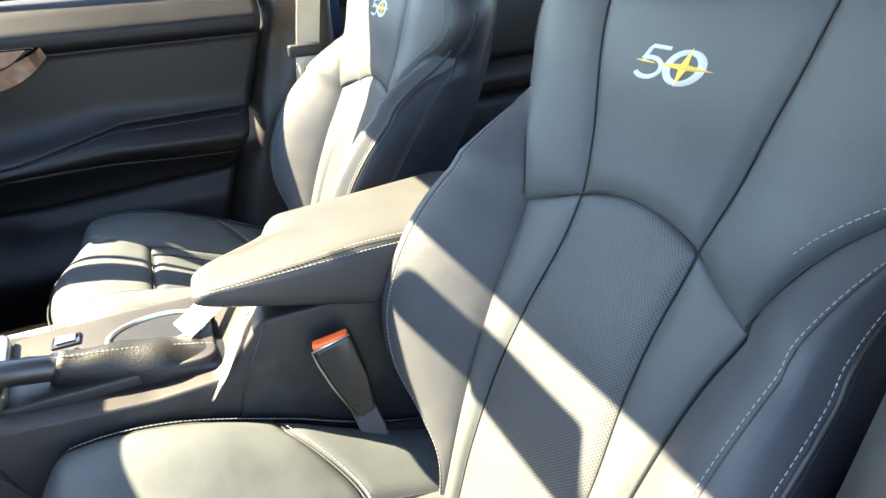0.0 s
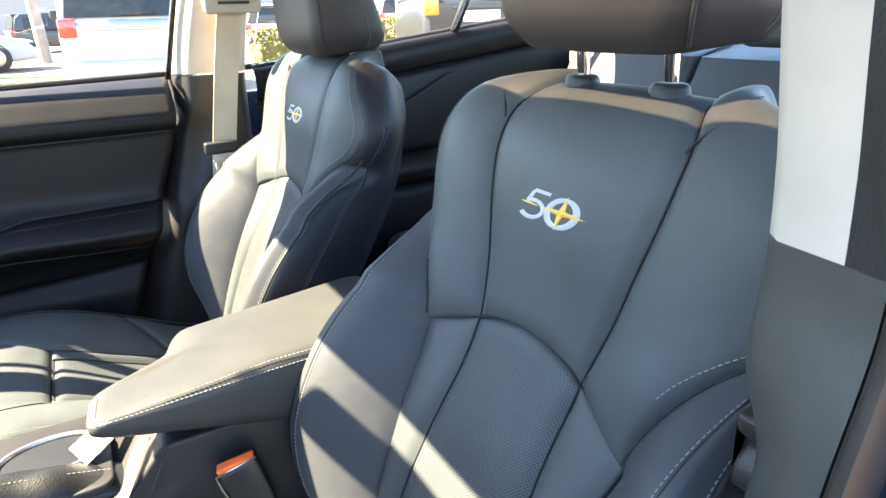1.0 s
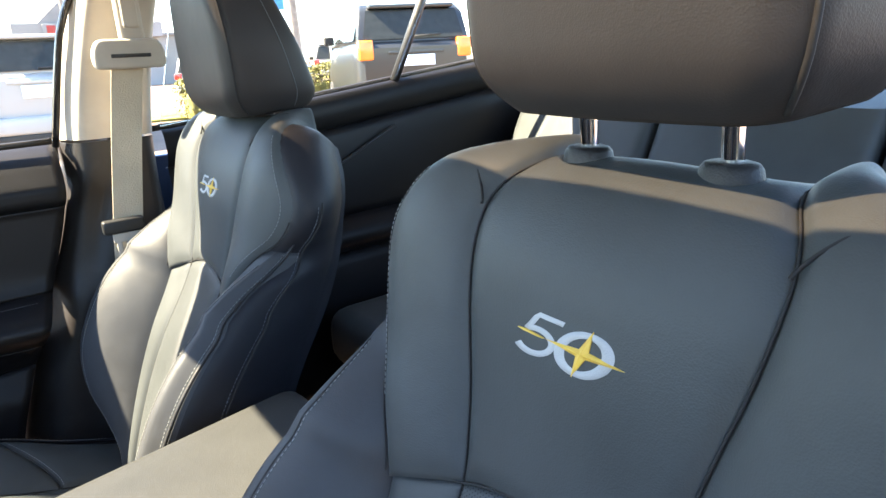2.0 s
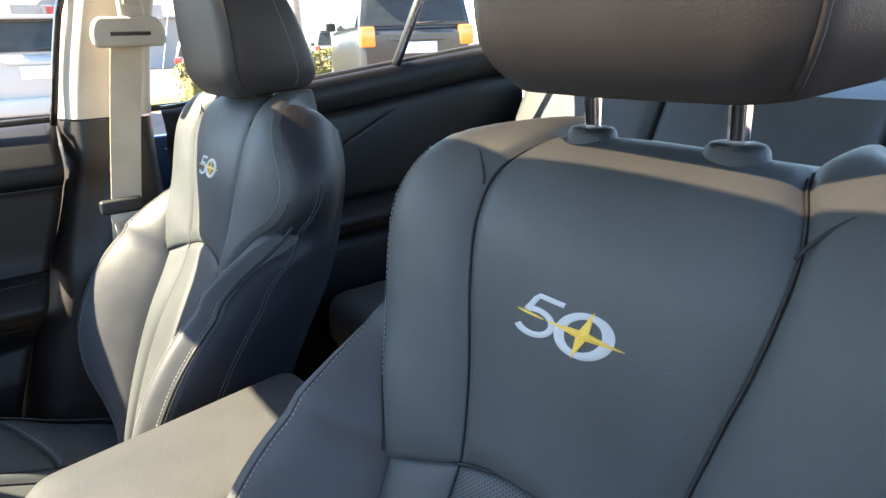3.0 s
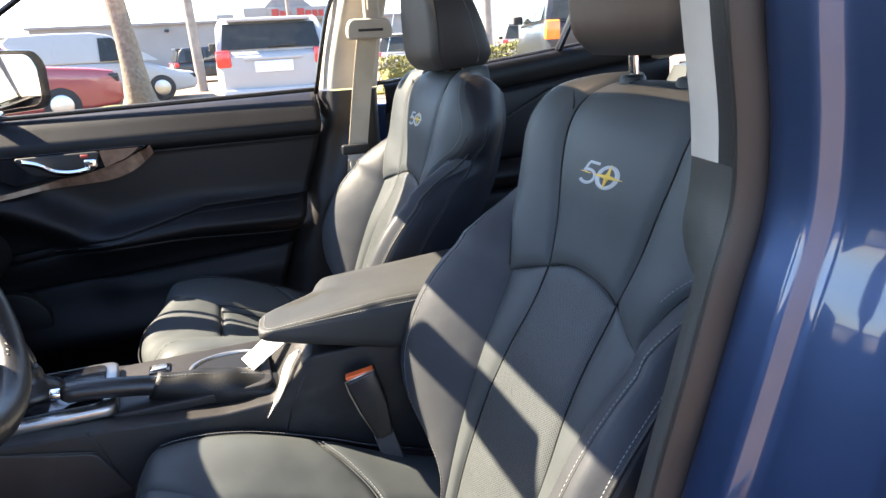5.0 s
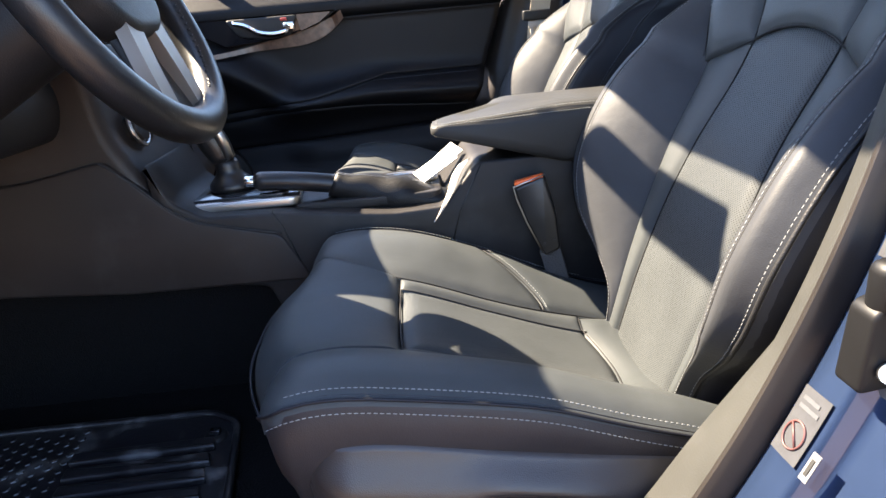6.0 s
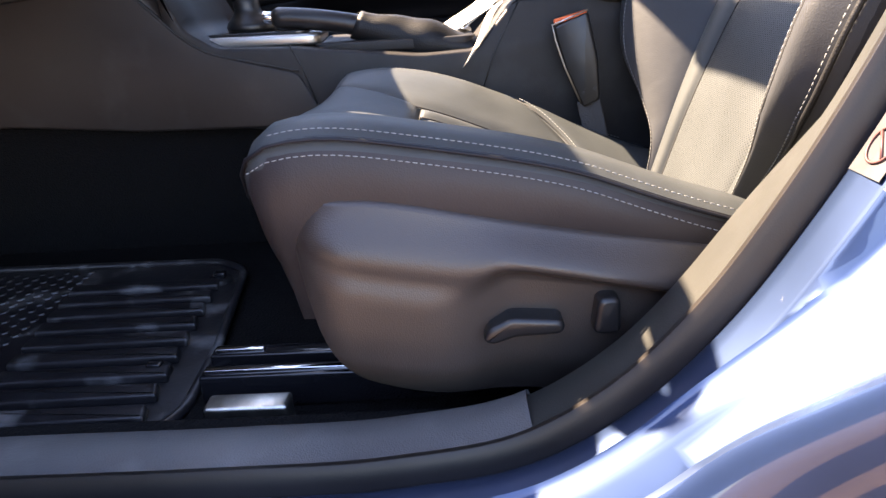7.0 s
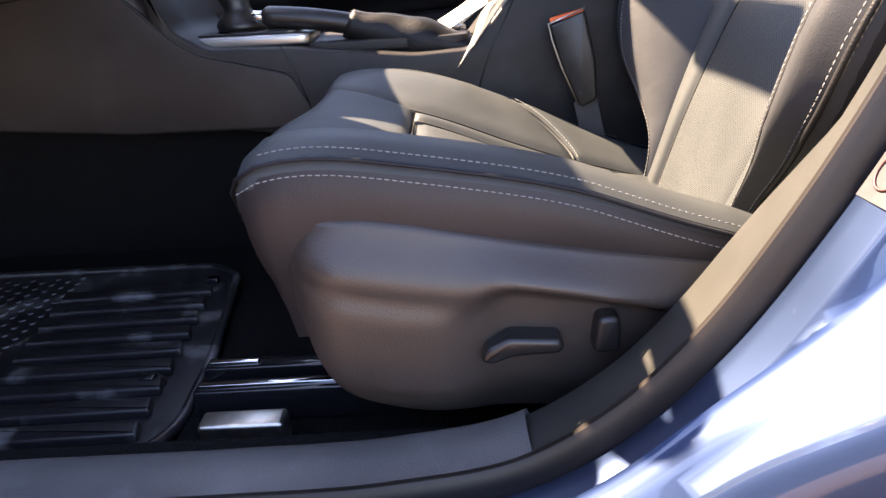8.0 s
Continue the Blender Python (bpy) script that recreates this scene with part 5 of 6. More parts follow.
part("display_hood", bm_prism(rounded([(-0.63, 0.97), (-0.625, 1.058), (-0.70, 1.075), (-0.95, 1.03), (-0.95, 0.96)], 0.012), "y", 0.262, 0.56, 0.02, 4), SOFT_PLASTIC, dash, "black display hood")
part("screen", screen_o, SHINY_PLASTIC, dash, "dark glossy display")

WC = Vector((-0.498, 0.032, 0.988))
WU = Vector((-0.42, 0, 0.908)).normalized()
WR = Vector((0, 1, 0))
WN = Vector((WU.z, 0, -WU.x))
wheel = thing("steering_wheel", "black leather steering wheel with silver spoke trim", "steering wheel", tuple(WC))


def on_wheel(r, w, h=0.0):
    return WC + r * (math.cos(w) * WR + math.sin(w) * WU) + h * WN


ring = [on_wheel(0.166, w) for w in np.linspace(0, 2 * math.pi, 72, endpoint=False)]
rr = [0.0178 + 0.0015 * abs(math.sin(w)) for w in np.linspace(0, 2 * math.pi, 72, endpoint=False)]
v, f = tube(ring, rr, 16, closed=True)
mesh("rim", v, f, BLACK_LEATHER, wheel, "thick black leather rim")
hub = rounded([(-0.086, 0.045), (-0.06, 0.064), (0.06, 0.064), (0.086, 0.045), (0.070, -0.04), (0.035, -0.065), (-0.035, -0.065), (-0.070, -0.04)], 0.02)
bm = bm_prism(hub, "z", -0.01, 0.030, 0.012, 4)
bmesh.ops.transform(bm, matrix=Matrix.Translation(WC - 0.012 * WN) @ Matrix((WR, WU, WN)).transposed().to_4x4(), verts=bm.verts)
hub_ob = part("hub", bm, SOFT_PLASTIC, wheel, "soft black airbag cover")
v, f = tube([WC + 0.020 * WN + 0.024 * math.cos(w) * WR + 0.016 * math.sin(w) * WU for w in np.linspace(0, 2 * math.pi, 32, endpoint=False)], 0.0022, 8, closed=True)
mesh("hub_badge_ring", v, f, CHROME, hub_ob, "oval chrome badge rim")
v = [WC + 0.019 * WN] + [WC + 0.019 * WN + 0.024 * math.cos(w) * WR + 0.016 * math.sin(w) * WU for w in np.linspace(0, 2 * math.pi, 32, endpoint=False)]
mesh("hub_badge", v, [(0, i + 1, (i + 1) % 32 + 1) for i in range(32)], BLUE, hub_ob, "plain blue oval badge", smooth=False)
for s_ in (1, -1):
    pts = [WC + s_ * 0.055 * WR + 0.010 * WU, WC + s_ * 0.10 * WR + 0.006 * WU - 0.004 * WN, WC + s_ * 0.160 * WR + 0.004 * WU - 0.010 * WN]
    v, f = strip(smooth_path(pts, 10), [WU * (0.026 - 0.006 * i / 9) for i in range(10)], lambda i: WN, 0.022)
    sp = mesh("spoke", v, f, SOFT_PLASTIC, wheel)
    flat_by_angle(sp)
    b = bm_prism(rounded([(0.075, -0.012), (0.075, 0.020), (0.125, 0.018), (0.130, -0.008)], 0.006), "z", 0.006, 0.014, 0.003)
    bmesh.ops.transform(b, matrix=Matrix.Translation(WC) @ Matrix((WR * s_, WU, WN)).transposed().to_4x4(), verts=b.verts)
    part("button_pad", b, SATIN, sp, "silver framed button pad")
for s_ in (1, -1):
    pts = [WC - 0.050 * WU + s_ * 0.03 * WR + 0.006 * WN, WC - 0.10 * WU + s_ * 0.040 * WR, WC - 0.157 * WU + s_ * 0.045 * WR - 0.006 * WN]
    v, f = strip(smooth_path(pts, 10), [WR * (0.017 - 0.003 * i / 9) for i in range(10)], lambda i: WN, 0.014)
    sp = mesh("lower_spoke", v, f, SPOKE_METAL, wheel, "curved satin silver lower spoke")
    flat_by_angle(sp)
b = bm_prism(rounded([(-0.040, -0.050), (0.040, -0.050), (0.050, -0.158), (-0.050, -0.158)], 0.01), "z", -0.016, -0.006, 0.003)
bmesh.ops.transform(b, matrix=Matrix.Translation(WC) @ Matrix((WR, WU, WN)).transposed().to_4x4(), verts=b.verts)
part("lower_spoke_cover", b, SOFT_PLASTIC, wheel)
for a0, a1 in ((0.15, 1.2), (-1.1, -0.1)):
    zig = [on_wheel(0.1500 + 0.006 * (i % 2), w, 0.0105 + 0.002 * (i % 2)) for i, w in enumerate(np.arange(a0, a1, 0.028))]
    v, f = tube(zig, 0.0017, 5)
    mesh("rim_stitching", v, f, INK, wheel, "zigzag black rim stitching")
part("steering_column", bm_cyl(WC - 0.02 * WN, WC - 0.22 * WN, 0.045, 0.06, n=24), SOFT_PLASTIC, dash, "black steering column cover")
v, f = tube([WC - 0.05 * WN + 0.05 * WR, WC - 0.052 * WN + 0.15 * WR - 0.02 * WU], [0.006, 0.009], 10)
mesh("wiper_stalk", v, f, SOFT_PLASTIC, dash)

visor = thing("sun_visor", "pale driver sun visor folded against the roof edge", "sun visor", (-0.40, 0.15, 1.44))
part("visor_pad", bm_box(-0.431, -0.355, -0.19, 0.555, 1.424, 1.4345, 0.004), HEADLINER, visor)

# rear-view mirror with its camera housing, and visors
rv = thing("rear_view_mirror", "black interior mirror below the windscreen header", "mirror", (-0.50, 0.38, 1.36))
part("mirror_shell", bm_prism(rounded([(0.282, 1.325), (0.287, 1.385), (0.507, 1.385), (0.512, 1.325)], 0.018), "x", -0.475, -0.445, 0.008), SOFT_PLASTIC, rv)
part("mirror_face", bm_prism(rounded([(0.290, 1.332), (0.294, 1.379), (0.500, 1.379), (0.504, 1.332)], 0.014), "x", -0.444, -0.442), MIRROR, rv, "silvered mirror face", smooth=False)
part("mirror_stem", bm_box(-0.50, -0.475, 0.365, 0.395, 1.35, 1.43, 0.006), SOFT_PLASTIC, rv)
part("camera_housing", bm_box(-0.56, -0.475, 0.28, 0.48, 1.412, 1.436, 0.010), SOFT_PLASTIC, rv, "black camera housing")

# ---- centre console ----
console = thing("centre_console", "black centre console with a padded armrest lid", "console", (-0.2, 0.38, 0.36))
body = rounded([(-0.60, 0.565), (-0.60, 0.76), (-0.572, 0.695), (-0.53, 0.668), (-0.42, 0.664), (-0.24, 0.645), (-0.16, 0.648), (-0.105, 0.712), (0.20, 0.715), (0.22, 0.58), (0.16, 0.40), (-0.4, 0.40), (-0.45, 0.545)], 0.012)
part("console_body", bm_prism(body, "y", 0.2695, 0.482, 0.005, 3), BLACK_PLASTIC, console)
v, f = tube([(-0.425, 0.2690, 0.668), (-0.412, 0.2685, 0.640), (-0.395, 0.2685, 0.585)], 0.0012, 6)
mesh("console_joint", v, f, INK, console)
v, f = tube(smooth_path([(-0.660, 0.2655, 0.766), (-0.615, 0.2655, 0.728), (-0.575, 0.2655, 0.686), (-0.545, 0.2655, 0.666), (-0.48, 0.2655, 0.648), (-0.415, 0.2655, 0.632)], 20), 0.0012, 6)
mesh("console_joint", v, f, INK, console)
v, f = tube([(-0.10, 0.2690, 0.708), (-0.135, 0.2685, 0.64), (-0.155, 0.2685, 0.58)], 0.0012, 6)
mesh("console_joint", v, f, INK, console)
part("shift_bezel", bm_prism(rounded([(-0.585, 0.30), (-0.585, 0.465), (-0.40, 0.465), (-0.385, 0.30)], 0.02), "z", 0.664, 0.680, 0.004), SATIN, console, "satin silver shifter surround")
part("shift_plate", bm_prism(rounded([(-0.572, 0.315), (-0.572, 0.45), (-0.415, 0.45), (-0.405, 0.315)], 0.018), "z", 0.680, 0.684, 0.001), SHINY_PLASTIC, console, "glossy black shifter plate")
cup = Vector((-0.225, 0.392, 0.6665))
v, f = tube([cup + Vector((0.060 * math.cos(w), 0.040 * math.sin(w), 0.001)) for w in np.linspace(0, 2 * math.pi, 40, endpoint=False)], 0.0042, 8, closed=True)
ring = mesh("cup_ring", v, f, SATIN, console, "oval silver cup holder ring")
# no real depth: a flat dark disc paints the shade of the cup well
v = [cup + Vector((0, 0, 0.0006))] + [cup + Vector((0.058 * math.cos(w), 0.038 * math.sin(w), 0.0006)) for w in np.linspace(0, 2 * math.pi, 40, endpoint=False)]
mesh("cup_shade_disc", v, [(0, i + 1, (i + 1) % 40 + 1) for i in range(40)], STOP_RUBBER, ring, "flat dark disc for the shade inside the cup holder", smooth=False)
for y in (0.385, 0.425):
    port = part("switch_panel", bm_box(-0.352, -0.318, y - 0.014, y + 0.014, 0.664, 0.669, 0.002), SHINY_PLASTIC, console, "small glossy switch panel")
    part("switch", bm_box(-0.347, -0.323, y - 0.009, y + 0.009, 0.669, 0.672, 0.001), SATIN, port)
part("tray_panel", bm_prism(rounded([(-0.40, 0.30), (-0.40, 0.47), (-0.16, 0.47), (-0.16, 0.30)], 0.02), "z", 0.650, 0.6655, 0.003), BLACK_PLASTIC, console)
secs = []
for t in np.linspace(0, 1, 9):
    z = 0.684 + 0.050 * t
    r = 0.034 - 0.020 * ease(t) + 0.003 * math.sin(9 * t)
    secs.append([(-0.508 - 0.004 * t + r * (1.2 if math.cos(w) > 0 else 1) * math.cos(w), 0.383 + r * math.sin(w), z) for w in np.linspace(0, 2 * math.pi, 20, endpoint=False)])
v, f = loft(secs)
mesh("shift_boot", v, f, BLACK_LEATHER, console, "gathered black leather shifter boot")
secs = []
for t in np.linspace(0, 1, 10):
    c = Vector((-0.512 - 0.030 * t, 0.383, 0.732 + 0.075 * t))
    a, b = 0.014 + 0.010 * math.sin(math.pi * (0.15 + 0.75 * t)), 0.012 + 0.010 * math.sin(math.pi * (0.2 + 0.7 * t))
    secs.append([c + Vector((a * math.cos(w), b * math.sin(w), 0.006 * math.cos(w))) for w in np.linspace(0, 2 * math.pi, 20, endpoint=False)])
v, f = loft(secs)
kn = mesh("shift_knob", v, f, BLACK_LEATHER, console, "black leather shift knob")
v, f = strip(smooth_path([(-0.500, 0.372, 0.735), (-0.502, 0.360, 0.765), (-0.522, 0.360, 0.800), (-0.545, 0.366, 0.812)], 14), [Vector((0.8, 0.1, 0.5)).normalized() * 0.007] * 14, lambda i: Vector((0, 1, 0)), 0.006)
mesh("knob_trim", v, f, SATIN, kn, "satin silver knob trim")

# console edge strip; its pale colour stands in for the sun's highlight
rib = smooth_path([(-0.122, 0.300, 0.708), (-0.134, 0.288, 0.698), (-0.150, 0.272, 0.668), (-0.162, 0.266, 0.648), (-0.176, 0.266, 0.628)], 16)
v, f = strip(rib, [Vector((0.0075 - 0.0003 * i, 0, 0.0035)) for i in range(16)], lambda i: Vector((0.2, -1, 0.2)).normalized(), 0.008)
o = mesh("sunlit_console_edge", v, f, PALE_TRIM, console, "curved console edge under the armrest, its sunlit highlight coloured pale", smooth=False)

outl = rounded([(-0.174, 0.248), (-0.166, 0.322), (-0.085, 0.345), (-0.062, 0.412), (0.235, 0.470), (0.255, 0.262), (0.05, 0.250)], 0.022, 6)
secs = []
for h, inset in ((0.0, 0.012), (0.006, 0.004), (0.018, 0.0), (0.055, 0.0), (0.066, 0.003), (0.073, 0.010), (0.076, 0.022), (0.077, 0.05)):
    cx, cy = 0.02, 0.345
    sec = []
    for x, y in outl:
        d = math.hypot(x - cx, y - cy)
        k = 1 - inset / d
        base = 0.702 + 0.056 * ease((-0.03 - x) / 0.15)
        top = 0.792 - 0.016 * ease((-0.06 - x) / 0.12) - 0.006 * ease((x - 0.08) / 0.1)
        sec.append((cx + (x - cx) * k, cy + (y - cy) * k, base + (top - base) * h / 0.077))
    secs.append(sec)
v, f = loft(secs)
lid = mesh("armrest_lid", v, f, ARM_LEATHER, console, "padded dark leather armrest lid")
flat_by_angle(lid, 60)
for edge, off in (([Vector(p) for p in secs[4]], (0, -0.0010, 0.001)), ([Vector(p) for p in secs[5]], (0.0, -0.0006, 0.0012))):
    v, f = stitches([[p + Vector(off) for p in edge[-14:] + edge[:9]]])
    mesh("armrest_stitching", v, f, THREAD, lid, "pale double stitching")

# handbrake
hbk = thing("handbrake", "black leather handbrake lever with gathered boot", "handbrake", (-0.33, 0.33, 0.67))
v, f = tube(smooth_path([(-0.458, 0.33, 0.703), (-0.44, 0.33, 0.702), (-0.40, 0.33, 0.698), (-0.35, 0.33, 0.690), (-0.325, 0.33, 0.685)], 16), [0.010] + [0.0155] * 14 + [0.016], 14)
mesh("lever", v, f, BLACK_LEATHER, hbk, "smooth black lever grip")
part("release_button", bm_cyl((-0.472, 0.33, 0.7045), (-0.456, 0.33, 0.7035), 0.0085, n=20, bevel=0.001), CHROME, hbk, "chrome release button")
secs = []
for t in np.linspace(0, 1, 26):
    c = Vector((-0.335 + 0.185 * t, 0.33, 0.687 - 0.030 * t - 0.006 * math.sin(t * 3)))
    ry, rz_ = 0.019 + 0.014 * ease(t * 1.5), 0.019 + 0.012 * ease(t * 2) - 0.018 * ease((t - 0.5) * 2)
    sec = []
    for w in np.linspace(0, 2 * math.pi, 28, endpoint=False):
        fold = 1 + 0.05 * math.sin(14 * t * (1 + 0.3 * math.sin(w)) + 2 * w) * ease(t * 6)
        sec.append(c + Vector((0.010 * math.sin(w), ry * fold * math.cos(w), rz_ * fold * math.sin(w) - 0.012 * t)))
    secs.append(sec)
v, f = loft(secs)
mesh("boot", v, f, BOOT_LEATHER, hbk, "gathered black leather boot")
v, f = stitches([[(-0.33 + 0.17 * t, 0.322, 0.7045 - 0.036 * t + 0.004 * math.sin(t * 3)) for t in np.linspace(0, 1, 20)]])
mesh("boot_stitching", v, f, THREAD, hbk)

papers = thing("paper_tag", "folded white paper tags beside the handbrake", "paper", (-0.16, 0.36, 0.665))
for i, (dx, dz, tilt) in enumerate(((0, 0, 26), (0.012, 0.006, 33))):
    b = bm_box(-0.036, 0.036, -0.018, 0.018, -0.0010, 0.0010, 0.0004, 1)
    bmesh.ops.transform(b, matrix=pose(-0.165 + dx, 0.372 + 0.01 * i, 0.690 + dz, 18, -tilt, 20), verts=b.verts)
    part("sheet", b, WHITE_PAPER, papers, smooth=False)

# belt buckle
bk = thing("belt_buckle", "black belt buckle with an orange release button", "seat belt buckle", (0.0, 0.235, 0.56))
tilt = pose(-0.033, 0.232, 0.684, 0, -14, -12)
shape = rounded([(-0.024, -0.002), (0.024, 0.004), (0.024, -0.060), (0.016, -0.112), (-0.008, -0.118), (-0.020, -0.060)], 0.006)
b = bm_prism(shape, "y", -0.013, 0.013, 0.004)
bmesh.ops.transform(b, matrix=tilt, verts=b.verts)
part("buckle_body", b, BLACK_LEATHER, bk)
b = bm_box(-0.022, 0.022, -0.011, 0.004, 0.0, 0.0062, 0.002)
bmesh.ops.transform(b, matrix=tilt, verts=b.verts)
part("release_button", b, ORANGE, bk, "bright orange release button")
v, f = tube([tilt @ Vector(p) for p in ((0.0245, -0.0125, 0.006), (-0.0245, -0.0125, 0.0), (-0.0245, -0.0125, -0.02), (-0.0205, -0.0125, -0.058), (-0.010, -0.0125, -0.112))], 0.0012, 6)
mesh("buckle_edge", v, f, SATIN, bk, "bright worn edge")
for u, w in ((-0.004, -0.098), (0.012, -0.096)):
    part("rivet", bm_cyl(tilt @ Vector((u, -0.0125, w)), tilt @ Vector((u, -0.0142, w)), 0.0025, n=10), INK, bk)
b = bm_box(-0.016, 0.016, -0.004, 0.004, -0.20, -0.11, 0.002)
bmesh.ops.transform(b, matrix=tilt, verts=b.verts)
part("buckle_stalk", b, DARK_BELT, bk)

# ---- seat belts ----
pb = thing("passenger_belt", "grey seat belt hanging on the far pillar", "seat belt", (0.18, 1.02, 0.50))
line = smooth_path([(0.208, 0.990, 1.205), (0.188, 1.008, 1.08), (0.168, 1.016, 0.95), (0.156, 1.018, 0.87), (0.14, 1.022, 0.70), (0.12, 1.03, 0.52)], 30)
v, f = strip(line, [Vector((0.0255, 0, 0.002))] * 30, lambda i: Vector((0.15, -1, 0.1)).normalized(), 0.0016)
mesh("webbing", v, f, BELT, pb, "pale grey webbing", smooth=False)
ears = rounded([(0.152, 1.180), (0.150, 1.206), (0.160, 1.228), (0.256, 1.228), (0.266, 1.206), (0.264, 1.180)], 0.016)
dr = joined(bm_prism(ears, "y", 0.962, 0.988, 0.006, 3), bm_box(0.198, 0.238, 0.968, 0.990, 1.210, 1.318, 0.008, 4), bm_box(0.205, 0.231, 0.962, 0.970, 1.245, 1.300, 0.004))
part("belt_guide", dr, PALE_TRIM, pb, "pale plastic belt guide")
part("guide_slot", bm_box(0.178, 0.240, 0.9595, 0.964, 1.198, 1.204, 0.001), INK, pb)
part("belt_stop", bm_box(0.116, 0.186, 0.994, 1.014, 0.897, 0.922, 0.005), SOFT_PLASTIC, pb, "black belt stop")
tg = joined(*[bm_box(x0, x1, 1.000, 1.006, z0, z1, 0.0015) for x0, x1, z0, z1 in ((0.130, 0.178, 0.880, 0.896), (0.134, 0.143, 0.845, 0.882), (0.150, 0.156, 0.845, 0.882), (0.163, 0.172, 0.845, 0.882), (0.134, 0.172, 0.838, 0.850))])
part("tongue", tg, PALE_TRIM, pb, "pale slotted belt tongue")

db = thing("driver_belt", "grey seat belt on the driver side pillar", "seat belt", (0.17, -0.24, 0.60))
line = smooth_path([(0.196, -0.230, 1.215), (0.216, -0.238, 1.10), (0.222, -0.242, 0.99), (0.210, -0.242, 0.92), (0.202, -0.242, 0.875), (0.192, -0.240, 0.78), (0.192, -0.238, 0.60)], 36)
v, f = strip(line, [Vector((0.020, 0.009, 0))] * 36, lambda i: Vector((-0.41, 0.91, 0)), 0.0016)
mesh("webbing", v, f, BELT, db, smooth=False)
part("belt_guide", bm_box(0.148, 0.205, -0.245, -0.218, 1.198, 1.236, 0.012, 4), PALE_TRIM, db, "pale round belt guide")
part("tongue_cover", bm_prism(rounded([(0.172, 0.958), (0.208, 0.960), (0.220, 0.936), (0.212, 0.912), (0.176, 0.904), (0.178, 0.92), (0.188, 0.934), (0.176, 0.944)], 0.007), "y", -0.262, -0.240, 0.005), BLACK_PLASTIC, db, "black tongue cover")
part("tongue", bm_prism(rounded([(0.202, 0.912), (0.226, 0.905), (0.222, 0.865), (0.202, 0.868)], 0.004), "y", -0.254, -0.250, 0.001), ZINC, db, "steel belt tongue")

# ---- striker and labels on the jamb ----
st = thing("door_striker", "zinc plated door striker bolted to the jamb", "door striker", (0.09, -0.41, 0.85))
NJ = Vector((-0.95, 0.0, 0.25)).normalized()
jx = lambda z: 0.085 + 0.30 * (z - 0.857)
TJ = Vector((0.26, 0.0, 0.965)).normalized()


def on_jamb(y, h, out):
    return Vector((jx(0.857) + 0.006, y, 0.838)) + TJ * h + NJ * out


def jamb_plate(outline, lo, hi, bevel=0.0):
    b = bm_prism(outline, "z", lo, hi, bevel)
    bmesh.ops.transform(b, matrix=Matrix.Translation(on_jamb(-0.412, 0, 0)) @ Matrix((Vector((0, -1, 0)), TJ, NJ)).transposed().to_4x4(), verts=b.verts)
    return b


part("plate", jamb_plate(rounded([(-0.026, 0.006), (-0.018, 0.034), (0.008, 0.036), (0.030, 0.012), (0.030, -0.018), (0.012, -0.036), (-0.018, -0.030)], 0.005), 0.0, 0.003, 0.001), ZINC, st)
lp = [on_jamb(-0.412 + y, h, o) for y, h, o in ((0.012, 0.026, 0.003), (0.010, 0.018, 0.010), (0.014, 0.004, 0.020), (0.015, -0.006, 0.023), (0.006, -0.011, 0.025), (-0.014, -0.010, 0.024), (-0.020, -0.006, 0.017), (-0.018, -0.004, 0.003))]
v, f = tube(smooth_path(lp, 40), 0.0040, 12)
mesh("loop", v, f, ZINC, st, "bent steel loop")
for y, h in ((-0.010, 0.016), (-0.004, -0.025)):
    b = bm_cyl(on_jamb(-0.412 + y, h, 0.002), on_jamb(-0.412 + y, h, 0.0055), 0.0080, 0.0066, n=20, bevel=0.001)
    screw = part("screw", b, ZINC, st)
    for u, w in ((TJ, Vector((0, 1, 0))), (Vector((0, 1, 0)), TJ)):
        c = on_jamb(-0.412 + y, h, 0.0058)
        vv, ff = strip([c - u * 0.0042, c + u * 0.0042], [w * 0.0010] * 2, lambda i: NJ, 0.0008)
        mesh("slot", vv, ff, INK, screw, smooth=False)

st.scale = (0.88, 0.88, 0.88)

lb = thing("jamb_label", "white sticker with a yellow block and grey bars", "label", (0.09, -0.41, 0.78))
part("paper", jamb_plate(rounded([(-0.034, -0.042), (0.034, -0.050), (0.036, -0.150), (-0.036, -0.150)], 0.004), 0.0, 0.0012), LABEL_WHITE, lb, smooth=False)
part("red_frame", jamb_plate([(0.002, -0.051), (0.032, -0.053), (0.032, -0.086), (0.002, -0.086)], 0.0012, 0.0017), RED, lb, smooth=False)
for i in range(4):
    u = 0.0042 + 0.0066 * i
    part("yellow_bar", jamb_plate([(u, -0.0555), (u + 0.0060, -0.0555), (u + 0.0060, -0.082), (u, -0.082)], 0.0017, 0.0022), YELLOW, lb, smooth=False)
part("dark_band", jamb_plate([(-0.032, -0.050), (-0.027, -0.050), (-0.026, -0.145), (-0.031, -0.145)], 0.0012, 0.0018), INK, lb, smooth=False)
part("yellow_band", jamb_plate([(-0.026, -0.055), (-0.022, -0.055), (-0.021, -0.140), (-0.025, -0.140)], 0.0012, 0.0018), YELLOW, lb, smooth=False)
part("grey_block", jamb_plate([(-0.004, -0.105), (0.026, -0.105), (0.026, -0.140), (-0.004, -0.140)], 0.0012, 0.0018), GREY_INK, lb, smooth=False)

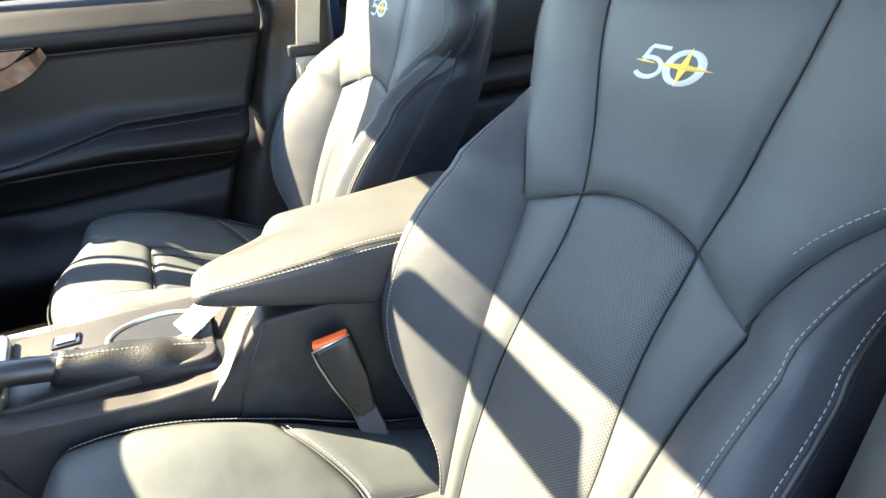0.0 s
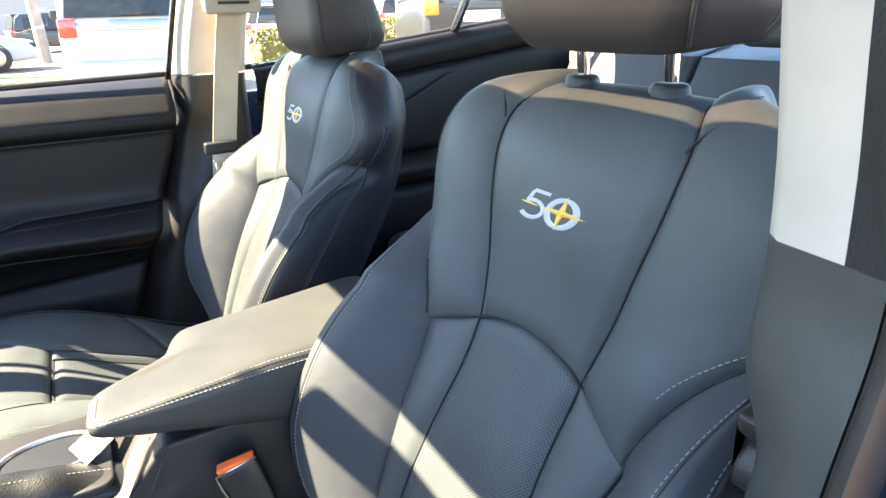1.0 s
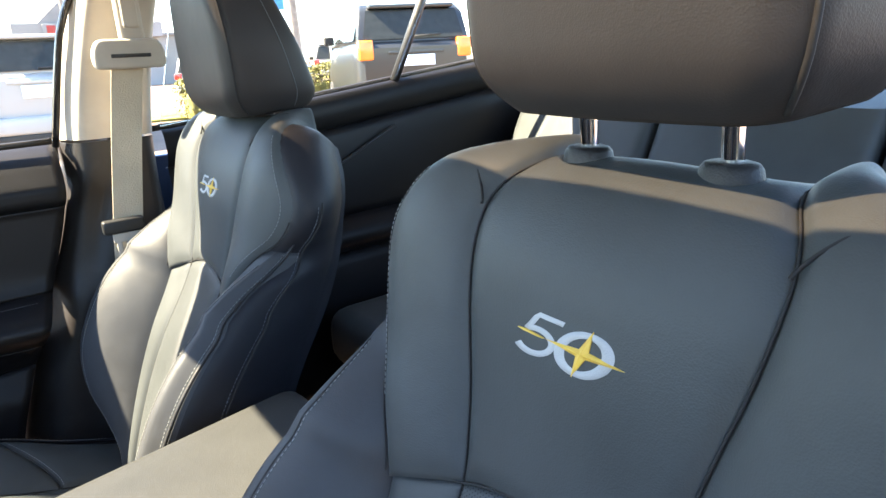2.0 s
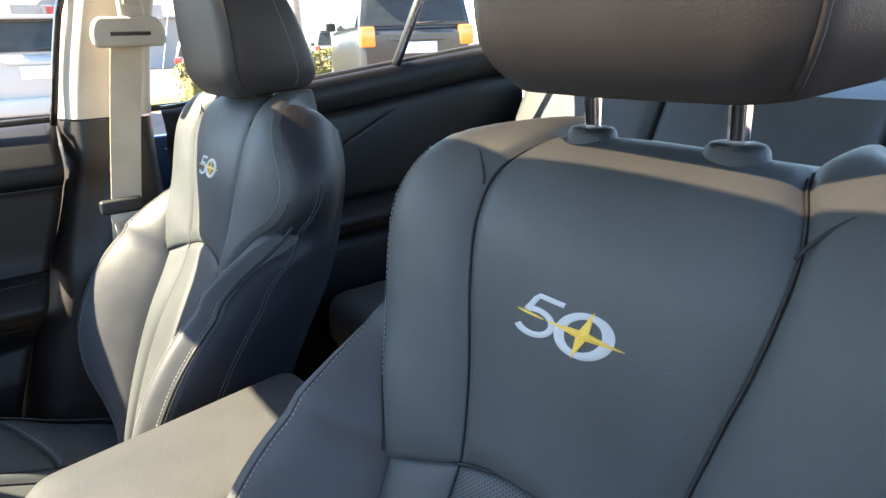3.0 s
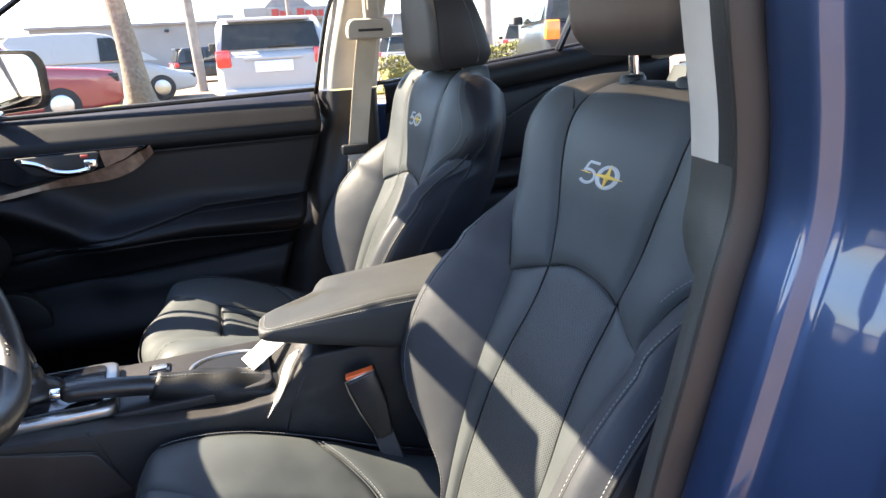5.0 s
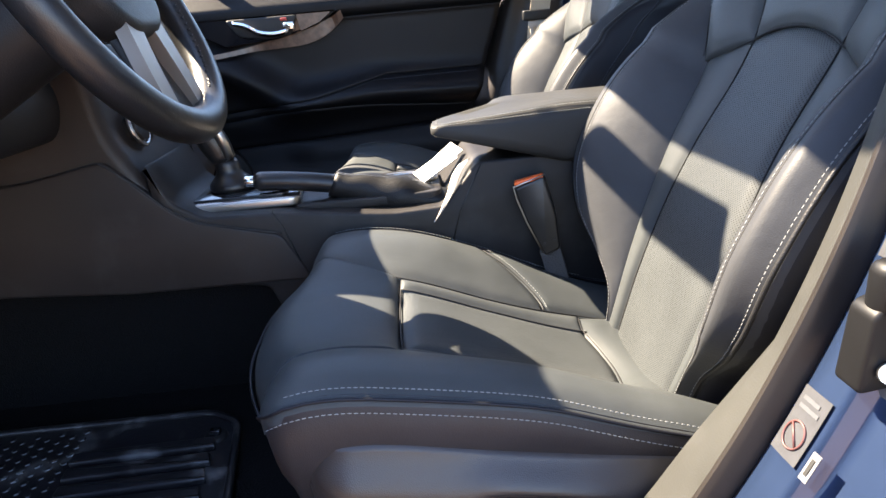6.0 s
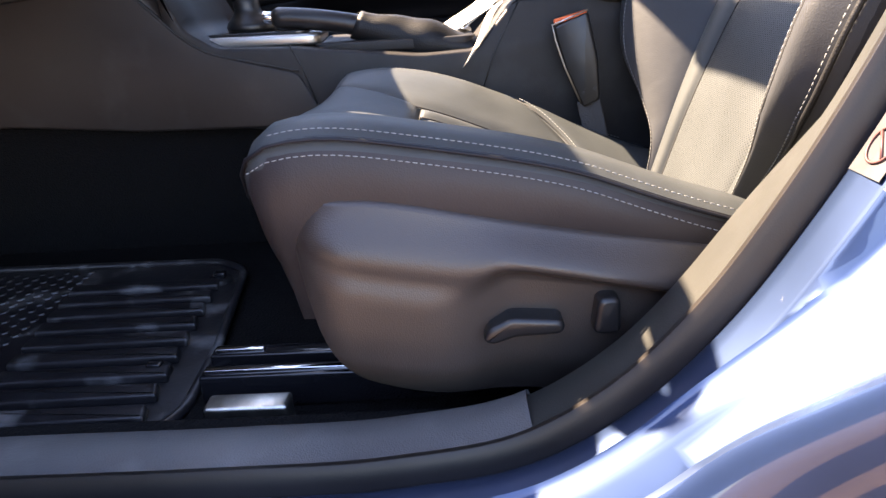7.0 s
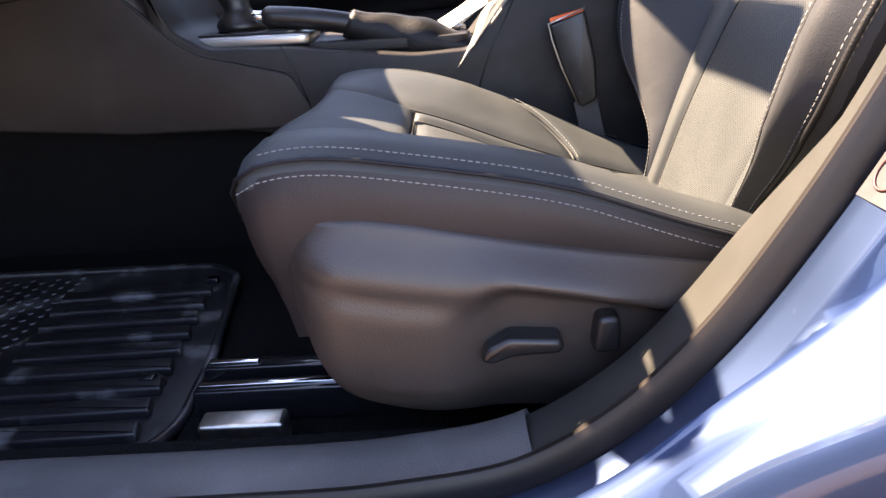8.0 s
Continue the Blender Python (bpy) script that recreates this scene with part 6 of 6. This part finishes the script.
# rubber stop below the striker
stp = thing("door_stop_bumper", "black rubber stop with a steel bolt on the jamb", "door stop", (0.06, -0.372, 0.74))
part("rubber_head", bm_box(0.036, 0.075, -0.388, -0.368, 0.745, 0.780, 0.008, 4), STOP_RUBBER, stp)
part("base_plate", bm_prism(rounded([(0.030, 0.700), (0.034, 0.752), (0.075, 0.765), (0.068, 0.705)], 0.006), "y", -0.386, -0.364, 0.003), STOP_RUBBER, stp)
part("bolt_head", bm_cyl((0.044, -0.390, 0.757), (0.040, -0.402, 0.760), 0.0075, n=18, bevel=0.0015), ZINC, stp, "bright steel bolt head")
part("bolt_hole", bm_cyl((0.044, -0.389, 0.716), (0.043, -0.392, 0.717), 0.006, n=16), ZINC, stp)


def strip_label(name, label, z0, z1, y0, y1, mat, marks=()):
    """A sticker on the inner strip of the jamb between two heights."""
    top = thing(name, label, "label", (0.03, (y0 + y1) / 2, z0))
    near = sorted((p for p in RING if p[0].x > -0.1 and p[0].z < 1.0), key=lambda q: q[0].z)

    def on(u, w, lift):
        z = z0 + (z1 - z0) * w
        p, nn = min(near, key=lambda q: abs(q[0].z - z))
        d = 0.0108 + 0.10 * max(0.0, -0.350 - (y0 + (y1 - y0) * u)) - lift
        t = Vector((-nn.z, 0, nn.x))
        p = p + t * ((z - p.z) / t.z)
        return Vector((p.x + nn.x * d, y0 + (y1 - y0) * u, p.z + nn.z * d))

    def sheet(part_name, us, ws, m, lift):
        g = [(u, w) for w in np.linspace(ws[0], ws[1], 7) for u in np.linspace(us[0], us[1], 5)]
        v = [on(u, w, lift) for u, w in g] + [on(u, w, lift - 0.0006) for u, w in g]
        f = [(j * 5 + i, j * 5 + i + 1, j * 5 + i + 6, j * 5 + i + 5) for j in range(6) for i in range(4)]
        f += [tuple(35 + q for q in k[::-1]) for k in f]
        mesh(part_name, v, f, m, top, smooth=False)

    sheet("paper", (0, 1), (0, 1), mat, 0.0012)
    for m_name, us, ws, m in marks:
        sheet(m_name, us, ws, m, 0.0018)
    return top, on


caution, on_c = strip_label("caution_label", "pale sticker with a red ring and slash", 0.640, 0.684, -0.340, -0.364, GREY_PAPER, [("grey_bar", (0.15, 0.85), (0.70, 0.76), GREY_INK), ("grey_bar", (0.15, 0.75), (0.82, 0.88), GREY_INK)])
v, f = tube([on_c(0.5 + 0.34 * math.cos(w), 0.34 + 0.20 * math.sin(w), 0.0018) for w in np.linspace(0, 2 * math.pi, 30, endpoint=False)], 0.0008, 6, closed=True)
mesh("red_ring", v, f, GLARE_RED, caution, "red ring")
v, f = tube([on_c(0.5 - 0.24, 0.34 + 0.14, 0.0018), on_c(0.5 + 0.24, 0.34 - 0.14, 0.0018)], 0.0008, 6)
mesh("red_slash", v, f, GLARE_RED, caution, "red slash")
strip_label("service_label", "grey sticker with a dull yellow block", 0.770, 0.822, -0.342, -0.364, GREY_PAPER, [("yellow_block", (0.2, 0.8), (0.30, 0.65), DULL_YELLOW), ("dark_bar", (0.2, 0.8), (0.78, 0.84), GREY_INK)])
strip_label("small_label", "small white sticker with dark bars", 0.638, 0.656, -0.3695, -0.376, LABEL_WHITE, [("dark_bar", (0.3, 0.7), (0.2, 0.8), INK)])

# ---- floor: rubber mat, seat rails ----
mat_o = rounded([(-1.05, -0.215), (-0.500, -0.205), (-0.474, -0.165), (-0.480, -0.05), (-0.512, 0.17), (-0.56, 0.205), (-1.05, 0.215)], 0.02)
fm = thing("floor_mat", "scuffed black rubber floor mat in front of the seat", "floor mat", (-0.75, 0.0, 0.356))
part("mat_base", bm_prism(mat_o, "z", 0.356, 0.364, 0.003), DARK_RUBBER, fm)
v, f = tube([(x, y, 0.366) for x, y in mat_o], 0.006, 8, closed=True)
mesh("mat_rim", v, f, DARK_RUBBER, fm)
for i in range(9):
    y = -0.185 + 0.036 * i
    part("mat_rib", bm_prism(rounded([(-0.690 - 0.006 * i, y), (-0.692 - 0.006 * i, y + 0.026), (-0.512 - 0.003 * i, y + 0.027), (-0.506 - 0.003 * i, y + 0.004)], 0.004), "z", 0.363, 0.3745, 0.004), DARK_RUBBER, fm)
for i in range(14):
    for j in range(22):
        x, y = -0.752 - 0.019 * i, -0.195 + 0.0185 * j + (0.009 if i % 2 else 0)
        if y < 0.20:
            b = bm_cyl((x, y, 0.363), (x, y, 0.3655), 0.0070, 0.0050, n=6)
            if i == 0 and j == 0:
                acc = b
            else:
                me = bpy.data.meshes.new("tmp")
                b.to_mesh(me)
                acc.from_mesh(me)
                bpy.data.meshes.remove(me)
                b.free()
tagged(part("mat_studs", acc, DARK_RUBBER, fm), kind="stuff")
for x, y in ((-0.534, -0.090), (-0.539, 0.141)):
    cl = part("mat_clip", bm_cyl((x, y, 0.362), (x, y, 0.370), 0.019, 0.016, n=28, bevel=0.002), SOFT_PLASTIC, fm, "round black mat clip")
    part("clip_catch", bm_box(x - 0.007, x + 0.009, y - 0.006, y + 0.006, 0.369, 0.378, 0.002), SHINY_PLASTIC, cl)

rl = thing("seat_rail", "dark steel seat rails under the driver seat", "seat rail", (-0.35, -0.14, 0.356))
for y, x0, z in ((-0.105, -0.46, 0.398), (-0.150, -0.455, 0.402), (0.17, -0.40, 0.398)):
    part("rail", bm_box(x0, 0.1, y - 0.011, y + 0.011, 0.366, z, 0.003), SHINY_PLASTIC, rl)
    part("rail_edge", bm_box(x0 + 0.004, x0 + (0.055 if y > -0.12 else 0.15), y - 0.004, y + 0.003, z - 0.002, z + 0.003, 0.001), CHROME, rl, "bright worn steel edge")
part("rail_cover", bm_box(-0.432, -0.356, -0.214, -0.190, 0.372, 0.404, 0.004), ZINC, rl, "bright steel rail end")
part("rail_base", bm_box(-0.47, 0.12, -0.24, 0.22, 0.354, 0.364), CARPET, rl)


# ---- outdoors ----
ASPHALT = material("dry_asphalt", (0.155, 0.105, 0.070), 0.9, grain=0.6, grain_size=0.012, vary=0.25, vary_size=0.6, bump2=0.3, bump2_size=0.02)
GRASS = material("dry_spring_grass", (0.16, 0.17, 0.035), 0.9, grain=0.8, grain_size=0.03, vary=0.5, vary_size=0.25)
WHITE_CAR = material("white_car_paint", (0.31, 0.31, 0.315), 0.35, coat=0.3, vary=0.02)
DARK_CAR = material("dark_grey_car_paint", (0.018, 0.019, 0.021), 0.35, coat=0.3, vary=0.05)
RED_CAR = material("dark_red_car_paint", (0.22, 0.035, 0.035), 0.3, coat=0.8, vary=0.05)
BRIGHT_RED = material("bright_red_paint", (0.60, 0.03, 0.02), 0.35, coat=0.6, vary=0.05)
CAR_GLASS = material("tinted_car_glass", (0.025, 0.028, 0.028), 0.10, spec=0.22, vary=0.2)
TYRE = material("tyre_rubber", (0.02, 0.02, 0.02), 0.8)
LAMP_RED = material("red_lamp_lens", (0.55, 0.03, 0.02), 0.2, coat=0.5)
LAMP_ORANGE = material("orange_lamp_lens", (0.85, 0.22, 0.03), 0.2, coat=0.5)
BARK = material("tree_bark", (0.17, 0.13, 0.10), 0.95, grain=0.9, grain_size=0.03, vary=0.3, vary_size=0.08, bump2=0.8, bump2_size=0.05)
WOOD_POLE = material("weathered_pole_wood", (0.24, 0.20, 0.17), 0.9, vary=0.25, vary_size=0.2)
RENDERED = material("grey_render", (0.23, 0.225, 0.22), 0.9, vary=0.12, vary_size=1.5)
ROOFING = material("grey_roofing", (0.20, 0.195, 0.195), 0.85, vary=0.15, vary_size=0.4)
LEAF = material("yellow_green_leaf", (0.15, 0.14, 0.035), 0.75, vary=0.35, vary_size=0.3, island=0.30)
CLOTH_BLUE = material("blue_banner", (0.05, 0.22, 0.55), 0.7)
PLATE = material("pale_plate", (0.60, 0.68, 0.80), 0.5)

structure("ground", bm_box(-400, 400, -300, 700, -0.4, 0.0), ASPHALT, "sunlit dusty asphalt car park", "ground", False)
structure("grass_strip", bm_prism(rounded([(-14, 15.2), (7.5, 14.6), (8, 17.2), (-14, 17.6)], 0.8), "z", -0.01, 0.06, 0.03), GRASS, "thin yellowish spring grass strip", "grass")


def vehicle(name, label, x, y, yaw, length, width, height, hood, paint, van=False, lamp=LAMP_RED, belt_k=0.58, wide=1.0):
    """A parked car whose rear points along -y before turning; body, cabin, panes, wheels and lamps are parts."""
    car = thing(name, label, "car", (0, 0, 0))
    L, W, H = length, width / 2, height
    belt = H * belt_k
    # stations along the car from rear (0) to front (L): height of body, half width
    body = []
    for t, zb, zt, w in ((0, 0.42, belt * 0.93, 0.88), (0.02, 0.30, belt, 0.95), (0.10, 0.24, belt * 1.01, 1.0), (0.5, 0.22, belt, 1.0), (0.72, 0.22, belt * 0.98, 1.0), (0.90, 0.24, belt * hood, 0.96), (0.98, 0.28, belt * hood * 0.93, 0.90), (1.0, 0.38, belt * hood * 0.78, 0.82)):
        o2 = rounded([(-W * w, zb), (-W * w, zt * 0.85), (-W * w * 0.95, zt), (W * w * 0.95, zt), (W * w, zt * 0.85), (W * w, zb)], 0.08, 4)
        body.append([(p, t * L, q) for p, q in o2])
    v, f = loft(body)
    o = mesh("body", v, f, paint, car)
    flat_by_angle(o, 40)
    cab0, cab1 = (0.02, 0.74) if not van else (0.01, 0.80)
    cabin = []
    for t, k, w in ((cab0, 0.0, 0.92), (cab0 + 0.035, 0.75, 0.80), (cab0 + 0.075, 0.97, 0.76), (0.30, 1.0, 0.77), (0.48, 0.985, 0.77), (0.56, 0.90, 0.77), (cab1, 0.0, 0.88)):
        top = belt + (H - belt) * k
        w = min(0.92, w * wide)
        o2 = rounded([(-W * 0.95, belt - 0.02), (-W * (0.95 + (w - 0.95) * max(k, 0.01)), top), (W * (0.95 + (w - 0.95) * max(k, 0.01)), top), (W * 0.95, belt - 0.02)], 0.06, 4)
        cabin.append([(p, t * L, q + 0.001 * i) for i, (p, q) in enumerate(o2)])
    v, f = loft(cabin)
    o = mesh("cabin", v, f, paint, car)
    flat_by_angle(o, 40)
    hz0, hz1 = belt + 0.06 * (H - belt), belt + 0.80 * (H - belt)
    # rear pane, sunk in a little proud frame
    ry0, ry1 = cab0 * L + 0.01, (cab0 + 0.036) * L
    rp = [(-W * 0.86, ry0 - 0.03, hz0), (W * 0.86, ry0 - 0.03, hz0), (W * 0.70 * wide, ry1 - 0.03, hz1), (-W * 0.70 * wide, ry1 - 0.03, hz1)]
    mesh("rear_pane", rp + [(a, b - 0.012, c) for a, b, c in rp], [(7, 6, 5, 4), (0, 4, 5, 1), (1, 5, 6, 2), (2, 6, 7, 3), (3, 7, 4, 0)], CAR_GLASS, car, "dark rear window", smooth=False)
    v, f = tube([(-0.05, ry0 - 0.055, hz0 + 0.03), (W * 0.45, ry0 - 0.06, hz0 + 0.05)], 0.012, 6)
    mesh("rear_wiper", v, f, TYRE, car)
    part("spoiler", bm_box(-W * 0.72, W * 0.72, ry1 - 0.12, ry1 + 0.25, H * 0.955, H * 0.985, 0.02), paint, car)
    # side panes
    for s_ in (1, -1):
        for t0, t1 in (((0.10, 0.27), (0.285, 0.46), (0.475, 0.62)) if not van else ((0.50, 0.66),)):
            zt = H * 0.92
            k = (zt - belt) / (H - belt)
            w0, w1 = W * 0.955 + 0.006, W * (0.95 + (0.77 - 0.95) * k) + 0.012
            cut = 0.08 if t1 > 0.6 else 0.0
            q = [(s_ * w0, t0 * L, belt + 0.04), (s_ * w0, t1 * L, belt + 0.04), (s_ * w1, (t1 - cut) * L, zt), (s_ * w1, t0 * L + 0.03, zt)]
            mesh("side_pane", q + [(a + s_ * 0.012, b, c) for a, b, c in q], [(4, 5, 6, 7), (0, 1, 5, 4), (1, 2, 6, 5), (2, 3, 7, 6), (3, 0, 4, 7)], CAR_GLASS, car, "dark side window", smooth=False)
        for t in (0.19, 0.80):
            r = 0.34 if H > 1.6 else 0.31
            tyre = part("tyre", bm_cyl((s_ * (W - 0.20), t * L, r), (s_ * (W + 0.012), t * L, r), r, n=32, bevel=0.03), TYRE, car)
            part("rim", bm_cyl((s_ * (W - 0.02), t * L, r), (s_ * (W + 0.022), t * L, r), r * 0.66, r * 0.60, n=24, bevel=0.01), SATIN, tyre, "silver wheel rim")
        part("tail_lamp", bm_box(min(s_ * W * 0.97, s_ * W * 0.72), max(s_ * W * 0.97, s_ * W * 0.72), -0.02, 0.16, belt * 0.80, belt * 1.02, 0.03), lamp, car, "tail lamp")
        part("headlamp", bm_box(min(s_ * W * 0.90, s_ * W * 0.50), max(s_ * W * 0.90, s_ * W * 0.50), L * 0.955, L * 0.995, belt * hood * 0.72, belt * hood * 0.88, 0.03), CAR_GLASS, car, "headlamp")
        part("door_mirror", bm_box(min(s_ * W * 0.98, s_ * (W + 0.17)), max(s_ * W * 0.98, s_ * (W + 0.17)), L * 0.60, L * 0.64, belt + 0.02, belt + 0.18, 0.03), TYRE, car)
    part("bumper", bm_box(-W * 0.93, W * 0.93, -0.09, 0.10, 0.36, 0.60, 0.05, 4), paint, car)
    part("lower_valance", bm_box(-W * 0.86, W * 0.86, -0.075, 0.10, 0.24, 0.37, 0.03), SOFT_PLASTIC, car, "dark lower valance")
    part("number_plate", bm_box(-0.30, 0.30, -0.03, 0.0, belt * 0.72, belt * 0.72 + 0.17, 0.01), PLATE, car, "pale blank number plate")
    part("tailgate_bar", bm_box(-0.45, 0.45, -0.035, 0.02, belt * 0.72 + 0.19, belt * 0.72 + 0.235, 0.01), paint, car)
    car.matrix_world = pose(x, y, 0, 0, 0, yaw)
    return car


vehicle("white_suv", "white sport utility car parked facing away", 0.86, 10.2, -3, 4.6, 1.80, 1.69, 0.74, WHITE_CAR, belt_k=0.69, wide=1.13)
vehicle("white_van", "white delivery van parked beyond the tree", -5.2, 19.5, -84, 4.7, 1.83, 1.85, 0.72, WHITE_CAR, van=True)
vehicle("dark_suv", "dark grey sport utility car by the hedge", 5.85, 8.5, -20, 4.8, 1.9, 1.95, 0.74, DARK_CAR, lamp=LAMP_ORANGE, belt_k=0.70, wide=1.1)
vehicle("red_pickup", "dark red pickup parked beside the lot", -7.5, 14.2, -82, 5.6, 1.95, 1.95, 0.90, RED_CAR)
vehicle("white_saloon", "white car far across the lot", 6.2, 21.5, -30, 4.5, 1.8, 1.5, 0.8, WHITE_CAR)
vehicle("white_minivan", "white minivan far beyond the hedge", 14.0, 27.5, -25, 4.8, 1.9, 1.8, 0.78, WHITE_CAR)
vehicle("silver_car", "pale car far along the road", 12.2, 33.0, -60, 4.5, 1.8, 1.5, 0.8, WHITE_CAR)
vehicle("dark_saloon", "dark car far behind the van", -1.5, 30.0, -80, 4.5, 1.8, 1.45, 0.8, DARK_CAR)
vehicle("red_van", "bright red vehicle behind the car", 13.0, 3.2, -60, 4.8, 1.9, 1.9, 0.8, BRIGHT_RED)


def tree():
    t_ = thing("tree", "rough grey-brown bare tree trunk in the grass", "tree", (-1.75, 16.5, 0))
    rnd = random.Random(4)
    pts = [Vector((-1.75, 16.5, -0.05)), Vector((-1.80, 16.5, 1.2)), Vector((-1.95, 16.5, 3.0)), Vector((-2.0, 16.6, 5.0)), Vector((-1.9, 16.6, 7.5))]
    sp = smooth_path(pts, 30)
    verts, faces = [], []
    n = 22
    for i, p in enumerate(sp):
        r = 0.27 - 0.006 * i + 0.20 * math.exp(-i / 1.6)
        for j in range(n):
            w = 2 * math.pi * j / n
            q = r * (1 + 0.06 * noise.noise(Vector((3 * math.cos(w), 3 * math.sin(w), p.z * 2))) + 0.10 * math.exp(-i / 1.5) * math.sin(5 * w))
            verts.append(p + Vector((q * math.cos(w), q * math.sin(w), 0)))
    for i in range(len(sp) - 1):
        for j in range(n):
            faces.append((i * n + j, i * n + (j + 1) % n, (i + 1) * n + (j + 1) % n, (i + 1) * n + j))
    mesh("trunk", verts, faces, BARK, t_)
    for k in range(7):
        a, z = rnd.uniform(0, 6.3), rnd.uniform(3.6, 7)
        b0 = Vector((-1.95, 16.55, z))
        d = Vector((math.cos(a), math.sin(a), 0.8))
        v, f = tube(smooth_path([b0, b0 + d * 1.0, b0 + d * 2.0 + Vector((0, 0, 0.7)), b0 + d * 2.8 + Vector((0, 0, 1.6))], 10), list(np.linspace(0.10, 0.02, 10)), 8)
        mesh("limb", v, f, BARK, t_)


tree()


def hedge():
    h_ = thing("hedge", "clipped yellow-green hedge beside the parked cars", "hedge", (6.2, 14.0, 0))
    rnd = random.Random(7)
    verts, faces = [], []
    for i in range(17000):
        u, a, b = rnd.random(), rnd.random(), rnd.random()
        c = Vector((3.6, 14.2, 0)).lerp(Vector((9.2, 13.0, 0)), u)
        top = 0.80 + 0.42 * u + 0.14 * noise.noise(Vector((u * 9, 0, 0))) + 0.10 * noise.noise(Vector((u * 31, 3, 0)))
        z = 0.05 + (top - 0.05) * (1 - (1 - a) ** 2)
        w = 0.55 * (1 - 0.45 * (z / top) ** 3)
        y = w * (2 * b - 1)
        p = c + Vector((rnd.uniform(-0.1, 0.1), y, z))
        d1 = Vector((rnd.gauss(0, 1), rnd.gauss(0, 1), rnd.gauss(0, 1))).normalized()
        d2 = d1.cross(Vector((rnd.gauss(0, 1), rnd.gauss(0, 1), 1))).normalized()
        s1, s2 = rnd.uniform(0.022, 0.045), rnd.uniform(0.012, 0.022)
        k = len(verts)
        verts += [p - d1 * s1, p + d2 * s2, p + d1 * s1, p - d2 * s2]
        faces.append((k, k + 1, k + 2, k + 3))
    o = mesh("leaves", verts, faces, LEAF, h_, smooth=False)
    tagged(o, kind="stuff")
    part("twigs", bm_prism(rounded([(3.7, 13.85), (9.1, 12.7), (9.2, 13.3), (3.7, 14.5)], 0.1), "z", 0, 0.62, 0.1), LEAF, h_)


hedge()


def pole(name, x, y, h, r, mat, label):
    t_ = thing(name, label, "pole", (x, y, 0))
    part("shaft", bm_cyl((x, y, -0.02), (x - 0.02 * h, y, h), r, r * 0.75, n=16), mat, t_)
    return t_


pole("utility_pole", -0.35, 22.0, 10, 0.16, WOOD_POLE, "weathered wooden utility pole in the grass")
p_ = pole("utility_pole", 9.6, 21.5, 11, 0.17, WOOD_POLE, "weathered wooden utility pole by the road")
part("cross_arm", bm_box(8.6, 10.2, 21.4, 21.6, 9.2, 9.35), WOOD_POLE, p_)
pole("lamp_post", 10.3, 22.6, 9, 0.07, SATIN, "slim metal lamp post")
pole("lamp_post", 13.4, 26.5, 9, 0.06, SATIN, "slim metal lamp post")
pole("sign_post", 4.1, 33.0, 9, 0.10, WOOD_POLE, "thin pole by the building")
fl = pole("banner_pole", 7.8, 19.0, 5.2, 0.035, SATIN, "slim pole with a blue banner")
part("banner", bm_box(7.75, 8.20, 18.98, 19.0, 2.6, 4.6, 0.004, 1), CLOTH_BLUE, fl, "blue feather banner")

bld = thing("shop_building", "long low grey shop building across the road", "building", (0, 45, 0))
part("front_wall", bm_box(-9.5, 14, 44, 60, 0, 2.95), RENDERED, bld, "plain grey rendered wall")
part("parapet", bm_box(-9.7, 14.2, 43.8, 60, 2.95, 3.12, 0.03), ROOFING, bld)
part("upper_block", bm_box(2.6, 10.5, 43.4, 52, 2.9, 3.75), RENDERED, bld)
part("gable", bm_prism([(3.9, 3.75), (5.35, 5.05), (6.9, 3.75)], "y", 43.5, 50), ROOFING, bld, "grey gabled roof")
part("sign_board", bm_box(4.1, 9.0, 43.30, 43.39, 3.00, 3.70, 0.02), RENDERED, bld, "pale sign board with plain red bars")
for i, (a, b) in enumerate(((4.3, 4.75), (4.82, 5.15), (5.2, 5.5), (5.9, 6.35), (6.42, 6.8), (6.87, 7.2), (7.27, 7.6))):
    part("sign_bar", bm_box(a, b, 43.26, 43.30, 3.08 if i in (0, 3) else 3.12, 3.62 if i in (0, 3) else 3.50, 0.02), RED, bld, "plain red bar")
for x in (-2.2, 2.0):
    part("wall_lamp", bm_box(x, x + 0.25, 43.8, 44.0, 2.55, 2.70, 0.02), SOFT_PLASTIC, bld)
part("roof_unit", bm_box(1.0, 2.1, 46, 47, 3.1, 3.55, 0.03), RENDERED, bld, "small rooftop ventilation unit")

trees = thing("far_trees", "hazy line of bare trees on the horizon", "trees", (20, 90, 0), kind="stuff")
rnd = random.Random(3)
verts, faces = [], []
for i in range(7000):
    x = rnd.uniform(-60, 140)
    y = 95 + rnd.uniform(-4, 4)
    z = rnd.uniform(0, 1) ** 1.5 * (2.6 + 1.4 * noise.noise(Vector((x * 0.09, 0, 0))))
    s_ = rnd.uniform(0.08, 0.24)
    k = len(verts)
    verts += [(x - s_, y, z - s_), (x + s_, y + 0.2, z - s_ * 0.5), (x + s_ * 0.3, y, z + s_), (x - s_ * 0.6, y - 0.2, z + s_ * 0.6)]
    faces.append((k, k + 1, k + 2, k + 3))
tagged(mesh("twigs", verts, faces, HAZE_TREE, trees, smooth=False), kind="stuff")
